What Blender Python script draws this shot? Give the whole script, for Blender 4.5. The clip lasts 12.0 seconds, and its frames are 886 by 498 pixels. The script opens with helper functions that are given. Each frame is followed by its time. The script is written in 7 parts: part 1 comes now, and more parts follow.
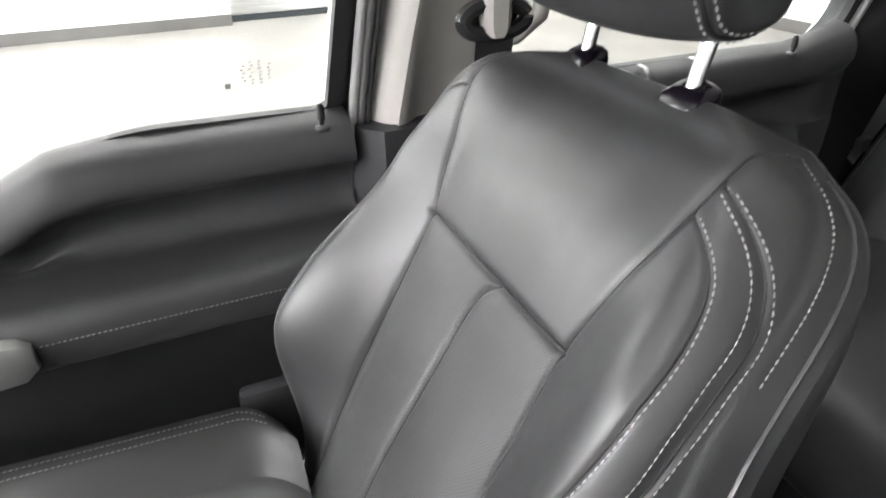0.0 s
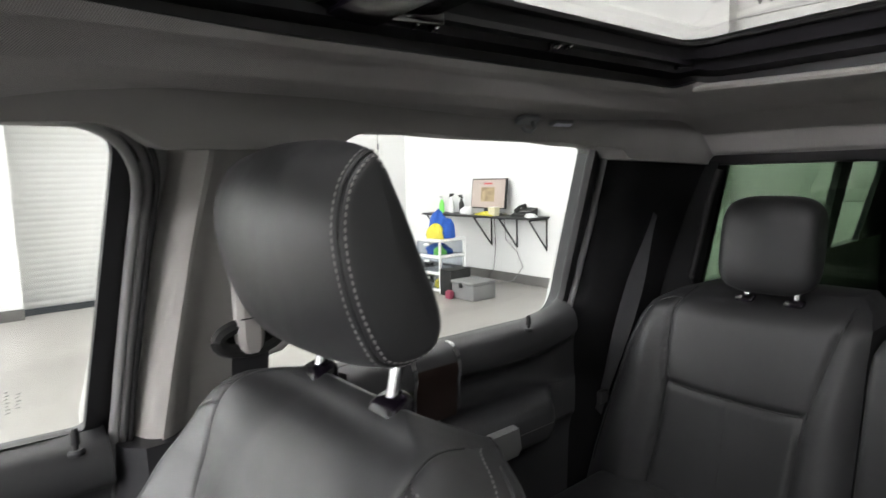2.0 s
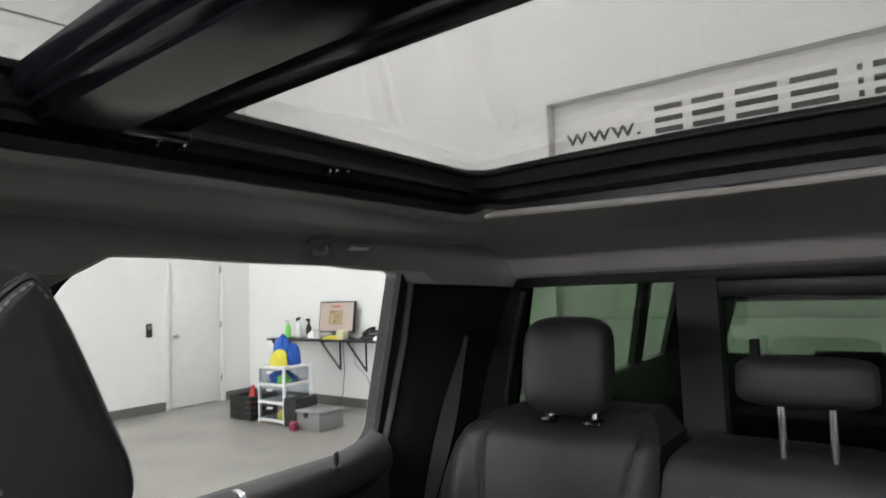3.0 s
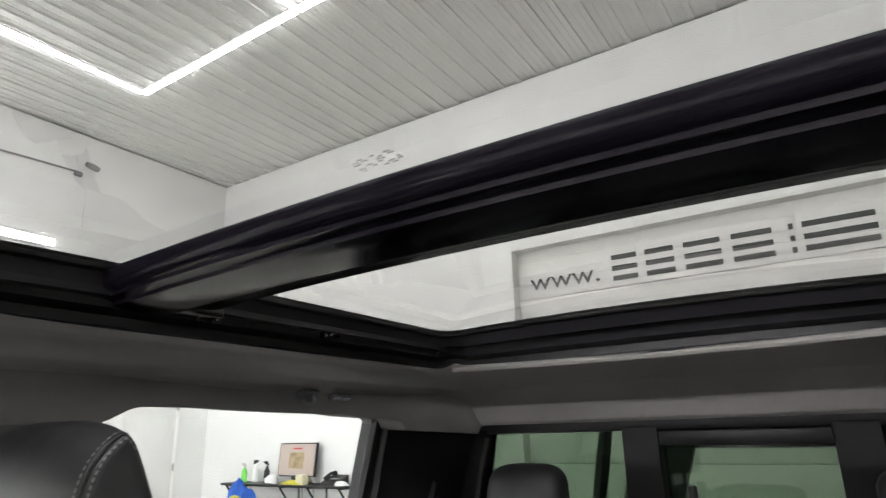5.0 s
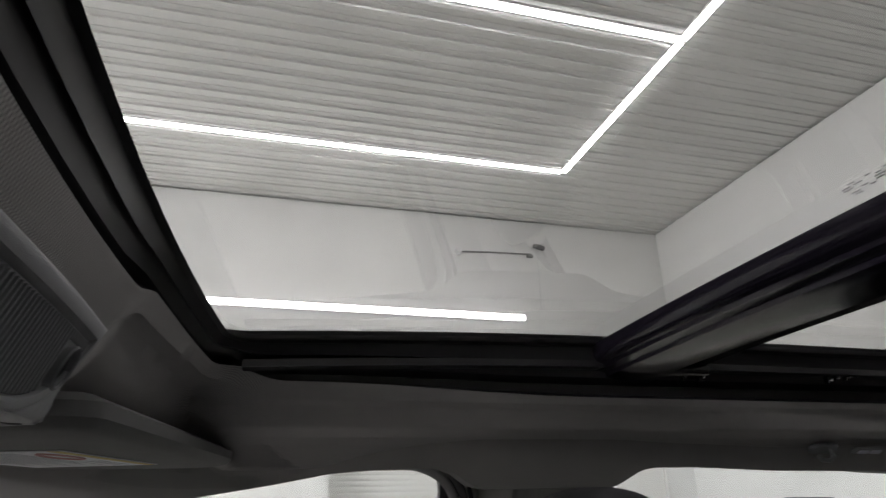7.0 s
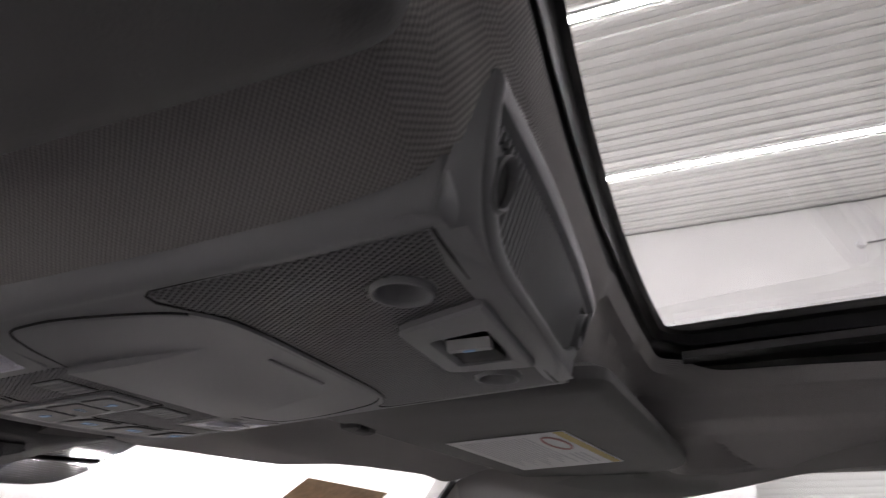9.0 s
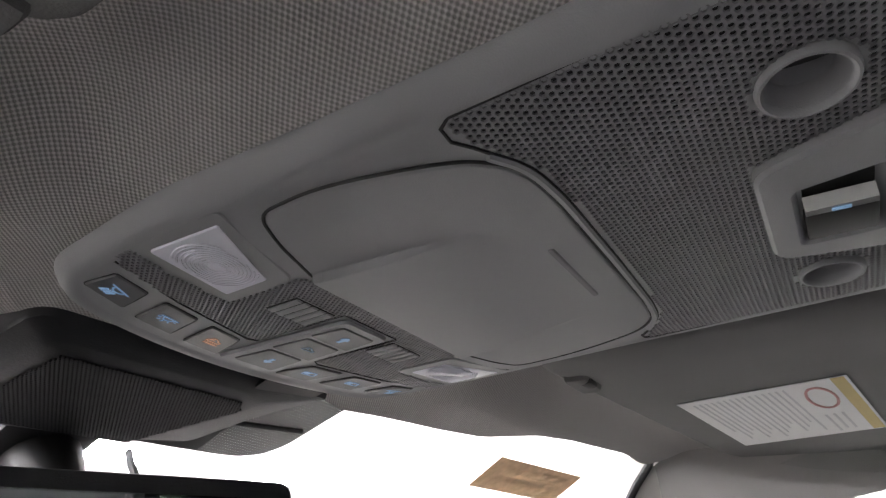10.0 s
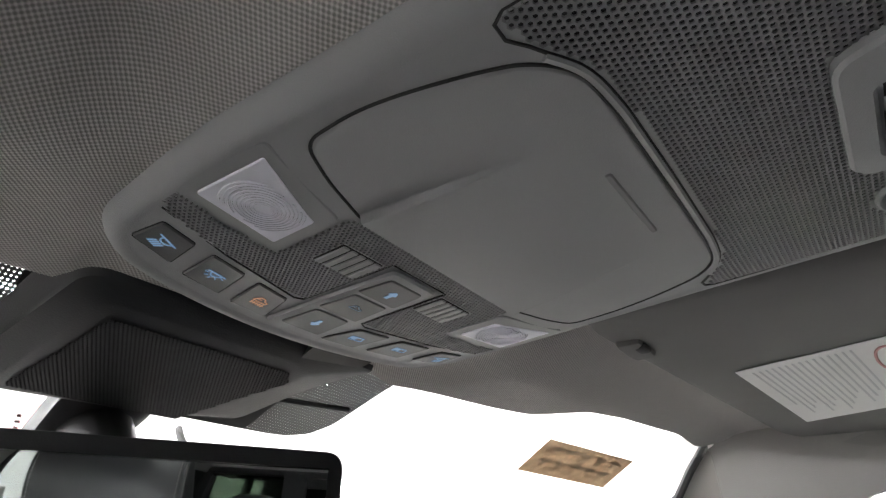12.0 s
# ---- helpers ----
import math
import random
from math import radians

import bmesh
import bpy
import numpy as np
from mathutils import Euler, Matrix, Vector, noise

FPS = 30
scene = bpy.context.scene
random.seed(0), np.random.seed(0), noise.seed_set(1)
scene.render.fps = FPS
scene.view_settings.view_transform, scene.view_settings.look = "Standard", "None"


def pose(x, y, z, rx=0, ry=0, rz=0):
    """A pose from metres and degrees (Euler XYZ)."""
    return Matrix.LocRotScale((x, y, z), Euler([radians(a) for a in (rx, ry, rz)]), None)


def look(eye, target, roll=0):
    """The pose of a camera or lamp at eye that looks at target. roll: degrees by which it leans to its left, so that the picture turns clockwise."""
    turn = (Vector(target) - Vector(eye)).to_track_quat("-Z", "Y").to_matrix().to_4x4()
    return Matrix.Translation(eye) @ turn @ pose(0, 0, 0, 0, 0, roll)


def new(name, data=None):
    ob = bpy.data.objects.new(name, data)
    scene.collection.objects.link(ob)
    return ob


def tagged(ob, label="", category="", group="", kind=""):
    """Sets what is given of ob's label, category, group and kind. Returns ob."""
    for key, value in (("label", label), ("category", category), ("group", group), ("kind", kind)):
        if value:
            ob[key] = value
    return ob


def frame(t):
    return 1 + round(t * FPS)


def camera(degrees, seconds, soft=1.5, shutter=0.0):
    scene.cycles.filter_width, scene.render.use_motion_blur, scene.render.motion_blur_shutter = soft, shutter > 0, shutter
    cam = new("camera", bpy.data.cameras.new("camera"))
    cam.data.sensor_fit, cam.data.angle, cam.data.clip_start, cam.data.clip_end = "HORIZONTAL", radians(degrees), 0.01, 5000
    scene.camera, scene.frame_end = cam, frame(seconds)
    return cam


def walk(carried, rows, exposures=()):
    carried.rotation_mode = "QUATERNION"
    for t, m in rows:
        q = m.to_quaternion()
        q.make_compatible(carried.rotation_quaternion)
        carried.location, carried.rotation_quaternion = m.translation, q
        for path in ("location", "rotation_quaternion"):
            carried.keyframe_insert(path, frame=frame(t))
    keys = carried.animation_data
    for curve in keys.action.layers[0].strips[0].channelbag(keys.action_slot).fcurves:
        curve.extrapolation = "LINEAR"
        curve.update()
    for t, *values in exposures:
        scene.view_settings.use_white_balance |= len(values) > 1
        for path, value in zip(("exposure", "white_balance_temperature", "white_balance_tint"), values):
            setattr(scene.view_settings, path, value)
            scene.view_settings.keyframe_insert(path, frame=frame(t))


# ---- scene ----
cam = camera(72.6, 12.0, soft=1.25, shutter=0.25)
PATH = [
    (0, (-0.018, 1.61, 1.463), (1.557, 0.949, 0.423), -1.2),
    (0.5, (-0.033, 1.601, 1.508), (1.554, 0.73, 0.657), -0.7),
    (1, (-0.051, 1.584, 1.519), (1.554, 0.554, 0.916), -1.1),
    (1.5, (-0.063, 1.582, 1.523), (1.521, 0.446, 1.075), -1.2),
    (2, (-0.122, 1.56, 1.531), (1.404, 0.29, 1.285), -1.5),
    (2.5, (-0.148, 1.458, 1.52), (1.218, 0.0, 1.431), -1.8),
    (3, (-0.165, 1.45, 1.532), (1.018, -0.157, 1.674), -2.1),
    (3.2, (-0.175, 1.456, 1.537), (0.938, -0.185, 1.797), -2.5),
    (4.8, (-0.255, 1.594, 1.548), (0.72, -0.054, 2.124), -1.3),
    (5, (-0.265, 1.61, 1.545), (0.773, 0.002, 2.125), -1.6),
    (5.5, (-0.29, 1.645, 1.546), (0.929, 0.187, 2.169), -1.6),
    (6, (-0.281, 1.635, 1.557), (1.161, 0.43, 2.242), -2.0),
    (6.5, (-0.252, 1.641, 1.561), (1.386, 0.754, 2.289), -1.8),
    (6.7, (-0.247, 1.642, 1.565), (1.468, 0.926, 2.303), -1.5),
    (8.3, (-0.313, 1.625, 1.516), (1.484, 1.848, 2.364), -0.5),
    (8.5, (-0.3, 1.641, 1.514), (1.47, 2.003, 2.372), -0.2),
    (9, (-0.279, 1.699, 1.501), (1.395, 2.333, 2.393), 0.5),
    (9.5, (-0.238, 1.776, 1.492), (1.328, 2.627, 2.399), 1.0),
    (10, (-0.232, 1.811, 1.476), (1.268, 2.769, 2.389), 1.0),
    (10.5, (-0.231, 1.812, 1.471), (1.237, 2.809, 2.394), 0.9),
    (11, (-0.22, 1.816, 1.469), (1.225, 2.84, 2.397), 0.9),
    (11.5, (-0.212, 1.825, 1.46), (1.228, 2.852, 2.394), 0.4),
    (12, (-0.218, 1.83, 1.454), (1.215, 2.869, 2.386), 0.3),
]
walk(cam, [(t, look(eye, target, roll)) for t, eye, target, roll in PATH],
     exposures=[(0, 1.42, 6500, 10), (1.0, 1.2, 6500, 10), (1.5, 0.9, 6500, 10), (2.0, 0.66, 6500, 10), (2.5, 0.24, 6500, 10), (3.2, 0.12, 6500, 10), (4.8, 0.42, 6500, 10), (5.5, 0.3, 6500, 10), (6.0, 0.05, 6500, 11), (6.7, -0.3, 6500, 12), (8.3, -0.3, 6500, 14), (8.8, -0.02, 6500, 19), (9.2, 0.6, 6500, 20), (9.5, 1.12, 6500, 18), (10.5, 1.42, 6500, 13), (12, 1.47, 6500, 10)])
# ---- world and light ----
import functools

world = bpy.data.worlds.new("world")
scene.world = world
world.use_nodes = True
world.node_tree.nodes["Background"].inputs[0].default_value = (0.9, 0.95, 1, 1)
world.node_tree.nodes["Background"].inputs[1].default_value = 0.05

# ---- materials ----


def material(name, colour, rough=0.5, metal=0.0, grain=0.0, grain_size=200.0, vary=0.12, vary_size=3.0, spec=0.5, coat=0.0, sheen=0.0, wave=None):
    """Principled surface with a fine bump (grain) and a slow change of tone."""
    m = bpy.data.materials.new(name)
    m.use_nodes = True
    nt = m.node_tree
    b = nt.nodes["Principled BSDF"]
    b.inputs["Roughness"].default_value = rough
    b.inputs["Metallic"].default_value = metal
    b.inputs["Specular IOR Level"].default_value = spec
    b.inputs["Coat Weight"].default_value = coat
    b.inputs["Sheen Weight"].default_value = sheen
    co = nt.nodes.new("ShaderNodeTexCoord")
    n1 = nt.nodes.new("ShaderNodeTexNoise")
    n1.inputs["Scale"].default_value = vary_size
    n1.inputs["Detail"].default_value = 5
    nt.links.new(co.outputs["Object"], n1.inputs["Vector"])
    ramp = nt.nodes.new("ShaderNodeMapRange")
    ramp.inputs["From Min"].default_value = 0.3
    ramp.inputs["From Max"].default_value = 0.7
    ramp.inputs["To Min"].default_value = 1 - vary
    ramp.inputs["To Max"].default_value = 1 + vary
    nt.links.new(n1.outputs["Fac"], ramp.inputs["Value"])
    mul = nt.nodes.new("ShaderNodeMix")
    mul.data_type, mul.blend_type = "RGBA", "MULTIPLY"
    mul.inputs["Factor"].default_value = 1
    mul.inputs[6].default_value = (*colour, 1)
    nt.links.new(ramp.outputs["Result"], mul.inputs[7])
    nt.links.new(mul.outputs[2], b.inputs["Base Color"])
    rr = nt.nodes.new("ShaderNodeMapRange")
    rr.inputs["To Min"].default_value = max(0.02, rough - 0.08)
    rr.inputs["To Max"].default_value = min(1, rough + 0.08)
    n3 = nt.nodes.new("ShaderNodeTexNoise")
    n3.inputs["Scale"].default_value = vary_size * 7
    nt.links.new(co.outputs["Object"], n3.inputs["Vector"])
    nt.links.new(n3.outputs["Fac"], rr.inputs["Value"])
    nt.links.new(rr.outputs["Result"], b.inputs["Roughness"])
    if grain:
        n2 = nt.nodes.new("ShaderNodeTexVoronoi" if wave == "cells" else "ShaderNodeTexNoise")
        n2.inputs["Scale"].default_value = grain_size
        nt.links.new(co.outputs["Object"], n2.inputs["Vector"])
        bump = nt.nodes.new("ShaderNodeBump")
        bump.inputs["Strength"].default_value = grain
        bump.inputs["Distance"].default_value = 0.002
        nt.links.new(n2.outputs[0], bump.inputs["Height"])
        nt.links.new(bump.outputs["Normal"], b.inputs["Normal"])
    return m


def emitter(name, colour, strength):
    m = bpy.data.materials.new(name)
    m.use_nodes = True
    b = m.node_tree.nodes["Principled BSDF"]
    b.inputs["Base Color"].default_value = (*[0.5 * c for c in colour], 1) if strength < 1 else (0.9, 0.9, 0.9, 1)
    b.inputs["Emission Color"].default_value = (*colour, 1)
    b.inputs["Emission Strength"].default_value = strength
    return m


def clear(name, tint, rough=0.0):
    """Thin glass: mostly see-through, with a mirror gloss."""
    m = bpy.data.materials.new(name)
    m.use_nodes = True
    nt = m.node_tree
    nt.nodes.remove(nt.nodes["Principled BSDF"])
    tr = nt.nodes.new("ShaderNodeBsdfTransparent")
    tr.inputs[0].default_value = (*tint, 1)
    gl = nt.nodes.new("ShaderNodeBsdfGlossy")
    gl.inputs["Roughness"].default_value = rough
    lw = nt.nodes.new("ShaderNodeLayerWeight")
    lw.inputs["Blend"].default_value = 0.5
    pw = nt.nodes.new("ShaderNodeMath")
    pw.operation = "POWER"
    pw.inputs[1].default_value = 4.0
    nt.links.new(lw.outputs["Facing"], pw.inputs[0])
    fr = nt.nodes.new("ShaderNodeMapRange")
    fr.inputs["To Min"].default_value = 0.04
    fr.inputs["To Max"].default_value = 0.75
    nt.links.new(pw.outputs[0], fr.inputs["Value"])
    mix = nt.nodes.new("ShaderNodeMixShader")
    nt.links.new(fr.outputs[0], mix.inputs[0])
    nt.links.new(tr.outputs[0], mix.inputs[1])
    nt.links.new(gl.outputs[0], mix.inputs[2])
    nt.links.new(mix.outputs[0], nt.nodes["Material Output"].inputs[0])
    return m


def woven(name, colour, pitch, rough=0.9, depth=0.6, dark=0.45):
    """Knitted headliner cloth: small dimples in a staggered net, their shade also put into the colour."""
    m = material(name, colour, rough, vary=0.08, vary_size=5, sheen=0.1)
    nt = m.node_tree
    b = nt.nodes["Principled BSDF"]
    co = nt.nodes.new("ShaderNodeTexCoord")
    mp = nt.nodes.new("ShaderNodeMapping")
    mp.inputs["Rotation"].default_value = (0, 0, radians(45))
    k = math.pi / pitch * 1.0
    nt.links.new(co.outputs["Object"], mp.inputs["Vector"])
    sp = nt.nodes.new("ShaderNodeSeparateXYZ")
    nt.links.new(mp.outputs[0], sp.inputs[0])
    fs = []
    for ax in (0, 1):
        a = nt.nodes.new("ShaderNodeMath")
        a.operation = "MULTIPLY"
        a.inputs[1].default_value = 2 * k
        nt.links.new(sp.outputs[ax], a.inputs[0])
        s = nt.nodes.new("ShaderNodeMath")
        s.operation = "SINE"
        nt.links.new(a.outputs[0], s.inputs[0])
        fs.append(s)
    p = nt.nodes.new("ShaderNodeMath")
    p.operation = "ADD"
    nt.links.new(fs[0].outputs[0], p.inputs[0])
    nt.links.new(fs[1].outputs[0], p.inputs[1])
    r = nt.nodes.new("ShaderNodeMapRange")
    r.inputs["From Min"].default_value, r.inputs["From Max"].default_value = -1.4, 1.5
    nt.links.new(p.outputs[0], r.inputs["Value"])
    bump = nt.nodes.new("ShaderNodeBump")
    bump.inputs["Strength"].default_value = depth
    bump.inputs["Distance"].default_value = pitch * 0.35
    nt.links.new(r.outputs["Result"], bump.inputs["Height"])
    nt.links.new(bump.outputs["Normal"], b.inputs["Normal"])
    base = b.inputs["Base Color"].links[0].from_socket
    mul = nt.nodes.new("ShaderNodeMix")
    mul.data_type, mul.blend_type = "RGBA", "MULTIPLY"
    mul.inputs["Factor"].default_value = 1
    # colour follows the bump height: shaded in the dimples, lit on the bumps
    r2 = nt.nodes.new("ShaderNodeMapRange")
    r2.inputs["To Min"].default_value = dark
    r2.inputs["To Max"].default_value = 1.25
    nt.links.new(r.outputs["Result"], r2.inputs["Value"])
    nt.links.new(base, mul.inputs[6])
    nt.links.new(r2.outputs["Result"], mul.inputs[7])
    nt.links.new(mul.outputs[2], b.inputs["Base Color"])
    return m


LEATHER = material("black_leather", (0.0225, 0.0225, 0.024), 0.43, spec=0.8, grain=0.06, grain_size=900, wave="cells", vary=0.1, vary_size=6)
# Front leather with half the gloss, standing in for the shade at the rear.
LEATHER_SHADED = material("shaded_black_leather", (0.023, 0.023, 0.024), 0.46, spec=0.40, grain=0.06, grain_size=900, wave="cells", vary=0.1, vary_size=6)
LEATHER_PERF = woven("perforated_leather", (0.032, 0.032, 0.033), 0.0017, 0.45, depth=0.2, dark=0.6)
THREAD = material("grey_thread", (0.25, 0.245, 0.24), 0.8)
TRIM_BLACK = material("black_trim_plastic", (0.032, 0.032, 0.035), 0.5, grain=0.1, grain_size=1200)
TRIM_SOFT = material("soft_black_door_skin", (0.038, 0.038, 0.040), 0.45, grain=0.12, grain_size=900, wave="cells")
TRIM_GREY = material("warm_grey_plastic", (0.40, 0.386, 0.367), 0.6, grain=0.08, grain_size=1000)
HEADLINER = woven("headliner_cloth", (0.44, 0.42, 0.41), 0.00165, 0.95, depth=0.6, dark=0.58)
# Headliner without its weave, darkened for the shade along the roof edge.
HEADLINER_PLAIN = material("shaded_headliner_cloth", (0.29, 0.28, 0.272), 0.95, grain=0.2, grain_size=900)
CONSOLE = material("console_grey_plastic", (0.29, 0.292, 0.302), 0.5, grain=0.12, grain_size=1600)
CONSOLE_DARK = material("console_dark_plastic", (0.185, 0.186, 0.195), 0.5, grain=0.1, grain_size=1600)
VISOR = material("visor_vinyl", (0.148, 0.146, 0.145), 0.75, grain=0.15, grain_size=900)
BUTTON = material("button_dark_plastic", (0.10, 0.10, 0.102), 0.45, grain=0.1, grain_size=1600)
SEAL_GREY = material("grey_door_seal", (0.075, 0.075, 0.075), 0.7)
COVER = material("matt_cover_black", (0.016, 0.016, 0.0185), 0.52, spec=0.4, grain=0.12, grain_size=900)
DULL_BLACK = material("dull_black_trim", (0.013, 0.013, 0.014), 0.8, spec=0.2, grain=0.1, grain_size=900)
NET_BLACK = material("dull_net_black", (0.017, 0.017, 0.020), 0.65, spec=0.4)
RUBBER = material("black_rubber", (0.012, 0.012, 0.013), 0.6)
GLOSS = material("gloss_black", (0.008, 0.006, 0.010), 0.14, vary=0.1)
BAR_BLACK = material("satin_black_bar", (0.006, 0.005, 0.008), 0.15, spec=0.30, vary=0.1)
FRAME = material("sunroof_frame_black", (0.012, 0.011, 0.013), 0.4)
CHROME = material("chrome", (0.85, 0.85, 0.87), 0.2, metal=1, vary=0.04)
SILVER = material("satin_silver", (0.36, 0.36, 0.36), 0.35, metal=0.7)
PAINT = material("white_car_paint", (0.62, 0.62, 0.6), 0.3, coat=0.6, vary=0.03)
PALE_JAMB = material("pale_jamb_rubber", (0.30, 0.30, 0.295), 0.6)
BELT = material("belt_webbing", (0.042, 0.042, 0.045), 0.8, grain=0.5, grain_size=700)
CARPET = material("black_carpet", (0.015, 0.015, 0.016), 0.95, grain=0.6, grain_size=500)
GLASS = clear("window_glass", (0.94, 0.96, 0.95))
GLASS_ROOF = clear("roof_glass", (0.50, 0.51, 0.495))
GLASS_ROOF_REAR = clear("rear_roof_glass", (0.55, 0.56, 0.54))
GLASS_TINT = clear("green_privacy_glass", (0.30, 0.37, 0.30))
MIRROR = material("mirror_glass", (0.36, 0.38, 0.38), 0.02, metal=1, vary=0.01)
for link in list(MIRROR.node_tree.nodes["Principled BSDF"].inputs["Roughness"].links):
    MIRROR.node_tree.links.remove(link)
LENS = material("lamp_lens", (0.84, 0.84, 0.93), 0.25, vary=0.05)
LABEL = material("white_label", (0.80, 0.80, 0.81), 0.6, vary=0.05)
PRINT = material("grey_print", (0.62, 0.62, 0.65), 0.7)
PRINT_RED = material("red_print", (0.62, 0.34, 0.34), 0.7)
PRINT_YELLOW = material("yellow_print", (0.6, 0.48, 0.2), 0.7)
ICON_BLUE = emitter("blue_icon", (0.30, 0.52, 0.80), 0.12)
ICON_ORANGE = emitter("orange_icon", (0.9, 0.50, 0.30), 0.10)
TAN = material("tan_sticker", (0.62, 0.485, 0.345), 0.8, vary=0.25, vary_size=90)
tan_thin = TAN.node_tree.nodes.new("ShaderNodeBsdfTranslucent")
tan_thin.inputs[0].default_value = (0.50, 0.41, 0.31, 1)
tan_mix = TAN.node_tree.nodes.new("ShaderNodeMixShader")
tan_mix.inputs[0].default_value = 0.42
TAN.node_tree.links.new(TAN.node_tree.nodes["Principled BSDF"].outputs[0], tan_mix.inputs[1])
TAN.node_tree.links.new(tan_thin.outputs[0], tan_mix.inputs[2])
TAN.node_tree.links.new(tan_mix.outputs[0], TAN.node_tree.nodes["Material Output"].inputs[0])
BROWN = material("brown_print", (0.45, 0.335, 0.235), 0.8)
WALL = material("white_wall_paint", (0.78, 0.78, 0.77), 0.75, grain=0.06, grain_size=120, vary=0.03, vary_size=1.5)
WALL_METAL = material("white_ribbed_metal", (0.72, 0.72, 0.70), 0.4, vary=0.04, vary_size=1.0)
FLOOR = material("sealed_grey_concrete", (0.30, 0.285, 0.265), 0.35, grain=0.05, grain_size=60, vary=0.18, vary_size=1.3)
BASE_GREY = material("dark_grey_skirting", (0.13, 0.125, 0.12), 0.6)
DOOR_WHITE = material("white_door_paint", (0.76, 0.755, 0.74), 0.45, vary=0.02)
SIGN_GREY = material("sign_dark_grey", (0.06, 0.063, 0.06), 0.6)
LED = emitter("led_tube", (1.0, 0.985, 1.0), 38.0)
# Front-wall tubes, boosted above the other LEDs to lift the cabin light.
LED_BOOST = emitter("boosted_led_tube", (1.0, 0.985, 1.0), 60.0)
BLACK = material("matt_black", (0.015, 0.015, 0.015), 0.6)
STEEL = material("black_steel", (0.03, 0.03, 0.03), 0.45, metal=0.4)
BLUE = material("blue_cloth", (0.02, 0.10, 0.45), 0.8, grain=0.4, grain_size=60)
YELLOW = material("yellow_cloth", (0.62, 0.55, 0.06), 0.8, grain=0.4, grain_size=60)
GREEN = material("green_plastic", (0.2, 0.75, 0.12), 0.4)
RED = material("red_plastic", (0.5, 0.04, 0.05), 0.4)
WHITE_PLASTIC = material("white_plastic", (0.75, 0.75, 0.74), 0.4)
CLEAR_PLASTIC = clear("clear_drawer_plastic", (0.75, 0.78, 0.82), 0.25)
GREY_PLASTIC = material("grey_plastic_box", (0.22, 0.22, 0.22), 0.5)
SCREEN = material("monitor_screen", (0.46, 0.38, 0.34), 0.4, vary=0.05)
SCREEN_DARK = material("monitor_picture", (0.34, 0.26, 0.15), 0.5, vary=0.4, vary_size=20)

# ---- building helpers ----


def empty(name, label, category, group="", kind="", at=(0, 0, 0)):
    ob = new(name)
    ob.empty_display_size = 0.1
    ob.location = at
    return tagged(ob, label, category, group, kind)


def part(name, bm, mat, parent=None, label="", smooth=True):
    """Links a bmesh as one mesh object under its thing."""
    me = bpy.data.meshes.new(name)
    bmesh.ops.recalc_face_normals(bm, faces=bm.faces)
    bm.to_mesh(me)
    bm.free()
    for mm in mat if isinstance(mat, (list, tuple)) else [mat]:
        me.materials.append(mm)
    if smooth:
        me.shade_smooth()
        me.set_sharp_from_angle(angle=radians(38))
    ob = new(name, me)
    if parent is not None:
        ob.parent = parent
        up, shift = parent, Vector()
        while up is not None:
            shift += up.location
            up = up.parent
        ob.location = -shift
    if label:
        ob["label"] = label
    return ob


def structure(name, bm, mat, label, category, smooth=False):
    return tagged(part(name, bm, mat, None, "", smooth), label, category, "", "structure")


def add_box(bm, x0, x1, y0, y1, z0, z1, bevel=0.0, seg=2):
    vs = [bm.verts.new((x, y, z)) for x in (x0, x1) for y in (y0, y1) for z in (z0, z1)]
    fs = [bm.faces.new([vs[i] for i in q]) for q in ((0, 1, 3, 2), (4, 6, 7, 5), (0, 4, 5, 1), (2, 3, 7, 6), (0, 2, 6, 4), (1, 5, 7, 3))]
    if bevel:
        es = list({e for f in fs for e in f.edges})
        bmesh.ops.bevel(bm, geom=es, offset=bevel, segments=seg, affect="EDGES", profile=0.5)
    return bm


def box(x0, x1, y0, y1, z0, z1, bevel=0.0, seg=2):
    return add_box(bmesh.new(), x0, x1, y0, y1, z0, z1, bevel, seg)


def rounded(points, r, n=5):
    """A polygon in 2D with its corners rounded; r is one radius or one for each corner."""
    out, m = [], len(points)
    rs = r if isinstance(r, (list, tuple)) else [r] * m
    for i in range(m):
        p, a, b = (Vector(points[j % m]) for j in (i, i - 1, i + 1))
        rr = min(rs[i], (a - p).length * 0.49, (b - p).length * 0.49)
        if rr < 1e-5:
            out.append(tuple(p))
            continue
        s, e = p + (a - p).normalized() * rr, p + (b - p).normalized() * rr
        for k in range(n + 1):
            t = k / n
            q = (1 - t) ** 2 * s + 2 * t * (1 - t) * p + t * t * e
            out.append(tuple(q))
    return out


def add_loft(bm, rings, cap=True, closed=True):
    """Skins a row of rings with equal counts of 3D points."""
    vs = [[bm.verts.new(p) for p in ring] for ring in rings]
    for a, b in zip(vs, vs[1:]):
        n = len(a)
        for i in range(n if closed else n - 1):
            j = (i + 1) % n
            bm.faces.new((a[i], a[j], b[j], b[i]))
    if cap and closed:
        bm.faces.new(vs[0])
        bm.faces.new(vs[-1])
    return bm


def loft(rings, cap=True, closed=True):
    return add_loft(bmesh.new(), rings, cap, closed)


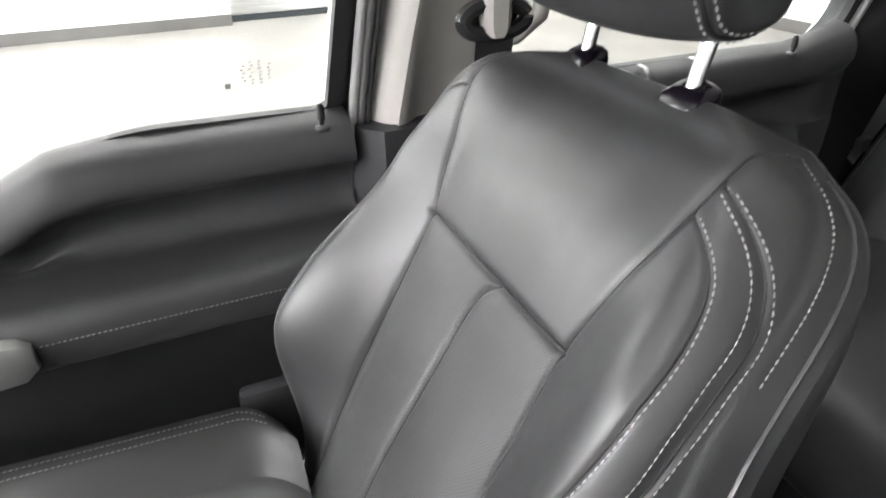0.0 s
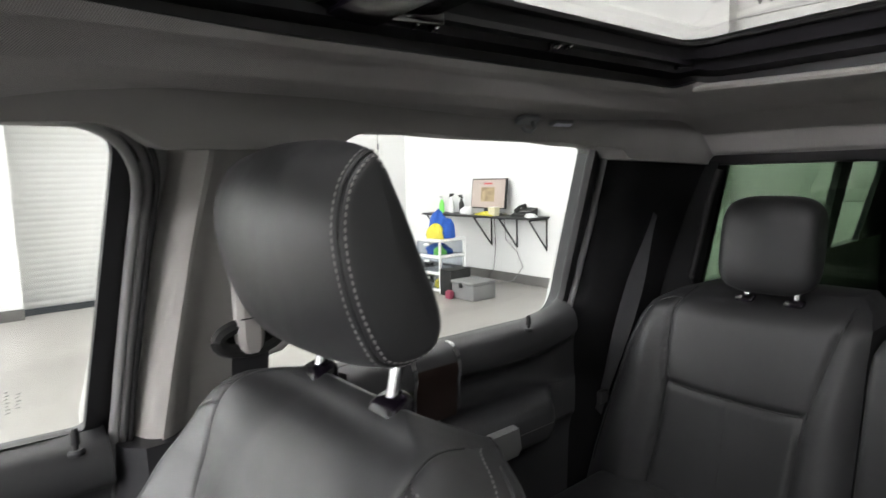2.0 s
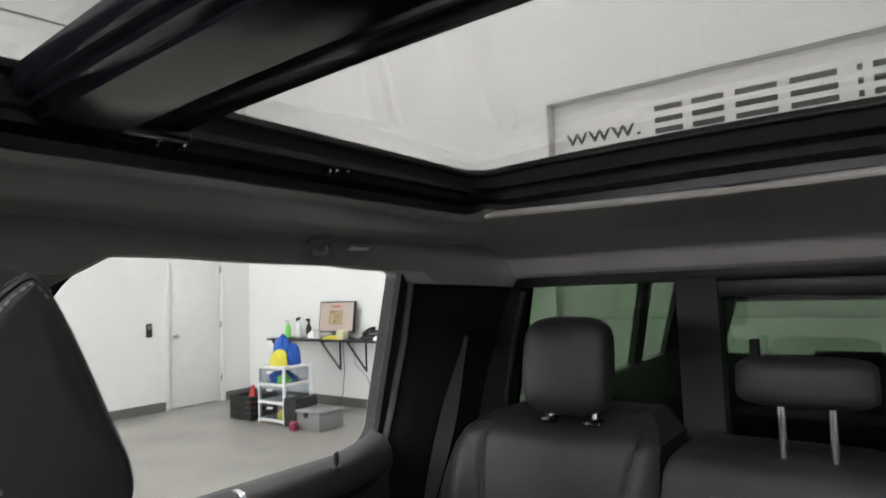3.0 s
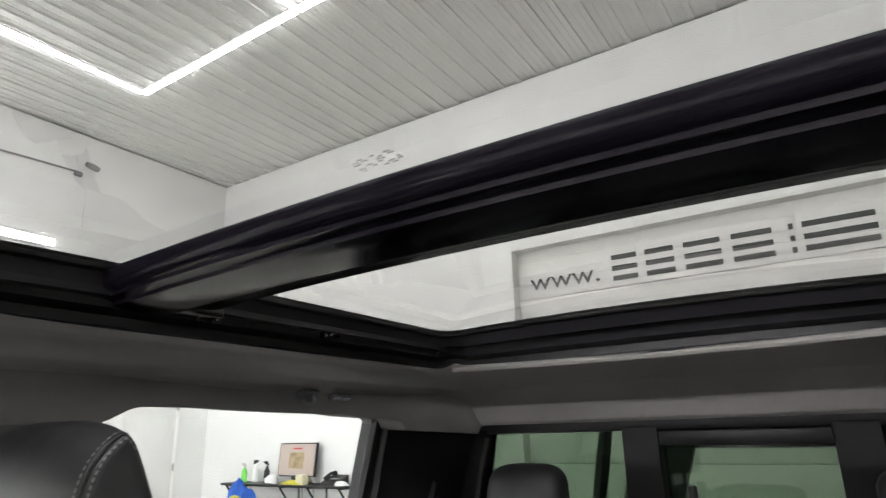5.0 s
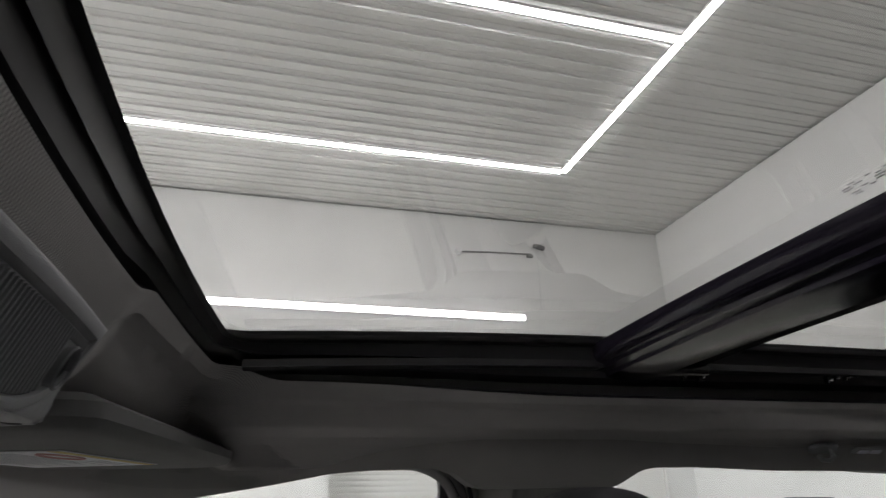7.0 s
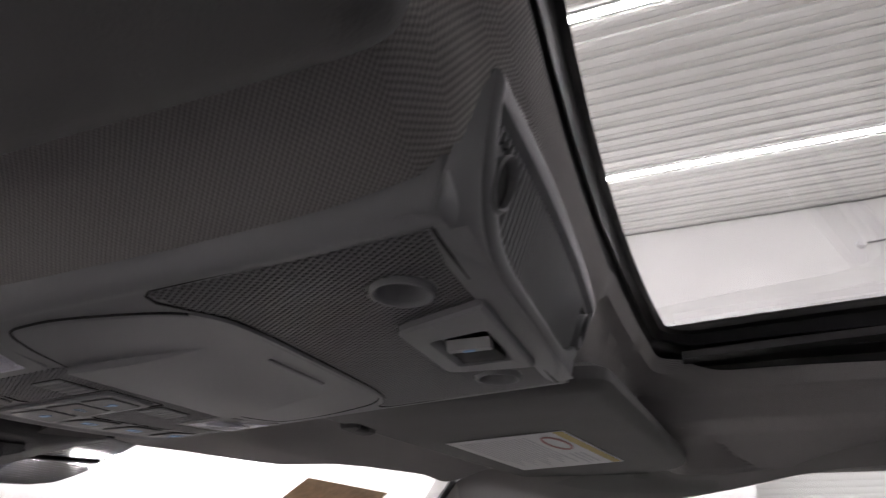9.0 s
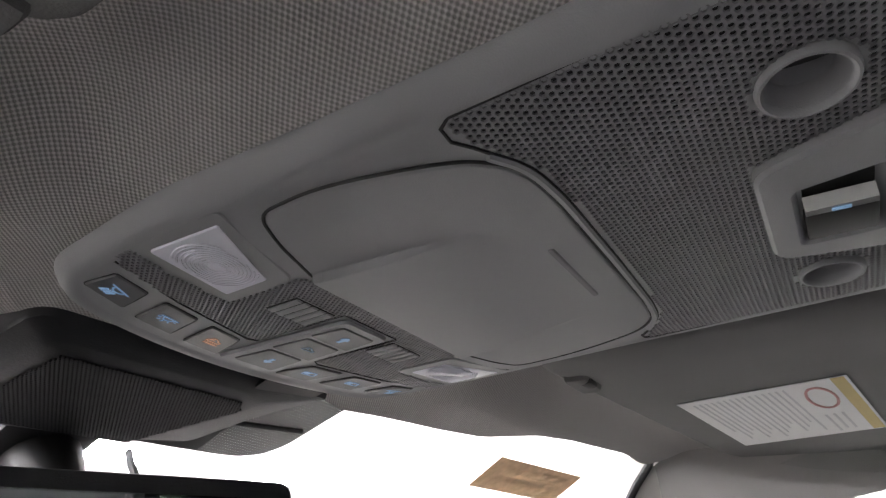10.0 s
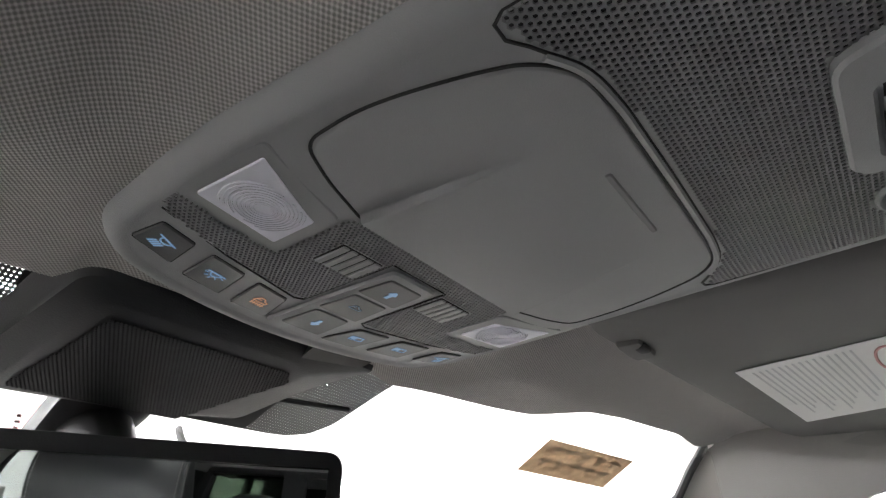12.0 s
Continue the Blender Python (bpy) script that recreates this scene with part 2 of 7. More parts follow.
def prism(points, place, thick, edge=0.0):
    """A slab: 2D outline, place(u, v, w) to 3D, w from 0 to thick, with a small chamfer."""
    c = Vector((sum(p[0] for p in points) / len(points), sum(p[1] for p in points) / len(points)))

    def inset(d):
        return [tuple(Vector(p) - (Vector(p) - c).normalized() * d) for p in points]
    rows = [(points, 0.0), (points, thick)] if not edge else [(inset(edge), 0), (points, edge), (points, thick - edge), (inset(edge), thick)]
    return loft([[place(u, v, w) for u, v in pts] for pts, w in rows])


def add_tube(bm, path, r, n=8, cap=True):
    rings, path = [], [Vector(p) for p in path]
    up = Vector((0, 0, 1))
    for i, p in enumerate(path):
        d = (path[min(i + 1, len(path) - 1)] - path[max(i - 1, 0)]).normalized()
        s = d.cross(up)
        s = d.cross(Vector((0, 1, 0))) if s.length < 0.05 else s
        s.normalize()
        t = s.cross(d)
        rr = r[i] if isinstance(r, (list, tuple)) else r
        rings.append([p + (s * math.cos(a) + t * math.sin(a)) * rr for a in (2 * math.pi * k / n for k in range(n))])
    return add_loft(bm, rings, cap)


def tube(path, r, n=8):
    return add_tube(bmesh.new(), path, r, n)


def smoothstep(a, b, x):
    t = min(1, max(0, (x - a) / (b - a)))
    return t * t * (3 - 2 * t)


def interp(x, xs, ys):
    return float(np.interp(x, xs, ys))


def eased(x, xs, ys, w=0.022):
    """interp with its corners rounded off over a width w."""
    return sum(float(np.interp(x + w * k / 4, xs, ys)) * (5 - abs(k)) for k in range(-4, 5)) / 25


def mirrored(bm):
    """The same parts on the other side of the truck's centre line."""
    for v in bm.verts:
        v.co.x = -v.co.x
    bmesh.ops.reverse_faces(bm, faces=bm.faces)
    return bm

# ---- the hall round the truck ----
XR, YB, ZC, XL, YF = 8.16, -4.54, 5.72, -7.2, 9.0

structure("floor", box(XL - 0.2, XR + 0.2, YB - 0.2, YF + 0.2, -0.12, 0), FLOOR, "sealed grey concrete workshop floor, slightly shiny", "floor")


def wall_panel(bm, a, b, thick, z0, z1, holes, axis):
    """A wall along x or y from a to b with box openings (from, to, low, high)."""
    cuts = sorted({a, b, *[h[0] for h in holes], *[h[1] for h in holes]})
    for s, e in zip(cuts, cuts[1:]):
        mid = (s + e) / 2
        spans, lo = [], z0
        for h in sorted((h for h in holes if h[0] <= mid <= h[1]), key=lambda h: h[2]):
            if h[2] > lo:
                spans.append((lo, h[2]))
            lo = h[3]
        if lo < z1:
            spans.append((lo, z1))
        for lo, hi in spans:
            if axis == "y":
                add_box(bm, thick[0], thick[1], s, e, lo, hi)
            else:
                add_box(bm, s, e, thick[0], thick[1], lo, hi)
    return bm


# right-hand wall with the staff door and the roller door
structure("wall_east", wall_panel(bmesh.new(), YB, YF, (XR, XR + 0.25), 0, ZC, [(-4.03, -3.19, 0, 2.235), (-1.5, 0.92, 0, 2.9)], "y"), WALL, "plain white painted hall wall", "wall")
structure("wall_south", wall_panel(bmesh.new(), XL - 0.2, XR + 0.25, (YB - 0.25, YB), 0, ZC, [(-2.6, 2.77, 0, 3.58)], "x"), WALL, "plain white painted hall wall with a door bay", "wall")
structure("wall_north", box(XL - 0.2, XR + 0.25, YF, YF + 0.2, 0, ZC), WALL, "plain white painted hall wall", "wall")
structure("wall_west", box(XL - 0.2, XL, YB, YF, 0, ZC), WALL, "plain white painted hall wall", "wall")

# ceiling of ribbed white metal sheets, ribs running lengthwise
bm = bmesh.new()
add_box(bm, XL - 0.2, XR + 0.25, YB - 0.2, YF + 0.2, ZC + 0.03, ZC + 0.2)
y = XL
while y < XR:
    for dy, w, h in ((0.0, 0.05, 0.028), (0.075, 0.022, 0.007), (0.15, 0.022, 0.007)):
        add_box(bm, y + dy, y + dy + w, YB, YF, ZC + 0.03 - h, ZC + 0.031)
    y += 0.23
structure("ceiling", bm, WALL_METAL, "white ribbed metal sheet ceiling", "ceiling")

bm = bmesh.new()
add_box(bm, XR - 0.015, XR, YB, -4.09, 0, 0.13)
add_box(bm, XR - 0.015, XR, -3.13, -1.5, 0, 0.13)
add_box(bm, XR - 0.015, XR, 0.92, YF, 0, 0.13)
add_box(bm, 2.83, XR, YB, YB + 0.015, 0, 0.13)
structure("baseboard", bm, BASE_GREY, "dark grey vinyl skirting along the walls", "baseboard")

# staff door
door = empty("door_1", "closed plain white flush steel door", "door", kind="structure")
part("door_leaf", box(XR + 0.03, XR + 0.075, -4.02, -3.2, 0.01, 2.225, 0.004), DOOR_WHITE, door)
bm = bmesh.new()
add_box(bm, XR - 0.012, XR + 0.12, -4.09, -4.025, 0, 2.30, 0.004)
add_box(bm, XR - 0.012, XR + 0.12, -3.195, -3.13, 0, 2.30, 0.004)
add_box(bm, XR - 0.012, XR + 0.12, -4.09, -3.13, 2.236, 2.30, 0.004)
part("door_frame", bm, DOOR_WHITE, door)
for z in (0.3, 1.1, 1.95):
    part("hinge", box(XR - 0.012, XR + 0.03, -4.035, -4.015, z, z + 0.11, 0.004), SILVER, door, "steel hinge")
part("door_knob", tube([(XR + 0.03, -3.29, 1.03), (XR - 0.02, -3.29, 1.03), (XR - 0.05, -3.29, 1.03)], [0.02, 0.02, 0.03], 12), SILVER, door, "round steel knob")
keypad = empty("keypad", "small black keypad on the white wall beside the door", "keypad")
part("case", box(XR - 0.03, XR, -2.93, -2.85, 1.05, 1.24, 0.008), BLACK, keypad)
part("screen", box(XR - 0.033, XR - 0.028, -2.92, -2.86, 1.16, 1.22), GREY_PLASTIC, keypad)

# roller door of narrow slats in the east wall
roller = empty("roller_door", "closed white roller door of narrow ribbed slats", "roller door", kind="structure")
n = 38
slat = None
for i in range(n):
    z = 0.02 + i * 2.88 / n
    if slat is None:
        prof = [(XR + 0.60, z), (XR + 0.596, z + 0.02), (XR + 0.596, z + 0.055), (XR + 0.60, z + 0.074), (XR + 0.62, z + 0.074), (XR + 0.62, z)]
        slat = part("slat", loft([[(x, yy, zz) for x, zz in prof] for yy in (-1.55, 0.97)]), WALL_METAL, roller)
    else:
        c = slat.copy()
        scene.collection.objects.link(c)
        c.location.z += i * 2.88 / n

bm = bmesh.new()
add_box(bm, XR + 0.25, XR + 0.75, 0.92, 1.05, 0, 2.95)
add_box(bm, XR + 0.25, XR + 0.75, -1.63, -1.5, 0, 2.95)
add_box(bm, XR + 0.25, XR + 0.75, -1.63, 1.05, 2.9, 3.05)
add_box(bm, XR + 0.68, XR + 0.75, -1.5, 0.92, 0, 2.9)
structure("roller_bay", bm, WALL, "white painted bay behind the roller door", "wall bay")

# sectional door with painted writing in the south wall
sect = empty("sectional_door", "closed white sectional garage door with large dark lettering", "garage door", kind="structure")
for i in range(6):
    z = 0.01 + i * 0.594
    bmp = box(-2.58, 2.75, YB - 0.2, YB - 0.15, z, z + 0.588, 0.006)
    for k in range(1, 4):
        add_box(bmp, -2.58, 2.75, YB - 0.152, YB - 0.147, z + k * 0.147 - 0.004, z + k * 0.147 + 0.004)
    part("door_panel", bmp, DOOR_WHITE, sect)
bm = bmesh.new()
add_box(bm, 2.75, 2.77, YB - 0.2, YB + 0.004, 0, 3.58)
add_box(bm, -2.6, -2.58, YB - 0.2, YB + 0.004, 0, 3.58)
add_box(bm, -2.6, 2.77, YB - 0.2, YB + 0.004, 3.55, 3.58)
part("reveal", bm, WALL_METAL, sect)

# LED tubes under the ceiling and on the wall


def led_bar(name, x0, x1, y0, y1, z, label):
    t = empty(name, label, "light", "led light bars")
    along_y = abs(y1 - y0) > abs(x1 - x0)
    w = 0.035
    if along_y:
        part("tube", box(x0 - w, x0 + w, y0, y1, z - 0.014, z), LED, t)
        part("housing", box(x0 - 0.05, x0 + 0.05, y0, y1, z + 0.001, z + 0.03), WHITE_PLASTIC, t)
    else:
        part("tube", box(x0, x1, y0 - w, y0 + w, z - 0.014, z), LED, t)
        part("housing", box(x0, x1, y0 - 0.05, y0 + 0.05, z + 0.001, z + 0.03), WHITE_PLASTIC, t)
    return t


LAB = "white LED light bar fixed under the ribbed ceiling"
# Row 1.0 is guessed; -1.7 and -4.4 are unseen, added for cab light.
for x in (6.45, 3.73, 1.0, -1.7, -4.4):
    if x > 3:
        led_bar("led_bar", x, x, -1.93, 1.08, ZC - 0.01, LAB)
    led_bar("led_bar", x, x, 1.1, 4.2, ZC - 0.01, LAB)
    led_bar("led_bar", x, x, 4.22, 7.3, ZC - 0.01, LAB)
for a, b in ((3.73, 6.45), (1.0, 3.73)):
    led_bar("led_bar", a + 0.04, b - 0.01, -1.97, -1.97, ZC - 0.01, LAB)
for a, b in ((-1.95, 0.74), (0.76, 3.5), (3.52, 6.3)):
    t = empty("wall_light", "white LED light bar fixed along the wall", "light", "wall light bars")
    part("tube", box(XR - 0.034, XR - 0.02, a, b, 4.03, 4.11), LED, t)
    part("housing", box(XR - 0.02, XR, a, b, 4.01, 4.13), WHITE_PLASTIC, t)
# Upper row on the front wall: unseen, added to throw light through the windscreen.
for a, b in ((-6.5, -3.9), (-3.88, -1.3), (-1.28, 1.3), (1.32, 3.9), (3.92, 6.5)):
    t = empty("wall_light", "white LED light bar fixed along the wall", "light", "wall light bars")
    part("tube", box(a, b, YF - 0.034, YF - 0.02, 4.03, 4.11), LED_BOOST, t)
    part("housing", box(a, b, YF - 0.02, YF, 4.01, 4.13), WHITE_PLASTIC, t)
# Lower row: a real bar, made taller and stronger to brighten the cab.
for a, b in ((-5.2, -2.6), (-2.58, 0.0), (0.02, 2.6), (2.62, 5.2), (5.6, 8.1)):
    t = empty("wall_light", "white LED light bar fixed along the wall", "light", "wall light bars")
    part("tube", box(a, b, YF - 0.034, YF - 0.02, 2.42, 2.64), LED_BOOST, t)
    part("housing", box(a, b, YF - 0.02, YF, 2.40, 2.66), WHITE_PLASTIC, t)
# ---- the truck's cab: shell ----
SIDE_Z = [0.40, 0.95, 1.19, 1.30, 1.45, 1.60]
SIDE_X = [0.86, 0.86, 0.815, 0.785, 0.735, 0.67]


def side_x(z):
    """Half width of the cab's inner side at a height."""
    return interp(z, SIDE_Z, SIDE_X)


def side_slab(outline, inner, outer, mirror=False):
    """A slab that follows the cab's side: outline in (y, z), depths measured outwards from the side."""
    bm = loft([[(side_x(z) + d, y, z) for y, z in outline] for d in (inner, outer)])
    return mirrored(bm) if mirror else bm


def side_ring(outer, inner, d0, d1, flare=0.0):
    """A frame that follows the cab's side, between two outlines with equal counts of points; flare sets its front top outwards."""
    bm = bmesh.new()
    rows = []
    for pts, d in ((outer, d0), (inner, d0), (inner, d1), (outer, d1)):
        rows.append([bm.verts.new((side_x(z) + d + flare * smoothstep(1.60, 1.78, y) * smoothstep(1.2, 1.4, z), y, z)) for y, z in pts])
    n = len(outer)
    for a, b in zip(rows, rows[1:] + rows[:1]):
        for i in range(n):
            j = (i + 1) % n
            bm.faces.new((a[i], a[j], b[j], b[i]))
    return bm


def grow(points, d):
    """Moves a closed 2D outline outwards by d."""
    out, m = [], len(points)
    area = sum(points[i][0] * points[(i + 1) % m][1] - points[(i + 1) % m][0] * points[i][1] for i in range(m))
    s = 1 if area > 0 else -1
    for i in range(m):
        a, b = Vector(points[i - 1]), Vector(points[(i + 1) % m])
        t = (b - a).normalized()
        out.append((points[i][0] + s * t.y * d, points[i][1] - s * t.x * d))
    return out


FRONT_WIN = rounded([(1.432, 1.19), (1.72, 1.198), (1.86, 1.145), (2.35, 1.12), (2.07, 1.465), (1.87, 1.600), (1.388, 1.604)], [0.012, 0.1, 0.12, 0.03, 0.1, 0.06, 0.05], 8)
REAR_WIN = rounded([(0.402, 1.183), (1.20, 1.19), (1.124, 1.604), (0.462, 1.602)], [0.07, 0.02, 0.095, 0.02], 10)


def belt_z(y):
    return interp(y, [0.3, 0.40, 0.44, 0.54, 1.72, 1.79, 1.87, 2.4], [1.27, 1.225, 1.203, 1.186, 1.192, 1.183, 1.145, 1.12])


def door_trim(y0, y1, arm0, arm1, arm_z, mirror=False):
    """Padded inner door panel: ledge under the glass, hollow, armrest and lower panel."""
    rings = []
    ys = np.linspace(y0, y1, 64)
    for y in ys:
        b = belt_z(y)
        a = smoothstep(arm0 - 0.05, arm0 + 0.03, y) * (1 - smoothstep(arm1, arm1 + 0.10, y))
        hollow = smoothstep(arm0 - 0.10, arm0 + 0.05, y) * (1 - smoothstep(arm1 + 0.0, arm1 + 0.22, y))
        pr = [(b + 0.004, 0.812), (b, 0.795), (b - 0.006, 0.779), (b - 0.018, 0.767), (b - 0.036, 0.759), (b - 0.054, 0.757), (b - 0.064, 0.759 + 0.004 * hollow), (b - 0.070, 0.764 + 0.012 * hollow),
              (b - 0.080, 0.768 + 0.030 * hollow), (b - 0.100, 0.770 + 0.044 * hollow), (b - 0.125, 0.770 + 0.046 * hollow), (arm_z + 0.012, 0.768 + 0.036 * hollow), (arm_z + 0.004, 0.766 + 0.022 * hollow),
              (arm_z + 0.002, 0.765 - 0.012 * a), (arm_z - 0.001, 0.765 - 0.040 * a), (arm_z - 0.006, 0.765 - 0.055 * a), (arm_z - 0.020, 0.765 - 0.066 * a), (arm_z - 0.050, 0.765 - 0.069 * a),
              (arm_z - 0.080, 0.766 - 0.064 * a), (arm_z - 0.088, 0.767 - 0.056 * a), (arm_z - 0.092, 0.770 - 0.030 * a), (arm_z - 0.097, 0.776), (arm_z - 0.14, 0.785), (0.75, 0.790), (0.52, 0.790), (0.52, 0.835), (b - 0.1, 0.835), (b + 0.004, 0.83)]
        for _ in range(2):
            pr = [(a[0] * k + b[0] * (1 - k), a[1] * k + b[1] * (1 - k)) for a, b in zip(pr, pr[1:] + pr[:1]) for k in (0.75, 0.25)]
        rings.append([(x, y, z) for z, x in pr])
    bm = loft(rings)
    return mirrored(bm) if mirror else bm


def stitch_row(path, length=0.0042, gap=0.0022, r=0.0007, lift=0.0006, normal=(0, 0, 1)):
    """A row of short raised stitches along a path."""
    bm = bmesh.new()
    many = isinstance(normal, list)
    nrm = None if many else Vector(normal)
    arr = np.array([tuple(p) for p in path])
    run = np.concatenate([[0], np.cumsum(np.linalg.norm(np.diff(arr, axis=0), axis=1))])
    s0 = 0.0
    while s0 + length < run[-1]:
        cs = [Vector([float(np.interp(s0 + length * k, run, arr[:, ax])) for ax in range(3)]) for k in (0, 0.5, 1)]
        d = (cs[2] - cs[0]).normalized()
        if many:
            nrm = normal[min(len(normal) - 1, int(np.searchsorted(run, s0 + length / 2)))]
        s = d.cross(nrm).normalized()
        up = s.cross(d).normalized()
        up = up if up.dot(nrm) > 0 else -up
        ring = []
        for c, k in zip(cs, (0.4, 1.0, 0.4)):
            ring.append([c + up * lift + (s * math.cos(w) * r * 1.6 + up * math.sin(w) * r * 1.3) * k for w in (0, math.pi / 3, 2 * math.pi / 3, math.pi)])
        add_loft(bm, ring, cap=False, closed=False)
        s0 += length + gap
    return bm


def build_door(front, mirror):
    side = "driver's" if mirror else "passenger"
    if front:
        th = empty("front_door", "closed front truck door with padded black trim and clear window", "truck door", "truck doors")
        win, y0, y1, arm = FRONT_WIN, 1.412, 2.30, (1.40, 1.95, 1.030)
    else:
        th = empty("rear_door", "closed rear truck door with padded black trim and clear window", "truck door", "truck doors")
        win, y0, y1, arm = REAR_WIN, 0.415, 1.24, (0.55, 1.05, 1.035)
    m = (lambda b: mirrored(b)) if mirror else (lambda b: b)
    part("door_trim", door_trim(y0, y1, *arm[:2], arm[2], mirror), TRIM_SOFT, th, "padded black door trim")
    rim = [(max(y, 1.405 - 0.108 * (z - 1.19)), z) if y < 1.7 or z < 1.3 else p for (y, z), p in zip(grow(win, 0.055), grow(win, 0.030))] if front else grow(win, 0.055)
    part("window_frame", m(side_ring(rim, grow(win, 0.008), 0.0, 0.05, 0.04)), FRAME if front else TRIM_BLACK, th)
    part("window_seal", m(side_ring(grow(win, 0.016), grow(win, -0.004), -0.006, 0.01, 0.04)), RUBBER, th)
    g = part("glass", m(side_slab(grow(win, 0.004), 0.018, 0.022)), GLASS, th, "clear side window")
    g.visible_shadow = False
    yy = (1.452, 1.198) if front else (0.568, 1.198)
    pin = part("lock_pin", m(tube([(0.776, yy[0], 1.17), (0.776, yy[0], 1.190), (0.776, yy[0], 1.1905), (0.776, yy[0], 1.206), (0.776, yy[0], 1.212)], [0.0035, 0.0035, 0.006, 0.0055, 0.003], 12)), RUBBER, th)
    part("lock_collar", m(tube([(0.776, yy[0], 1.176), (0.776, yy[0], 1.180), (0.776, yy[0], 1.183)], [0.011, 0.011, 0.008], 16)), TRIM_BLACK, pin)
    az = arm[2]
    part("stitching", m(stitch_row([(0.6965, y, az - 0.040 - 0.004 * (1.95 - y)) for y in np.linspace(arm[0] + 0.03, arm[1] - 0.04, 40)], normal=(-1, 0, 0.1))), THREAD, th, "light grey stitched seam")
    lower = rounded([(y0 - 0.02, 0.46), (y1 + 0.05, 0.46), (y1 + 0.05, 1.10), (y0 - 0.02, 1.10)], 0.05, 4)
    part("outer_skin", m(side_slab(lower, 0.06, 0.12)), PAINT, th, "white painted outer skin")
    part("outer_frame", m(side_ring(rim, grow(win, 0.022 if front else 0.036), 0.052, 0.075)), PAINT, th)
    return th


for mir in (False, True):
    for fr in (True, False):
        d = build_door(fr, mir)
        m = mirrored if mir else (lambda b: b)
        if fr:
            part("pull_handle", m(loft([[(0.705 + dx, y, z) for dx, z in pr] for y, pr in (
                (1.850, [(0.0, 0.962), (-0.018, 0.965), (-0.022, 0.98), (-0.014, 0.996), (0.0, 1.000)]),
                (1.865, [(0.0, 0.952), (-0.026, 0.955), (-0.034, 0.98), (-0.022, 1.004), (0.0, 1.008)]),
                (1.95, [(0.0, 0.946), (-0.028, 0.95), (-0.036, 0.985), (-0.024, 1.018), (0.0, 1.022)]),
                (2.10, [(0.0, 0.95), (-0.020, 0.955), (-0.026, 0.99), (-0.018, 1.03), (0.0, 1.035)]))])), SILVER, d, "satin silver pull handle")
        else:
            for y in (0.905, 0.795):
                bmc = bmesh.new()
                pts = [(0.797, 1.194), (0.781, 1.1925), (0.767, 1.180), (0.7585, 1.160), (0.757, 1.142), (0.762, 1.12), (0.762, 1.06)]
                add_loft(bmc, [[(x - 0.001, y - w, z + 0.0015), (x - 0.004, y - w, z + 0.0005), (x - 0.004, y + w, z + 0.0005), (x - 0.001, y + w, z + 0.0015)] for (x, z), w in zip(pts, (0.005, 0.005, 0.005, 0.005, 0.004, 0.003, 0.002))])
                part("chrome_strip", m(bmc), CHROME, d, "bright chrome accent strip")
            bmw = loft([[(x - 0.0025, 0.80, z + 0.001), (x - 0.0025, 0.90, z + 0.001)] for x, z in [(0.7585, 1.160), (0.757, 1.142), (0.762, 1.12), (0.764, 1.05)]], cap=False, closed=False)
            part("pull_handle", m(loft([[(0.70 + dx, y, z) for dx, z in ((0.03, 0.95), (-0.012, 0.955), (-0.022, 0.975), (-0.016, 1.015), (0.03, 1.022))] for y in (0.70, 0.712, 0.80, 0.86)])), SILVER, d, "satin grey pull handle")
            part("accent_panel", m(bmw), material("dark_wood_trim", (0.028, 0.016, 0.013), 0.35), d, "dark glossy wood-look panel")

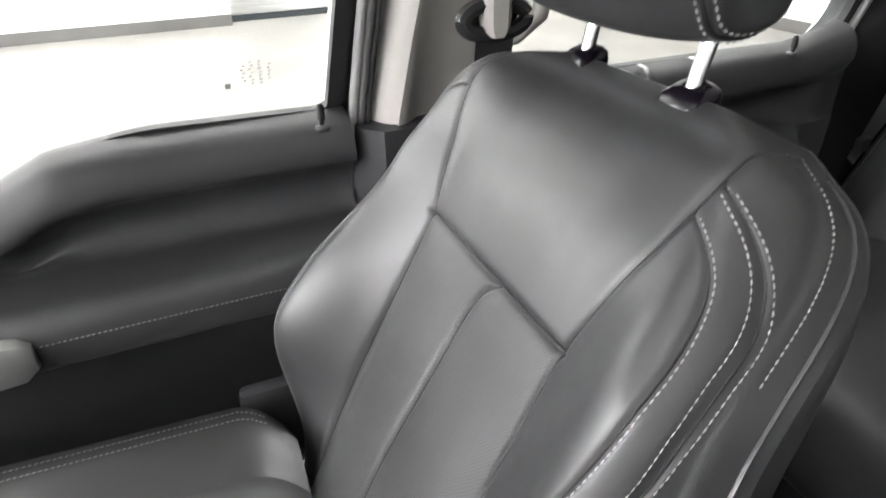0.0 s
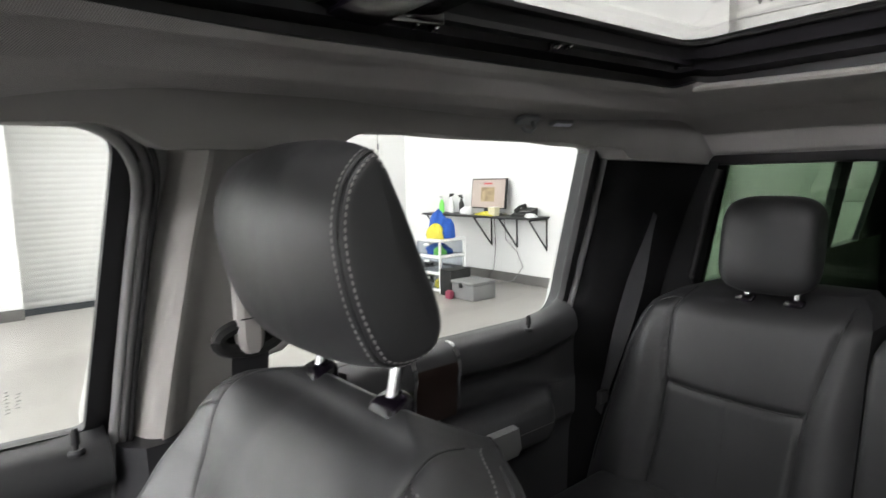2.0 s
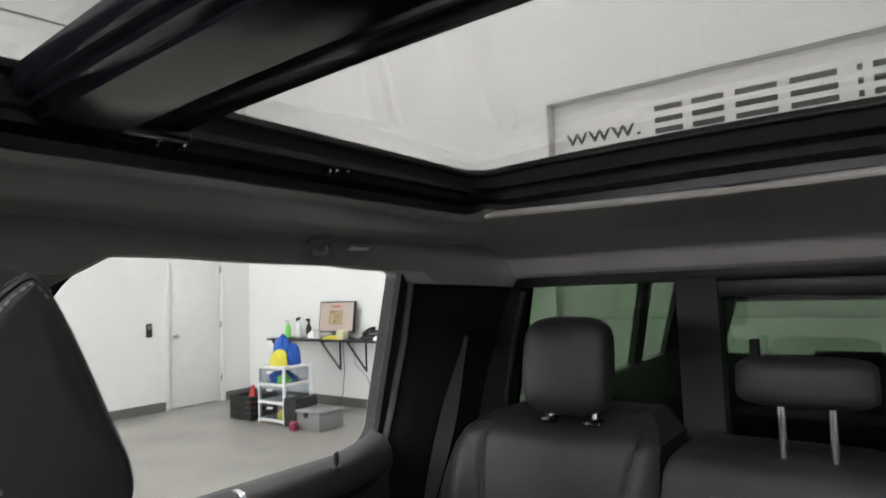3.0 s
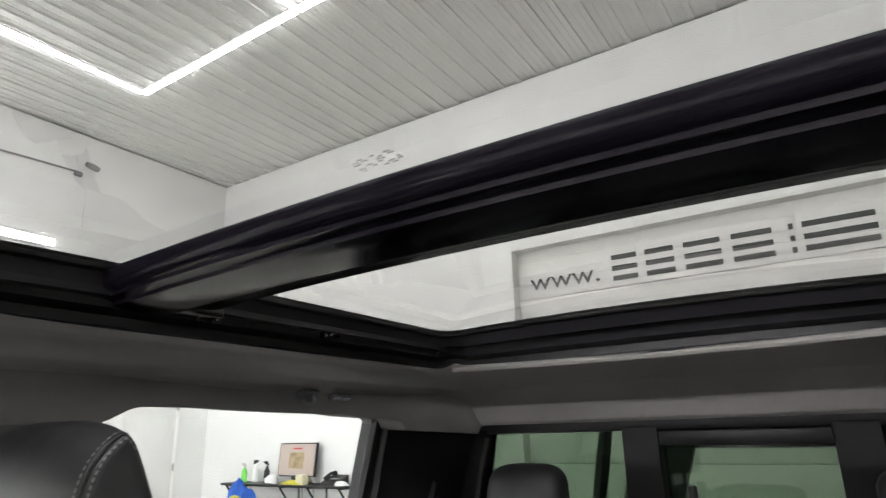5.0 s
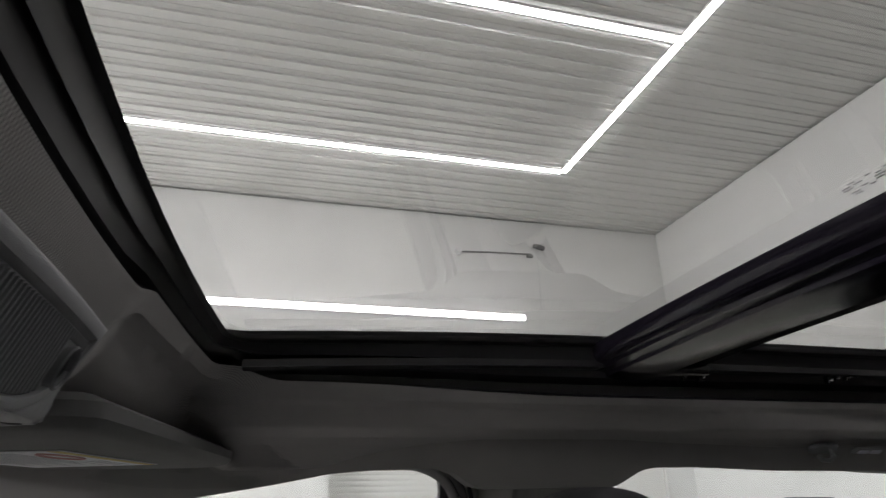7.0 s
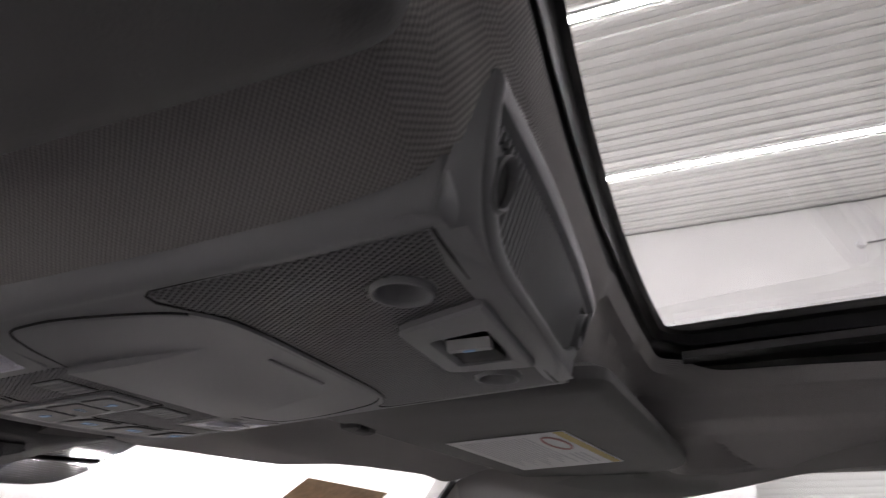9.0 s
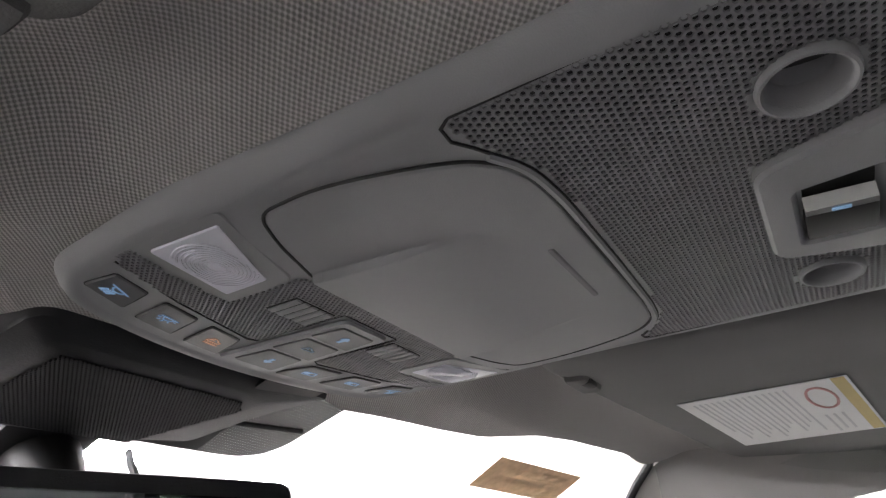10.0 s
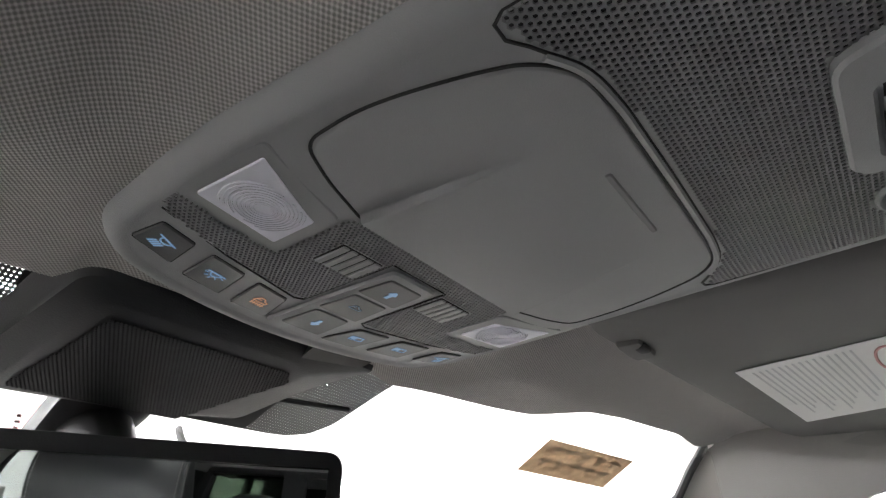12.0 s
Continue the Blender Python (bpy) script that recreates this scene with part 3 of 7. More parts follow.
# pillars
for mir in (False, True):
    m = mirrored if mir else (lambda b: b)
    bp = empty("b_pillar", "door pillar with warm grey plastic trim above and black below", "pillar", "pillars", "structure")
    rings = []
    for z in np.linspace(1.172, 1.60, 24):
        f = (z - 1.172) / 0.49
        sx = side_x(min(z, 1.60)) - 0.4 * max(0, z - 1.60)
        fl = 0.012 * smoothstep(1.55, 1.60, z)
        ya, yb = 1.378 - 0.072 * f + fl, 1.212 - 0.035 * f - eased(z, [1.48, 1.535, 1.566, 1.589, 1.61], [0.0, 0.018, 0.065, 0.105, 0.135], 0.01)
        yi = 1.326 - 0.09 * (z - 1.172) - fl
        rings.append([(*p, z) for p in rounded([(sx + 0.03, ya + 0.01), (sx - 0.020, ya), (sx - 0.048, ya - 0.012), (sx - 0.062, ya - 0.03), (sx - 0.066, (ya + yi) / 2), (sx - 0.063, yi + 0.012), (sx - 0.052, yi), (sx - 0.038, yi - 0.014), (sx - 0.032, yi - 0.04), (sx - 0.028, yb + 0.015), (sx - 0.012, yb), (sx + 0.03, yb - 0.01)], 0.03, 6)])
    part("upper_trim", m(loft(rings)), TRIM_GREY, bp, "warm grey plastic pillar trim")
    part("lower_trim", m(loft([[(0.83, 1.41, z), (0.765, 1.398, z), (0.742, 1.375, z), (0.738, 1.25, z), (0.75, 1.215, z), (0.83, 1.20, z)] for z in (0.5, 0.9, 1.1708)])), TRIM_BLACK, bp)
    part("jamb", m(side_slab([(1.428, 0.55), (1.428, 1.19), (1.352, 1.62), (1.10, 1.62), (1.19, 1.19), (1.19, 0.55)], 0.032, 0.09)), PAINT, bp, "white painted door jamb")
    for nm, off, depth, r, mt in (("trim_gap", 0.0, 0.030, 0.0034, RUBBER), ("door_seal", 0.0085, 0.026, 0.0060, SEAL_GREY), ("seal_lip", 0.0200, 0.020, 0.0070, PALE_JAMB)):
        foot, corner, fore = Vector((1.4370 + off, 0.60)), Vector((1.3440 + off, 1.604 - 0.6 * off)), Vector((1.50, 1.616 - 0.4 * off))
        s0, s1 = corner + (foot - corner).normalized() * 0.09, corner + (fore - corner).normalized() * 0.09
        way = [foot.lerp(s0, k / 12) for k in range(12)] + [s0 * (1 - k / 10) ** 2 + corner * 2 * (k / 10) * (1 - k / 10) + s1 * (k / 10) ** 2 for k in range(11)] + [s1.lerp(fore, k / 8) for k in range(1, 9)]
        part(nm, m(tube([(side_x(p.y) - depth, p.x, p.y) for p in way], r, 10)), mt, bp)
    # rear grab handle on the pillar
    part("grab_handle", m(tube([(0.735, 1.20, 1.47), (0.72, 1.165, 1.46), (0.712, 1.150, 1.42), (0.712, 1.145, 1.36), (0.716, 1.155, 1.31), (0.728, 1.185, 1.285), (0.74, 1.21, 1.28)], [0.016, 0.015, 0.013, 0.013, 0.013, 0.015, 0.017], 10)), TRIM_GREY, bp, "warm grey moulded grab handle")

    cp = empty("c_pillar", "broad dark rear corner pillar trim", "pillar", "pillars", "structure")
    rings = []
    for z in np.linspace(0.46, 1.600, 36):
        sx = side_x(min(z, 1.60)) - 0.4 * max(0, z - 1.60)
        yf = interp(z, [0.9, 1.18, 1.25, 1.43, 1.55, 1.63], [0.415, 0.395, 0.372, 0.372, 0.405, 0.42])
        rings.append([(sx + 0.03, yf + 0.015, z), (sx - 0.02, yf, z), (sx - 0.045, yf - 0.03, z), (sx - 0.075, yf - 0.12, z), (sx - 0.10, 0.20, z), (sx - 0.12, 0.10, z), (sx + 0.03, 0.10, z)])
    part("corner_trim", m(loft(rings)), DULL_BLACK, cp)
    part("seal", m(tube([(side_x(z) - 0.012, interp(z, [1.18, 1.28, 1.43, 1.58], [0.393, 0.388, 0.396, 0.434]), z) for z in np.linspace(1.19, 1.58, 14)], 0.008, 8)), material("grey_seal", (0.2, 0.2, 0.2), 0.6), cp)
    part("outer_corner", m(side_slab([(0.36, 0.5), (0.35, 1.18), (0.385, 1.62), (0.06, 1.62), (0.06, 0.5)], 0.035, 0.10)), PAINT, cp)
    ap = empty("a_pillar", "slanting windscreen pillar with warm grey trim", "pillar", "pillars", "structure")
    rings = []
    for f in np.linspace(-0.14, 1, 18):
        c = Vector((0.728 + 0.065 * f, 2.02 + 0.78 * f - 0.052 * smoothstep(0, 0.13, f), 1.603 - 0.50 * f))
        rings.append([c + Vector(o) for o in ((-0.035, 0.02, 0.0), (-0.022, -0.03, -0.012), (0.010, -0.065, -0.012), (0.035, -0.12, -0.022), (0.085, -0.14, -0.03), (0.10, -0.10, 0.0), (0.085, 0.03, 0.03), (0.0, 0.05, 0.03))])
    part("pillar_trim", m(loft(rings)), TRIM_GREY, ap)
    part("glass_seal", m(tube([r[0] + Vector((-0.003, 0.004, 0.0)) for r in rings], 0.006, 8)), RUBBER, ap, "black glass seal")

# seat belts


def belt_set(mir):
    m = mirrored if mir else (lambda b: b)
    b = empty("seat_belt", "black front seat belt hanging from its pillar guide", "seat belt", "seat belts")
    part("guide_cover", m(loft([[(0.636 + dx, 1.262 + dy * s, z) for dx, dy in ((0.012, -0.017), (-0.004, -0.018), (-0.011, -0.010), (-0.011, 0.010), (-0.004, 0.018), (0.012, 0.017))] for z, s in ((1.306, 0.55), (1.312, 0.85), (1.325, 1), (1.39, 1.0), (1.43, 0.95), (1.47, 0.8))])), TRIM_GREY, b, "warm grey adjuster cover")
    part("cover_slot", m(box(0.6235, 0.627, 1.247, 1.277, 1.352, 1.3535)), TRIM_BLACK, b)
    pts = [(0.640, 1.262 + 0.042 * math.cos(a), 1.325 + 0.018 * math.sin(a)) for a in np.linspace(0, 2 * math.pi, 25)]
    part("ring_plate", m(loft([[(0.650 + d, 1.262 + 0.036 * math.cos(a), 1.325 + 0.014 * math.sin(a)) for a in np.linspace(0, 2 * math.pi, 20, endpoint=False)] for d in (0, 0.006)])), BLACK, b)
    part("belt_ring", m(tube(pts, 0.0095, 8)), BLACK, b, "black loop guide")
    bm = bmesh.new()
    rows = []
    for z in np.linspace(1.318, 0.72, 20):
        f = (1.318 - z) / 0.6
        rows.append([(0.636 + 0.035 * f + 0.0012 * (k % 2), 1.237 + 0.0042 * k + 0.03 * f, z) for k in range(13)])
    add_loft(bm, rows, cap=False, closed=False)
    bmesh.ops.solidify(bm, geom=bm.faces, thickness=0.0016)
    part("webbing", m(bm), BELT, b, "ribbed black webbing")
    return b


belt_set(False)
belt_set(True)
for mir in (False, True):
    m = mirrored if mir else (lambda b: b)
    b = empty("rear_seat_belt", "black rear seat belt running down the corner pillar", "seat belt", "seat belts")
    bm = bmesh.new()
    rows = []
    for f in np.linspace(0, 1, 14):
        c = Vector((0.650 + 0.050 * f, 0.262 + 0.150 * f, 1.425 - 0.46 * f))
        w = 0.006 + 0.021 * smoothstep(0, 0.4, f) * (1 - 0.8 * smoothstep(0.5, 1, f))
        rows.append([c + Vector((w * s, -0.25 * w * s, 0.004 * s)) for s in (-1, -0.5, 0, 0.5, 1)])
    add_loft(bm, rows, cap=False, closed=False)
    bmesh.ops.solidify(bm, geom=bm.faces, thickness=0.0016)
    part("webbing", m(bm), BELT, b)
    part("buckle_tongue", m(box(0.682, 0.697, 0.395, 0.425, 0.990, 1.02, 0.004)), BLACK, b, "dark belt tongue")

# headliner with the roof opening


def side_profile(x):
    return interp(abs(x), [0.44, 0.462, 0.472, 0.490, 0.502, 0.515, 0.525, 0.54, 0.58, 0.605, 0.63, 0.655, 0.68, 0.71], [1.684, 1.669, 1.662, 1.6575, 1.648, 1.636, 1.634, 1.633, 1.630, 1.622, 1.609, 1.5965, 1.594, 1.592])


def front_profile(y):
    return interp(y, [1.66, 1.70, 1.722, 1.740, 1.752, 1.765, 1.80, 1.84, 1.95, 2.1, 2.2, 2.3], [1.700, 1.680, 1.668, 1.650, 1.618, 1.603, 1.597, 1.594, 1.587, 1.577, 1.573, 1.568])


def rear_profile(y):
    return interp(y, [0.12, 0.17, 0.22, 0.30, 0.38, 0.42, 0.45, 0.48], [1.545, 1.56, 1.60, 1.635, 1.652, 1.659, 1.6645, 1.690])


def liner_z(x, y):
    a = [side_profile(x), front_profile(y), rear_profile(y)]
    k = 160.0
    lo = min(a)
    ax = abs(x)
    recess = 0.026 * smoothstep(0.118, 0.175, ax) * smoothstep(1.70, 1.76, y) * (1 - smoothstep(1.985, 2.06, y))
    recess += 0.0045 * (1 - smoothstep(0.128, 0.19, ax)) * smoothstep(1.735, 1.765, y) * (1 - smoothstep(2.095, 2.135, y))
    return recess + lo - math.log(sum(math.exp(-k * (v - lo)) for v in a)) / k + 0.004


def round_rect(w, y0, y1, r, n=10, m=14):
    """Ring of (x, y) points: the same count for every size."""
    out = []
    cs = [(w - r, y1 - r, 0), (-(w - r), y1 - r, 90), (-(w - r), y0 + r, 180), (w - r, y0 + r, 270)]
    for i, (cx, cy, a0) in enumerate(cs):
        arc = [(cx + r * math.cos(radians(a0 + 90 * k / n)), cy + r * math.sin(radians(a0 + 90 * k / n))) for k in range(n + 1)]
        out += arc
        nx, ny, na = cs[(i + 1) % 4]
        s = arc[-1]
        e = (nx + r * math.cos(radians(na)), ny + r * math.sin(radians(na)))
        out += [(s[0] + (e[0] - s[0]) * k / m, s[1] + (e[1] - s[1]) * k / m) for k in range(1, m)]
    return out


def bowed(ring, amount=0.028):
    """The same ring with its front edge bowed forwards."""
    top, w = max(p[1] for p in ring), max(p[0] for p in ring)
    return [(x, y + amount * (1 - (x / w) ** 2) * smoothstep(top - 0.2, top, y)) for x, y in ring]


EDGE_X = [-0.70, -0.55, -0.36, -0.31, -0.25, -0.135, -0.106, -0.094, -0.02, 0.05, 0.09, 0.135, 0.160, 0.187, 0.243, 0.297, 0.313, 0.330, 0.388, 0.535, 0.60, 0.70]
EDGE_Y = [2.005, 2.035, 2.075, 2.11, 2.140, 2.147, 2.143, 2.128, 2.116, 2.128, 2.126, 2.137, 2.130, 2.124, 2.115, 2.101, 2.080, 2.056, 2.045, 2.033, 2.036, 2.045]


def lip(y):
    """Height of the cloth edge under the roof frame."""
    return 0.001 + 0.011 * smoothstep(1.25, 1.6, y)


rings = []
inner, outer = bowed(round_rect(0.47, 0.45, 1.708, 0.07, m=170)), round_rect(0.70, 0.12, 2.20, 0.10, m=170)
rings.append([(x, y, liner_z(x, y) + lip(y)) for x, y in bowed(round_rect(0.462, 0.458, 1.700, 0.07, m=170))])
for f in [0, 0.012, 0.025, 0.04, 0.055, 0.07, 0.085, 0.1] + [0.115 + 0.015 * k for k in range(59)] + [1.0]:
    row = []
    for (ax, ay), (bx, by) in zip(inner, outer):
        x, y = ax + (bx - ax) * f, ay + (by - ay) * f
        if y > 1.70:
            y -= f * f * (2.20 - eased(x, EDGE_X, EDGE_Y, 0.008))
        row.append((x, y, liner_z(x, y)))
    rings.append(row)
structure("headliner", loft(rings, cap=False), HEADLINER, "dark grey woven cloth headliner with a large roof opening", "headliner", smooth=True)

# cloth skirt along the roof rail: down to the tops of the side windows, lower across the pillars
SKIRT_Y = [0.10, 0.30, 0.40, 0.442, 0.460, 0.56, 0.63, 0.84, 0.94, 1.00, 1.075, 1.105, 1.125, 1.150, 1.20, 1.355, 1.373, 1.390, 1.412, 1.44, 1.50, 1.56, 1.62, 1.70, 1.76, 1.80, 1.87, 2.022]
SKIRT_Z = [1.535, 1.545, 1.549, 1.553, 1.575, 1.579, 1.585, 1.588, 1.5925, 1.595, 1.594, 1.589, 1.578, 1.567, 1.567, 1.567, 1.573, 1.587, 1.594, 1.596, 1.595, 1.592, 1.582, 1.570, 1.561, 1.553, 1.530, 1.478]
for mir in (False, True):
    rows = []
    for y in np.linspace(0.12, 2.034, 150):
        xb = eased(y, [0.2, 0.40, 0.72, 0.86, 1.12, 1.385, 1.50, 1.54, 1.64], [0.580, 0.604, 0.622, 0.622, 0.604, 0.604, 0.626, 0.640, 0.700], 0.05)
        L = liner_z(xb - 0.030, y) + 0.003
        zb = min(eased(y, SKIRT_Y, SKIRT_Z, 0.009), L - 0.004)
        row = [(xb - 0.030 * (1 - math.sin(f)), y, zb + (L - zb) * math.cos(f)) for f in np.linspace(0, math.pi / 2, 9)]
        rows.append(row + [(xb + 0.008, y, zb - 0.0006), (0.725, y, zb + 0.006), (0.735, y, L + 0.02), (xb - 0.02, y, L + 0.02)])
    bm = loft(rows)
    structure("headliner_skirt", mirrored(bm) if mir else bm, HEADLINER_PLAIN, "dark grey cloth edge of the headliner over the side windows", "headliner", smooth=True)

# roof glass, frame and cross bar


def crown(x, y):
    return -0.05 * x * x - 0.022 * max(0.0, y - 1.1) ** 2 * 2


roof = empty("panoramic_roof", "two clear glass roof panels in a black frame with a cross bar", "sunroof", kind="structure")
FGL, RGL = round_rect(0.405, 1.266, 1.69, 0.03), round_rect(0.405, 0.565, 1.085, 0.035)
for name, ring, z in (("front_glass", FGL, 1.742), ("rear_glass", RGL, 1.742)):
    bm = bmesh.new()
    w0, ya, yb = 0.44, min(p[1] for p in ring) - 0.03, max(p[1] for p in ring) + (0.06 if name == "front_glass" else 0.03)
    grid = [[(x, y, z + crown(x, y)) for x in np.linspace(-w0, w0, 13)] for y in np.linspace(ya, yb, 8)]
    add_loft(bm, grid, cap=False, closed=False)
    g = part(name, bm, GLASS_ROOF if name == "front_glass" else GLASS_ROOF_REAR, roof, "lightly tinted roof glass")
    g.visible_shadow = False
rail = [bowed(r) for r in [round_rect(0.462, 0.458, 1.700, 0.07), round_rect(0.480, 0.440, 1.722, 0.07), round_rect(0.478, 0.442, 1.720, 0.07), round_rect(0.446, 0.49, 1.708, 0.06), round_rect(0.440, 0.50, 1.702, 0.06), round_rect(0.436, 0.52, 1.70, 0.05), round_rect(0.424, 0.535, 1.70, 0.045), round_rect(0.418, 0.55, 1.695, 0.04), round_rect(0.405, 0.565, 1.69, 0.035)]]
zz = [0.012, 0.016, 0.024, 0.026, 0.038, 0.036, 0.035, 0.046, 0.046]
rings = []
for ring, dz in zip(rail, zz):
    row = []
    for (x, y), (hx, hy) in zip(ring, rail[0]):
        base = liner_z(hx, hy)
        top = 1.742 + crown(x, y) - 0.003
        f = min(1, (dz - 0.012) / 0.034)
        row.append((x, y, (base + lip(hy)) * (1 - f) + top * f))
    rings.append(row)
part("frame", loft(rings, cap=False), FRAME, roof, "black sunroof frame and channels")
prof = [(1.266, 1.741), (1.263, 1.728), (1.258, 1.722), (1.250, 1.7195), (1.2485, 1.7155), (1.243, 1.7150), (1.236, 1.7125), (1.2345, 1.7085), (1.22, 1.706), (1.19, 1.704), (1.172, 1.7045), (1.1705, 1.7085), (1.160, 1.7095), (1.155, 1.714), (1.135, 1.716), (1.133, 1.7195), (1.10, 1.722), (1.09, 1.728), (1.085, 1.741), (1.18, 1.75)]
part("cross_bar", loft([[(x, y, z + crown(x, y)) for y, z in prof] for x in np.linspace(-0.45, 0.45, 25)]), BAR_BLACK, roof, "black cross bar between the panels")
for x in (-0.435, 0.435):
    part("side_track", loft([[(x + dx, y, 1.716 + dz + crown(x, y)) for dx, dz in ((-0.012, 0), (-0.012, 0.008), (-0.004, 0.009), (-0.004, 0.004), (0.004, 0.004), (0.004, 0.009), (0.012, 0.009), (0.012, 0))] for y in np.linspace(0.53, 1.68, 20)]), FRAME, roof)
    part("track_bracket", box(x - 0.02, x + 0.02, 1.10, 1.17, 1.698, 1.712, 0.003), GLOSS, roof)
    sgn = 1 if x > 0 else -1
    for yy, z0, wd in ((1.174, 1.699, 0.006), (1.141, 1.701, 0.005), (1.101, 1.694, 0.009), (1.128, 1.694, 0.004), (0.892, 1.696, 0.005), (0.880, 1.699, 0.003), (0.858, 1.701, 0.005), (0.560, 1.699, 0.004)):
        part("track_clip", box(x + sgn * 0.002 - 0.004, x + sgn * 0.002 + 0.004, yy - wd / 2, yy + wd / 2, z0, 1.7115, 0.001), GLOSS, roof)
        part("clip_pin", tube([(x - sgn * 0.003, yy, z0 + 0.004), (x - sgn * 0.007, yy, z0 + 0.004)], 0.0016, 8), CHROME, roof)
    for yy in (0.80, 0.83, 0.86):
        part("screw", tube([(x * 0.99, yy, 1.712), (x * 0.99, yy, 1.716)], 0.004, 8), SILVER, roof)
part("shade_roller", tube([(-0.455, 0.462, 1.676), (-0.2, 0.452, 1.672), (0, 0.45, 1.671), (0.2, 0.452, 1.672), (0.455, 0.462, 1.676)], 0.0075, 8), TRIM_GREY, roof, "grey edge of the rolled sun shade")
# outer roof skin
rings = [[(x, y, 1.757 + crown(x, y)) for x, y in bowed(round_rect(0.43, 0.53, 1.725, 0.05))], [(x, y, 1.760 + crown(x, y)) for x, y in round_rect(0.55, 0.3, 1.9, 0.1)], [(x, y, 1.735) for x, y in round_rect(0.68, 0.12, 2.06, 0.12)], [(x, y, 1.68) for x, y in round_rect(0.745, 0.05, 2.12, 0.12)], [(x, y, 1.61 + 0.035 * smoothstep(1.95, 2.08, y)) for x, y in round_rect(0.765, 0.045, 2.13, 0.12)], [(x, y, 1.605 + 0.040 * smoothstep(1.95, 2.08, y)) for x, y in round_rect(0.70, 0.10, 2.10, 0.10)]]
structure("roof_skin", loft(rings, cap=False), PAINT, "white painted outer roof skin", "roof", smooth=True)

# windscreen
bm = bmesh.new()


def screen(u, f):
    """Point of the windscreen: u across from -1 to 1, f down from 0 to 1."""
    x = u * (0.70 + 0.08 * f)
    return Vector((x, 2.17 - 0.13 * u * u + 0.80 * f - 0.04 * u * u * f, 1.592 - 0.46 * f - 0.0 * u))


add_loft(bm, [[screen(u, f) for u in np.linspace(-1, 1, 21)] for f in np.linspace(-0.09, 1, 12)], cap=False, closed=False)
ws = structure("windscreen", bm, GLASS, "clear sloping windscreen", "windscreen", smooth=True)
ws.visible_shadow = False

# rear wall of the cab with its three-part window
back = empty("cab_back", "dark rear cab wall with a sliding tinted window", "cab wall", kind="structure")


def plate(pts, y0, y1):
    return loft([[(x, y, z) for x, z in pts] for y in (y0, y1)])


part("top_rail", box(-0.70, 0.70, 0.09, 0.15, 1.535, 1.60, 0.008), FRAME, back)
part("lower_wall", box(-0.82, 0.82, 0.05, 0.15, 0.4, 1.19, 0.01), FRAME, back)
for s in (1, -1):
    part("side_post", plate([(s * 0.555, 1.545), (s * 0.72, 1.545), (s * 0.82, 1.15), (s * 0.63, 1.15)], 0.09, 0.15), DULL_BLACK, back)
    px = 0.155 if s > 0 else -0.265
    part("slider_post", plate([(px - 0.040, 1.545), (px + 0.040, 1.545), (px + 0.040, 1.15), (px - 0.040, 1.15)], 0.085, 0.15), RUBBER, back)
    part("seal", tube([(s * 0.552, 0.152, 1.525), (s * 0.57, 0.152, 1.47), (s * 0.615, 0.152, 1.27), (s * 0.61, 0.152, 1.235), (s * 0.58, 0.152, 1.22)], 0.008, 8), RUBBER, back)
    g = part("side_pane", plate([(px + s * 0.035, 1.54), (s * 0.56, 1.54), (s * 0.64, 1.18), (px + s * 0.035, 1.18)], 0.108, 0.112), GLASS_TINT, back, "green tinted pane")
    g.visible_shadow = False
g = part("sliding_pane", plate([(-0.23, 1.54), (0.12, 1.54), (0.12, 1.18), (-0.23, 1.18)], 0.100, 0.104), GLASS_TINT, back, "green tinted sliding pane")
g.visible_shadow = False
part("slider_rail", box(-0.224, 0.113, 0.090, 0.15, 1.502, 1.534, 0.004), FRAME, back)
part("slider_latch", box(0.045, 0.062, 0.14, 0.165, 1.375, 1.42, 0.004), BLACK, back)

structure("cab_floor", box(-0.82, 0.82, 0.1, 2.75, 0.38, 0.45), CARPET, "black carpeted cab floor", "floor")
structure("front_bulkhead", box(-0.80, 0.80, 2.62, 2.78, 0.40, 1.12, 0.04), TRIM_BLACK, "black bulkhead below the windscreen", "bulkhead")
# ---- seats ----


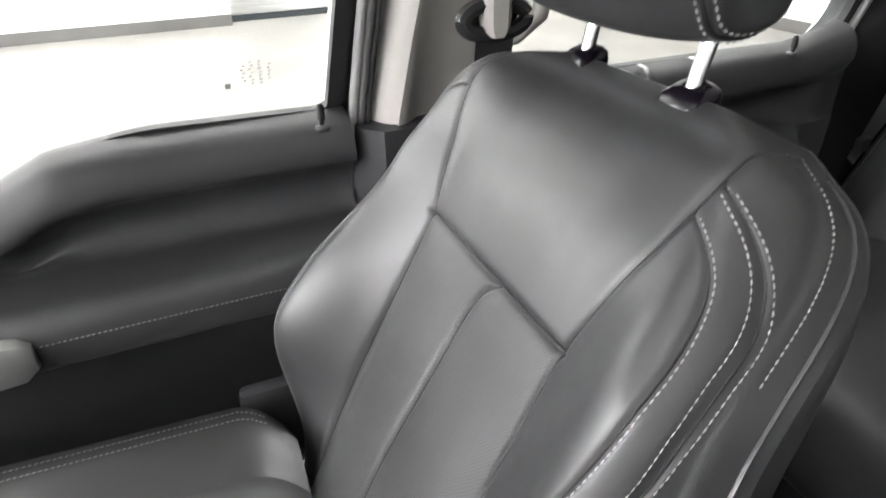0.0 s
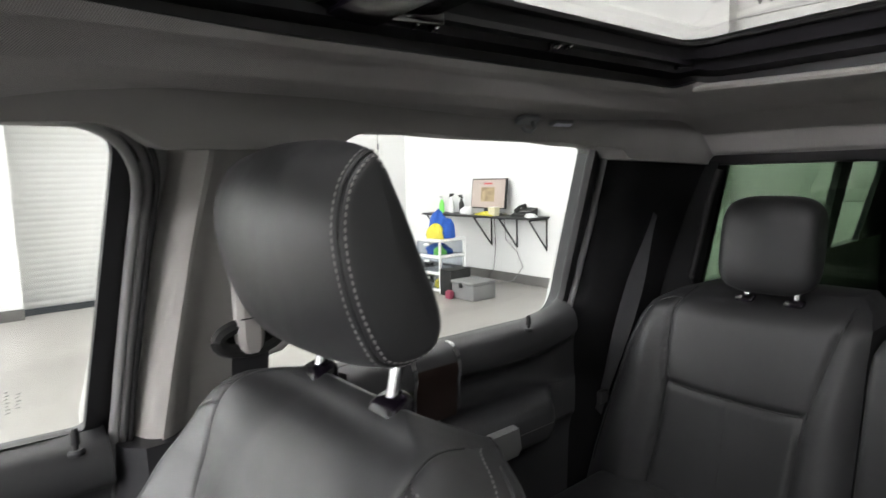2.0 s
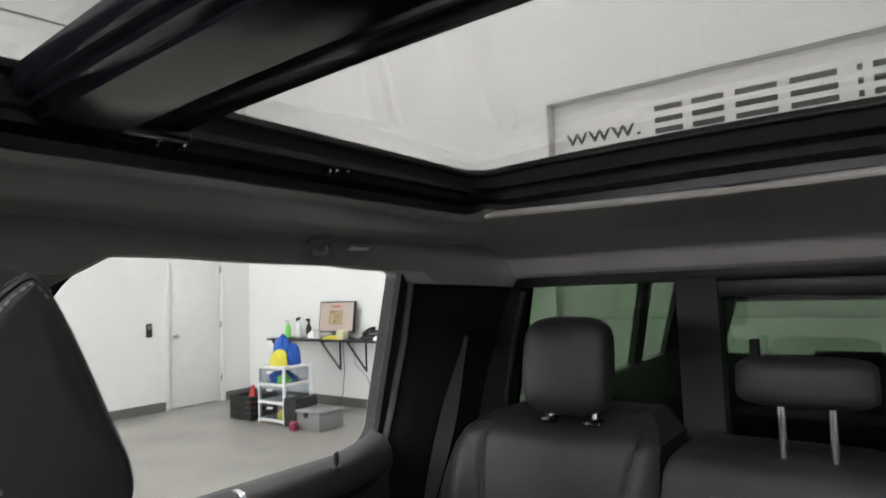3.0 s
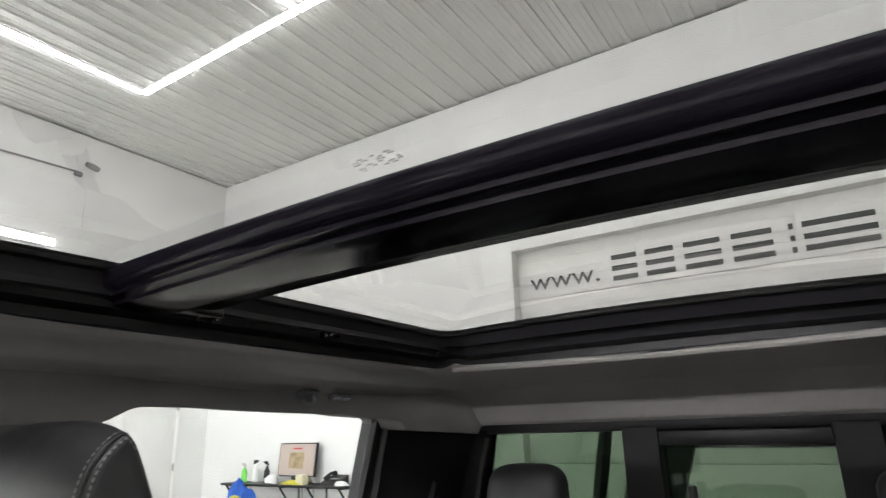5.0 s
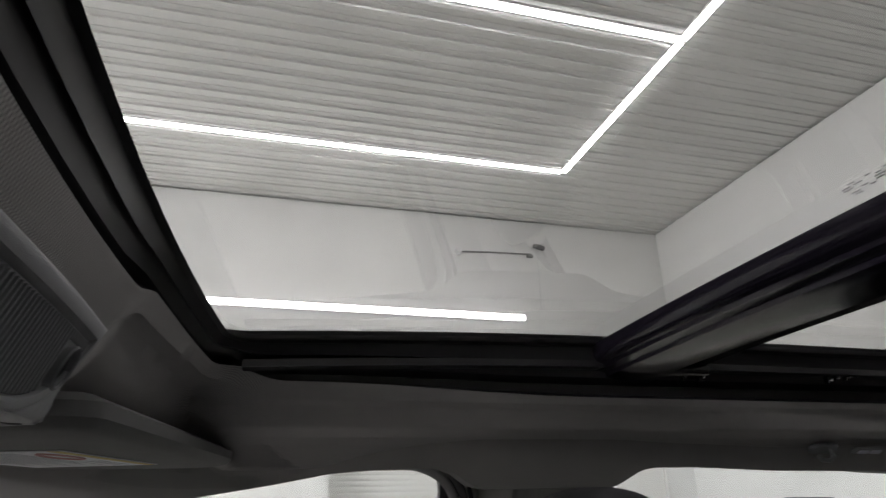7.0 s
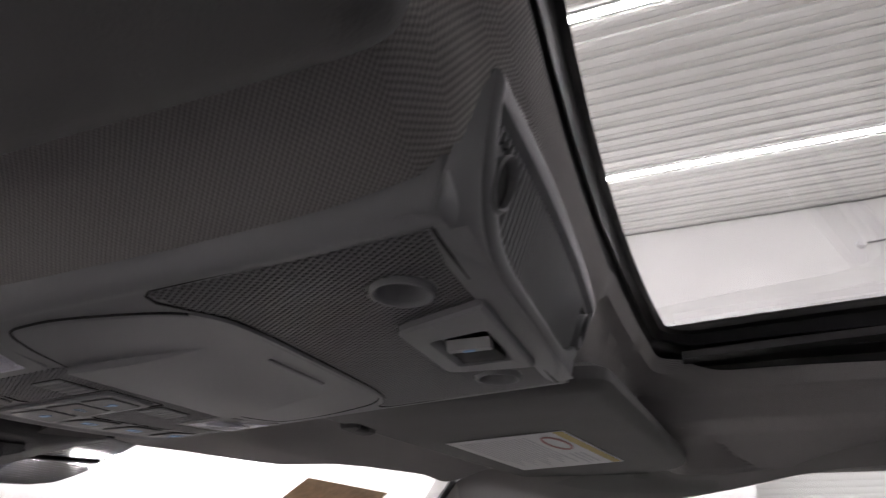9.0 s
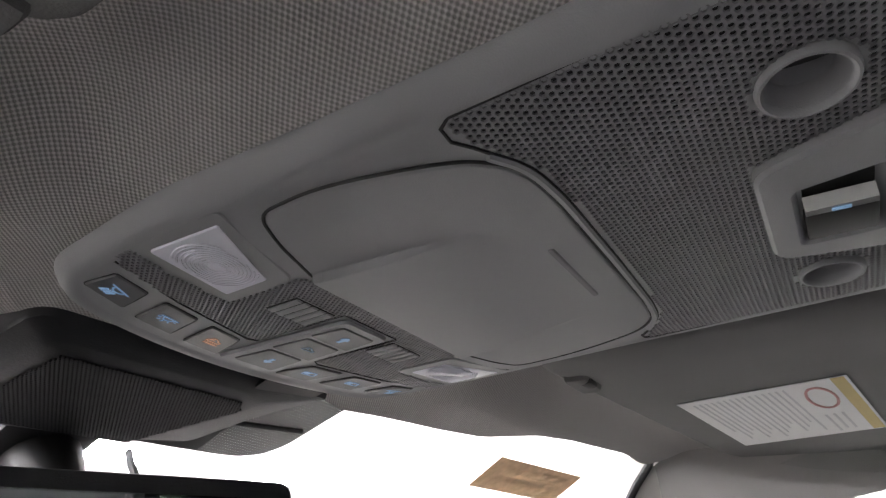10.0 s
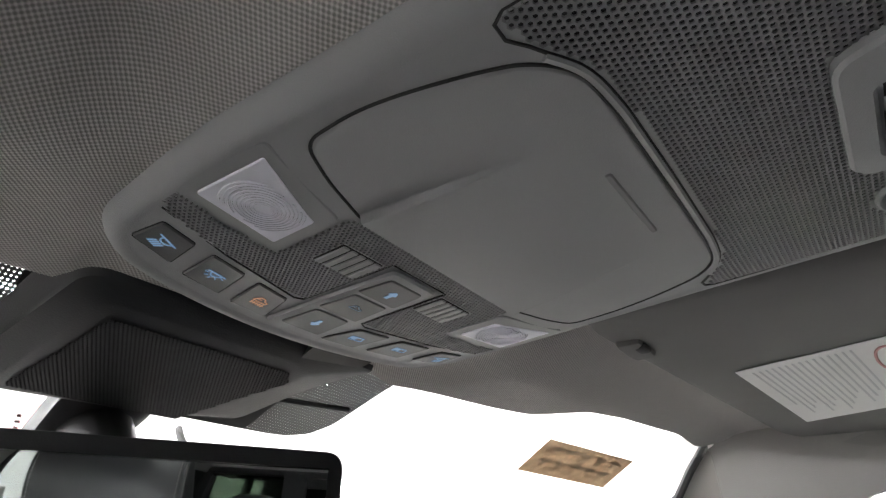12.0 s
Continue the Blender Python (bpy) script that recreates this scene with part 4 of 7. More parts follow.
def make_front_seat(x0):
    """Front seat: quilted back with sewn panels, head restraint on two chrome posts, cushion."""
    seat = empty("front_seat", "black leather front truck seat with light grey stitching", "car seat", "front seats")
    tilt = radians(27)
    O, U, V, W = Vector((x0, 1.395, 1.158)), Vector((1, 0, 0)), Vector((0, -math.sin(tilt), math.cos(tilt))), Vector((0, math.cos(tilt), math.sin(tilt)))

    def at(u, v, w):
        return O + U * u + V * v + W * w

    @functools.lru_cache(None)
    def half(v):
        return eased(v, [-0.50, -0.42, -0.30, -0.2, -0.1, 0.0, 0.05, 0.09, 0.115, 0.14, 0.165, 0.187, 0.20, 0.207], [0.215, 0.248, 0.278, 0.286, 0.284, 0.279, 0.270, 0.257, 0.246, 0.231, 0.211, 0.178, 0.142, 0.100])

    @functools.lru_cache(None)
    def yoke(v):
        return eased(v, [-0.5, -0.3, -0.1, 0.0, 0.05, 0.09, 0.11, 0.137, 0.167, 0.19, 0.21], [0.118, 0.130, 0.127, 0.125, 0.138, 0.148, 0.152, 0.152, 0.150, 0.140, 0.13])

    def front(u, v):
        h = half(v)
        a = abs(u) / h
        outer = u * x0 > 0
        bol = (0.056 + (0.036 if outer else 0.014) * math.exp(-((v + 0.21) / 0.11) ** 2) - (0.075 * smoothstep(-0.20, -0.46, v) + 0.030 * smoothstep(-0.13, 0.03, v) if outer else 0.04 * smoothstep(-0.33, -0.5, v))) * smoothstep(0.115, 0.205 if outer else 0.245, abs(u)) * (1 - smoothstep(0.02, 0.17, v))
        w = bol - 0.085 * max(0, (a - 0.70) / 0.30) ** 2.4
        w -= 0.055 * max(0, (v - 0.06) / 0.145) ** 2.2
        if outer:
            w += 0.030 * smoothstep(0.07, 0.17, v) * smoothstep(0.06, 0.16, abs(u))
        w += 0.006 * math.exp(-((v - 0.09) / 0.08) ** 2) * (1 - smoothstep(0.08, 0.15, abs(u)))
        w += 0.012 * math.exp(-((v + 0.25) / 0.12) ** 2) * (1 - smoothstep(0.09, 0.13, abs(u)))
        if v < 0:
            w += 0.004 * math.cos(min(1, abs(abs(u) - 0.064) / 0.064) * math.pi / 2) * smoothstep(0, -0.03, v)
        w -= 0.005 * math.exp(-((v - 0.180) / 0.012) ** 2) * (1 - smoothstep(0.12, 0.16, abs(u)))
        g = 0.0
        d_side = abs(abs(u) - yoke(v))
        g += 0.0070 * math.exp(-abs(d_side) / 0.0028)
        if abs(u) < 0.135:
            g += 0.0070 * math.exp(-abs(v) / 0.0030) * (1 - smoothstep(0.127, 0.137, abs(u)))
        if v < 0.0:
            g += 0.0064 * math.exp(-abs(u - mid(v)) / 0.0028)
        d_in = abs(abs(u) - bolster(v))
        d_out = abs(abs(u) - strip(v))
        if abs(u) > yoke(v):
            g += 0.0030 * math.exp(-(d_in / 0.0022) ** 2) + 0.0035 * math.exp(-(d_out / 0.0024) ** 2)
        g += 0.003 * math.exp(-((a - 0.93) / 0.012) ** 2)
        return w - g

    def mid(v):
        return (-1 if x0 > 0 else 1) * 0.030 * math.exp(v / 0.022)

    @functools.lru_cache(None)
    def bolster(v):
        return eased(v, [-0.5, -0.3, -0.1, -0.04, 0.0, 0.04, 0.067, 0.093, 0.107, 0.121, 0.131, 0.138, 0.15], [0.190, 0.200, 0.214, 0.224, 0.229, 0.229, 0.224, 0.212, 0.203, 0.187, 0.170, 0.152, 0.11])

    @functools.lru_cache(None)
    def strip(v):
        return eased(v, [-0.5, -0.3, -0.1, -0.007, 0.04, 0.089, 0.119, 0.143, 0.156, 0.164, 0.175], [0.215, 0.226, 0.244, 0.252, 0.249, 0.237, 0.218, 0.191, 0.167, 0.148, 0.11])

    nu, nv = (300, 380) if x0 > 0 else (110, 140)
    vs = [-0.50 + 0.707 * k / nv for k in range(nv + 1)]
    us = [math.sin(math.pi / 2 * (2 * k / nu - 1)) * 0.35 + (2 * k / nu - 1) * 0.65 for k in range(nu + 1)]
    pts = [[at(a * half(v), v, front(a * half(v), v)) for a in us] for v in vs]

    def region(u, v):
        if abs(u) > yoke(v):
            return 2 if u > 0 else 3
        if v > 0:
            return 0
        return 1 if u > mid(v) else 4
    bms = [bmesh.new() for _ in range(5)]
    cache = [{} for _ in range(5)]
    for i in range(nv):
        for j in range(nu):
            u, v = (us[j] + us[j + 1]) / 2 * half((vs[i] + vs[i + 1]) / 2), (vs[i] + vs[i + 1]) / 2
            r = region(u, v)
            q = []
            for a, b in ((i, j), (i, j + 1), (i + 1, j + 1), (i + 1, j)):
                if (a, b) not in cache[r]:
                    cache[r][a, b] = bms[r].verts.new(pts[a][b])
                q.append(cache[r][a, b])
            bms[r].faces.new(q)
    for r, (nm, mt, lb) in enumerate((("shoulder_panel", LEATHER, "smooth black leather upper panel"), ("insert_panel", LEATHER_PERF, "perforated black leather insert"), ("side_bolster", LEATHER, "black leather side bolster"), ("side_bolster", LEATHER, "black leather side bolster"), ("insert_panel", LEATHER_PERF, "perforated black leather insert"))):
        part(nm, bms[r], mt, seat, lb)
    # edges and back shell
    edge = [at(-half(v), v, front(-half(v), v)) for v in vs] + [at(a * half(vs[-1]), vs[-1], front(a * half(vs[-1]), vs[-1])) for a in us[1:-1]] + [at(half(v), v, front(half(v), v)) for v in reversed(vs)]
    ctr = at(0, -0.15, 0)
    rings = []
    for d, s in ((0.0, 1.0), (0.010, 1.003), (0.028, 0.996), (0.05, 0.965), (0.085, 0.89), (0.105, 0.5)):
        rings.append([ctr + (p - ctr).dot(U) * U * s + (p - ctr).dot(V) * V * s + ((p - ctr).dot(W) * (1 - d / 0.105) - d * 1.25) * W for p in edge])
    part("back_shell", loft(rings, cap=False, closed=False), LEATHER, seat)
    # sewn seams: dark thread lines in the grooves
    for curve, v0, v1 in ((lambda v: yoke(v), -0.45, 0.195), (lambda v: -yoke(v), -0.45, 0.195), (mid, -0.45, -0.001)):
        part("seam", tube([at(curve(v), v, front(curve(v), v) + 0.0019) for v in np.linspace(v0, v1, 140)], 0.0015, 6), RUBBER, seat)
    part("seam", tube([at(u, 0, front(u, 0) + 0.0019) for u in np.linspace(-0.125, 0.125, 60)], 0.0015, 6), RUBBER, seat)
    # piping and stitches
    for s in (1, -1):
        part("edge_piping", tube([at(s * half(v) * 0.985, v, front(s * half(v) * 0.985, v) + 0.001) for v in np.linspace(-0.45, 0.19, 60)], 0.0022, 6), LEATHER, seat)

        def skin(u, v, lift=0.0):
            e = 0.0015
            du = at(u + e, v, front(u + e, v)) - at(u - e, v, front(u - e, v))
            dv = at(u, v + e, front(u, v + e)) - at(u, v - e, front(u, v - e))
            nn = du.cross(dv).normalized()
            nn = nn if nn.dot(W) > 0 else -nn
            return at(u, v, front(u, v)) + nn * lift, nn

        def sewn(curve, v0, v1, off, mat, label=""):
            """A stitch row beside a seam, set off at right angles to it."""
            vv = np.linspace(v0, v1, 110)
            cc = [Vector((curve(v), v)) for v in vv]
            pn = []
            for k, c in enumerate(cc):
                t = (cc[min(k + 1, 109)] - cc[max(k - 1, 0)]).normalized()
                q = c + Vector((t.y, -t.x)) * off
                if abs(q.x) > yoke(q.y) + 0.001 and abs(q.x) < half(q.y):
                    pn.append(skin(s * q.x, q.y))
            part("stitching", stitch_row([p for p, _ in pn], 0.0040, 0.0018, 0.0005, 0.0003, normal=[n for _, n in pn]), mat, seat, label)
        sewn(bolster, -0.45, 0.137, 0.0036, THREAD, "light grey stitching")
        sewn(strip, -0.45, 0.163, -0.0033, THREAD, "light grey stitching")
        sewn(strip, -0.45, 0.163, 0.0033, THREAD, "light grey stitching")
        for curve, v1 in ((bolster, 0.136), (strip, 0.162)):
            part("seam", tube([skin(s * curve(v), v, 0.0002)[0] for v in np.linspace(-0.45, v1, 90)], 0.0008, 5), RUBBER, seat)
        pn = [skin(s * half(v) * 0.955, v) for v in np.linspace(0.07, 0.2, 60)]
        part("stitching", stitch_row([p for p, _ in pn], 0.0040, 0.0018, 0.0006, 0.0003, normal=[n for _, n in pn]), THREAD, seat)
        for v0 in (0.146, 0.170):
            pn = [skin(s * (0.160 + 0.05 * k / 8), v0 - 0.006 * k / 8) for k in range(9)] if s * x0 > 0 else []
            if pn:
                part("stitching", stitch_row([p for p, _ in pn], 0.0040, 0.0018, 0.0006, 0.0003, normal=[n for _, n in pn]), THREAD, seat)
    # head restraint
    SIDE = [(1.296, 1.553), (1.318, 1.532), (1.328, 1.502), (1.328, 1.470), (1.320, 1.430), (1.306, 1.395), (1.290, 1.373), (1.262, 1.368), (1.236, 1.376), (1.225, 1.395), (1.228, 1.420), (1.242, 1.455), (1.256, 1.490), (1.270, 1.522), (1.282, 1.544)]
    MIDDLE = [(1.285, 1.566), (1.318, 1.552), (1.338, 1.512), (1.343, 1.470), (1.336, 1.425), (1.320, 1.386), (1.298, 1.363), (1.262, 1.357), (1.232, 1.366), (1.216, 1.390), (1.220, 1.420), (1.236, 1.455), (1.250, 1.490), (1.262, 1.522), (1.272, 1.550)]

    def spline(pts, n):
        """Closed smooth curve through the points, n points in all."""
        out, m = [], len(pts)
        for k in range(n):
            t = k / n * m
            i, f = int(t), t - int(t)
            p0, p1, p2, p3 = (Vector(pts[(i + d) % m]) for d in (-1, 0, 1, 2))
            out.append(0.5 * (2 * p1 + (p2 - p0) * f + (2 * p0 - 5 * p1 + 4 * p2 - p3) * f * f + (3 * p1 - p0 - 3 * p2 + p3) * f ** 3))
        return out
    NA = 75
    side_c, mid_c = spline(SIDE, NA), spline(MIDDLE, NA)
    hx = 0.418 if x0 > 0 else -0.418
    R_EDGE, HALF = 0.013, 0.140

    def slice_at(k):
        """Ring of the pad: k from 0 in the middle to 1 at the edge seam, to 2 round the edge, to 3 on the flat side."""
        if k <= 1:
            f = k ** 2.6
            ring = [m_ + (s_ - m_) * f for m_, s_ in zip(mid_c, side_c)]
            return k * (HALF - R_EDGE), ring
        th = min(1.0, k - 1) * math.pi / 2
        dx, sh = R_EDGE * math.sin(th), R_EDGE * (1 - math.cos(th))
        c = Vector((1.275, 1.455))
        if k > 2:
            q = k - 2
            dx += 0.003 * (1 - (1 - q) ** 2)
        ring = []
        for i, p in enumerate(side_c):
            t = (side_c[(i + 1) % NA] - side_c[i - 1]).normalized()
            n = Vector((t.y, -t.x))
            n = n if n.dot(c - p) > 0 else -n
            r_ = p + n * sh
            ring.append(r_ if k <= 2 else c + (r_ - c) * (1 - (k - 2) * 0.97))
        return HALF - R_EDGE + dx, ring
    ks = [0, 0.12, 0.25, 0.38, 0.5, 0.6, 0.7, 0.78, 0.85, 0.9, 0.94, 0.97, 0.985, 1.0, 1.02, 1.08, 1.2, 1.35, 1.5, 1.65, 1.8, 1.9, 2.0, 2.1, 2.25, 2.45, 2.7, 3.0]
    rings = []
    for sg, kk in [(-1, k) for k in reversed(ks)] + [(1, k) for k in ks[1:]]:
        dx, ring = slice_at(kk)
        g = 0.0022 * math.exp(-((kk - 1.35) / 0.10) ** 2)
        c = Vector((1.275, 1.455))
        rings.append([(hx + sg * (dx - g * 0.5), p.x + (c.x - p.x) * g * 12, p.y + (c.y - p.y) * g * 12) for p in ring])
    hr = part("head_restraint", loft(rings), LEATHER, seat, "black leather head restraint with double stitching")
    for sg in (1, -1):
        for kk in (1.08, 1.66):
            dx, ring = slice_at(kk)
            order = [ring[i % NA] for i in range(-6, 44)]
            path = [Vector((hx + sg * dx, p.x, p.y)) for p in order]
            c = Vector((hx, 1.275, 1.455))
            nrm_ = []
            for p in path:
                o = (p - c)
                o.x = 0
                th = min(1.0, kk - 1) * math.pi / 2
                nrm_.append(o.normalized() * math.cos(th) + Vector((sg, 0, 0)) * math.sin(th))
            part("stitching", stitch_row(path, 0.0042, 0.0018, 0.00075, 0.0004, normal=nrm_), THREAD, hr, "light grey stitching")
        dx, ring = slice_at(1.35)
        part("seam", tube([(hx + sg * (dx - 0.001), p.x, p.y) for p in [ring[i % NA] * 0.985 + Vector((1.275, 1.455)) * 0.015 for i in range(-8, 46)]], 0.0008, 5), RUBBER, hr)
    for px in (0.336, 0.478):
        sx = px if x0 > 0 else -px
        part("post", tube([(sx, 1.250, 1.30), (sx, 1.242, 1.34), (sx, 1.228, 1.40)], 0.0068, 14), CHROME, seat, "chrome restraint post")
        bm = bmesh.new()
        for z, sx2, sy2, yo in ((1.298, 0.0215, 0.0165, 0.003), (1.313, 0.0215, 0.0165, 0.003), (1.319, 0.0200, 0.0150, 0.002), (1.3235, 0.0150, 0.0105, 0.0), (1.3248, 0.0080, 0.0080, -0.001)):
            ring = rounded([(-sx2, -sy2), (sx2, -sy2), (sx2, sy2), (-sx2, sy2)], 0.008, 4)
            rr = [(sx + x, 1.246 + y + yo, z - 0.25 * y) for x, y in ring]
            bm.verts.ensure_lookup_table()
            if z < 1.299:
                prev = [bm.verts.new(p) for p in rr]
                continue
            cur = [bm.verts.new(p) for p in rr]
            for i in range(len(rr)):
                j = (i + 1) % len(rr)
                bm.faces.new((prev[i], prev[j], cur[j], cur[i]))
            prev = cur
        part("post_guide", bm, GLOSS, seat, "black plastic post guide")
    # cushion
    rings = []
    for f in np.linspace(0, 1, 40):
        y = 1.58 + 0.52 * f
        hw = 0.265 - 0.09 * max(0, 1 - f / 0.13) ** 2
        zt = 0.825 + 0.03 * f - 0.05 * max(0, f - 0.85) ** 1.0 / 0.15 * 0.8
        row = []
        for u in np.linspace(-1, 1, 45):
            a = abs(u)
            z = zt + 0.035 * smoothstep(0.5, 0.82, a) - 0.06 * max(0, (a - 0.88) / 0.12) ** 2
            z -= 0.004 * math.exp(-((a - 0.54) / 0.02) ** 2)
            row.append((x0 + u * hw, y, z))
        rings.append([(x0 - hw, y, 0.66)] + row + [(x0 + hw, y, 0.66)])
    part("cushion", loft(rings), LEATHER, seat, "black leather seat cushion")
    for s in (1, -1):
        for o in (0.80, 0.85):
            part("stitching", stitch_row([(x0 + s * o * (0.265 - 0.09 * max(0, 1 - f / 0.13) ** 2), 1.58 + 0.52 * f, 0.826 + 0.03 * f + 0.035 * smoothstep(0.5, 0.82, o) - 0.04 * max(0, f - 0.85) / 0.15) for f in np.linspace(0.06, 0.97, 30)]), THREAD, seat)
    part("base", box(x0 - 0.24, x0 + 0.24, 1.60, 2.05, 0.451, 0.67, 0.03), TRIM_BLACK, seat)
    part("recliner_cover", box(x0 + 0.255, x0 + 0.285, 1.50, 1.64, 0.72, 0.86, 0.012), TRIM_BLACK, seat)
    return seat


make_front_seat(0.395)
make_front_seat(-0.395)


def rear_panel(seat, sgn, name_label):
    """One outer rear backrest with a yoke, inserts and bolsters."""
    zs = np.linspace(0.80, 1.285, 90)

    def outer(z):
        return interp(z, [0.8, 0.889, 0.971, 1.136, 1.20, 1.237, 1.265, 1.285], [0.72, 0.708, 0.692, 0.656, 0.632, 0.607, 0.563, 0.50])

    def inner(z):
        return interp(z, [0.8, 1.24, 1.265, 1.285], [0.186, 0.186, 0.196, 0.225])

    def s_out(z):
        return interp(z, [0.8, 1.0, 1.069, 1.15, 1.22, 1.285], [0.56, 0.541, 0.536, 0.545, 0.545, 0.520])

    def s_in(z):
        return interp(z, [0.8, 1.067, 1.16, 1.25, 1.285], [0.285, 0.267, 0.245, 0.222, 0.220])

    def yoke_z(x):
        return 1.071 + 0.006 * ((x - 0.38) / 0.13) ** 2

    def front(x, z):
        a, b = inner(z), outer(z)
        f = (x - a) / (b - a)
        y = 0.445 - 0.21 * (z - 0.88) - 0.055 * max(0, (f - 0.80) / 0.20) ** 2.2 - 0.03 * max(0, (0.12 - f) / 0.12) ** 2
        y -= 0.075 * max(0, (z - 1.225) / 0.06) ** 2
        y += 0.022 * smoothstep(s_out(z), s_out(z) + 0.06, x)
        y += 0.006 * smoothstep(s_in(z), s_in(z) - 0.03, x)
        g = 0.008 * math.exp(-((x - s_out(z)) / 0.006) ** 2) + 0.008 * math.exp(-((x - s_in(z)) / 0.006) ** 2)
        if s_in(z) < x < s_out(z):
            g += 0.008 * math.exp(-((z - yoke_z(x)) / 0.006) ** 2)
            if z < yoke_z(x):
                g += 0.003 * math.exp(-((x - 0.405) / 0.004) ** 2)
        return y - g
    rows = []
    for z in zs:
        a, b = inner(z), outer(z)
        rows.append([(sgn * (a + (b - a) * j / 80), front(a + (b - a) * j / 80, z), z) for j in range(81)])
    part("backrest", loft(rows, cap=False, closed=False), LEATHER_SHADED, seat, name_label)
    for pts in ([(s_out(z), z) for z in np.linspace(0.84, 1.27, 40)], [(s_in(z), z) for z in np.linspace(0.84, 1.27, 40)], [(x, yoke_z(x)) for x in np.linspace(0.276, 0.532, 30)]):
        part("seam", tube([(sgn * x, front(x, z) + 0.0004, z) for x, z in pts], 0.0024, 6), RUBBER, seat)
    part("seam", tube([(sgn * 0.405, front(0.405, z) + 0.0004, z) for z in np.linspace(0.84, 1.055, 20)], 0.0008, 5), RUBBER, seat)
    ring = [(outer(z) - 0.016, z) for z in np.linspace(0.86, 1.225, 30)] + [(0.575, 1.245), (0.555, 1.252), (0.536, 1.252)]
    part("piping", tube([(sgn * x, front(x, z) + 0.001, z) for x, z in ring], 0.0018, 5), RUBBER, seat)
    part("back_shell", loft([[(sgn * inner(z), 0.17, z), (sgn * inner(z), front(inner(z), z) - 0.001, z), (sgn * outer(z), front(outer(z), z) - 0.001, z), (sgn * outer(z), 0.17, z)] for z in np.linspace(0.80, 1.284, 12)]), LEATHER_SHADED, seat)


def pad(c, hw, hh, th, lean=-0.15):
    rings = []
    for k in range(33):
        b = -math.cos(math.pi * k / 32) * 0.999
        taper = (1 - abs(b) ** 3.6) ** 0.46
        row = []
        for i in range(36):
            a = 2 * math.pi * i / 36
            cc, ss = math.cos(a), math.sin(a)
            y = math.copysign(abs(cc) ** 0.7, cc) * th * (0.4 + 0.6 * taper)
            z = math.copysign(abs(ss) ** 0.62, ss) * hh * (0.55 + 0.45 * taper)
            row.append((c[0] + b * hw, c[1] + y + lean * z, c[2] + z))
        rings.append(row)
    return loft(rings)


rear = empty("rear_bench", "black leather rear bench seat with folding centre section", "bench seat")
rear_panel(rear, 1, "black leather rear backrest")
rear_panel(rear, -1, "black leather rear backrest")
part("centre_back", loft([[(*p, z) for p in rounded([(-0.182 + i, yf), (0.182 - i, yf), (0.182 - i, 0.20), (-0.182 + i, 0.20)], 0.018, 5)] for z, i, yf in ((0.80, 0, 0.455), (1.0, 0, 0.415), (1.17, 0, 0.379), (1.205, 0.003, 0.369), (1.226, 0.011, 0.354), (1.239, 0.026, 0.334), (1.244, 0.05, 0.30))]), LEATHER_SHADED, rear)
part("armrest", loft([[(-0.125, 0.47, 0.82), (0.105, 0.47, 0.82), (0.105, 0.42, 0.82), (-0.125, 0.42, 0.82)], [(-0.125, 0.405, 1.165), (0.105, 0.405, 1.165), (0.105, 0.36, 1.165), (-0.125, 0.36, 1.165)], [(-0.118, 0.392, 1.18), (0.098, 0.392, 1.18), (0.098, 0.36, 1.18), (-0.118, 0.36, 1.18)]]), LEATHER_SHADED, rear, "fold-down centre armrest")
part("strap", tube([(-0.06, 0.40, 1.186), (0.0, 0.405, 1.188), (0.06, 0.40, 1.186)], 0.006, 8), LEATHER_SHADED, rear)
part("cushion", box(-0.68, 0.68, 0.36, 0.92, 0.66, 0.86, 0.05, 4), LEATHER_SHADED, rear)
part("base", box(-0.66, 0.66, 0.36, 0.80, 0.451, 0.665, 0.02), TRIM_BLACK, rear)
for s in (1, -1):
    h = part("head_restraint", pad((s * 0.362, 0.330, 1.379), 0.088, 0.094, 0.048), LEATHER_SHADED, rear, "black leather rear head restraint")
    for px in (0.316, 0.408):
        part("post", tube([(s * px, 0.318, 1.255), (s * px, 0.315, 1.29)], 0.006, 10), CHROME, rear)
        part("post_guide", box(s * px - 0.018, s * px + 0.018, 0.30, 0.338, 1.26, 1.274, 0.006), GLOSS, rear)
for px in (-0.078, -0.006):
    part("post", tube([(px, 0.315, 1.235), (px, 0.312, 1.33)], 0.006, 10), CHROME, rear, "chrome restraint post")
part("centre_restraint", pad((-0.042, 0.305, 1.365), 0.10, 0.040, 0.045), LEATHER_SHADED, rear)
# ---- overhead console ----


def con_z(x, y):
    """Height of the console's underside."""
    base = interp(y, [1.74, 1.80, 1.90, 2.0, 2.13], [1.598, 1.594, 1.588, 1.581, 1.574])
    return base + 1.8 * max(0, abs(x) - 0.085) ** 2 + 3.0 * max(0, abs(x) - 0.10) ** 2


def on_con(x, y, drop=0.0):
    return Vector((x, y, con_z(x, y) - drop))


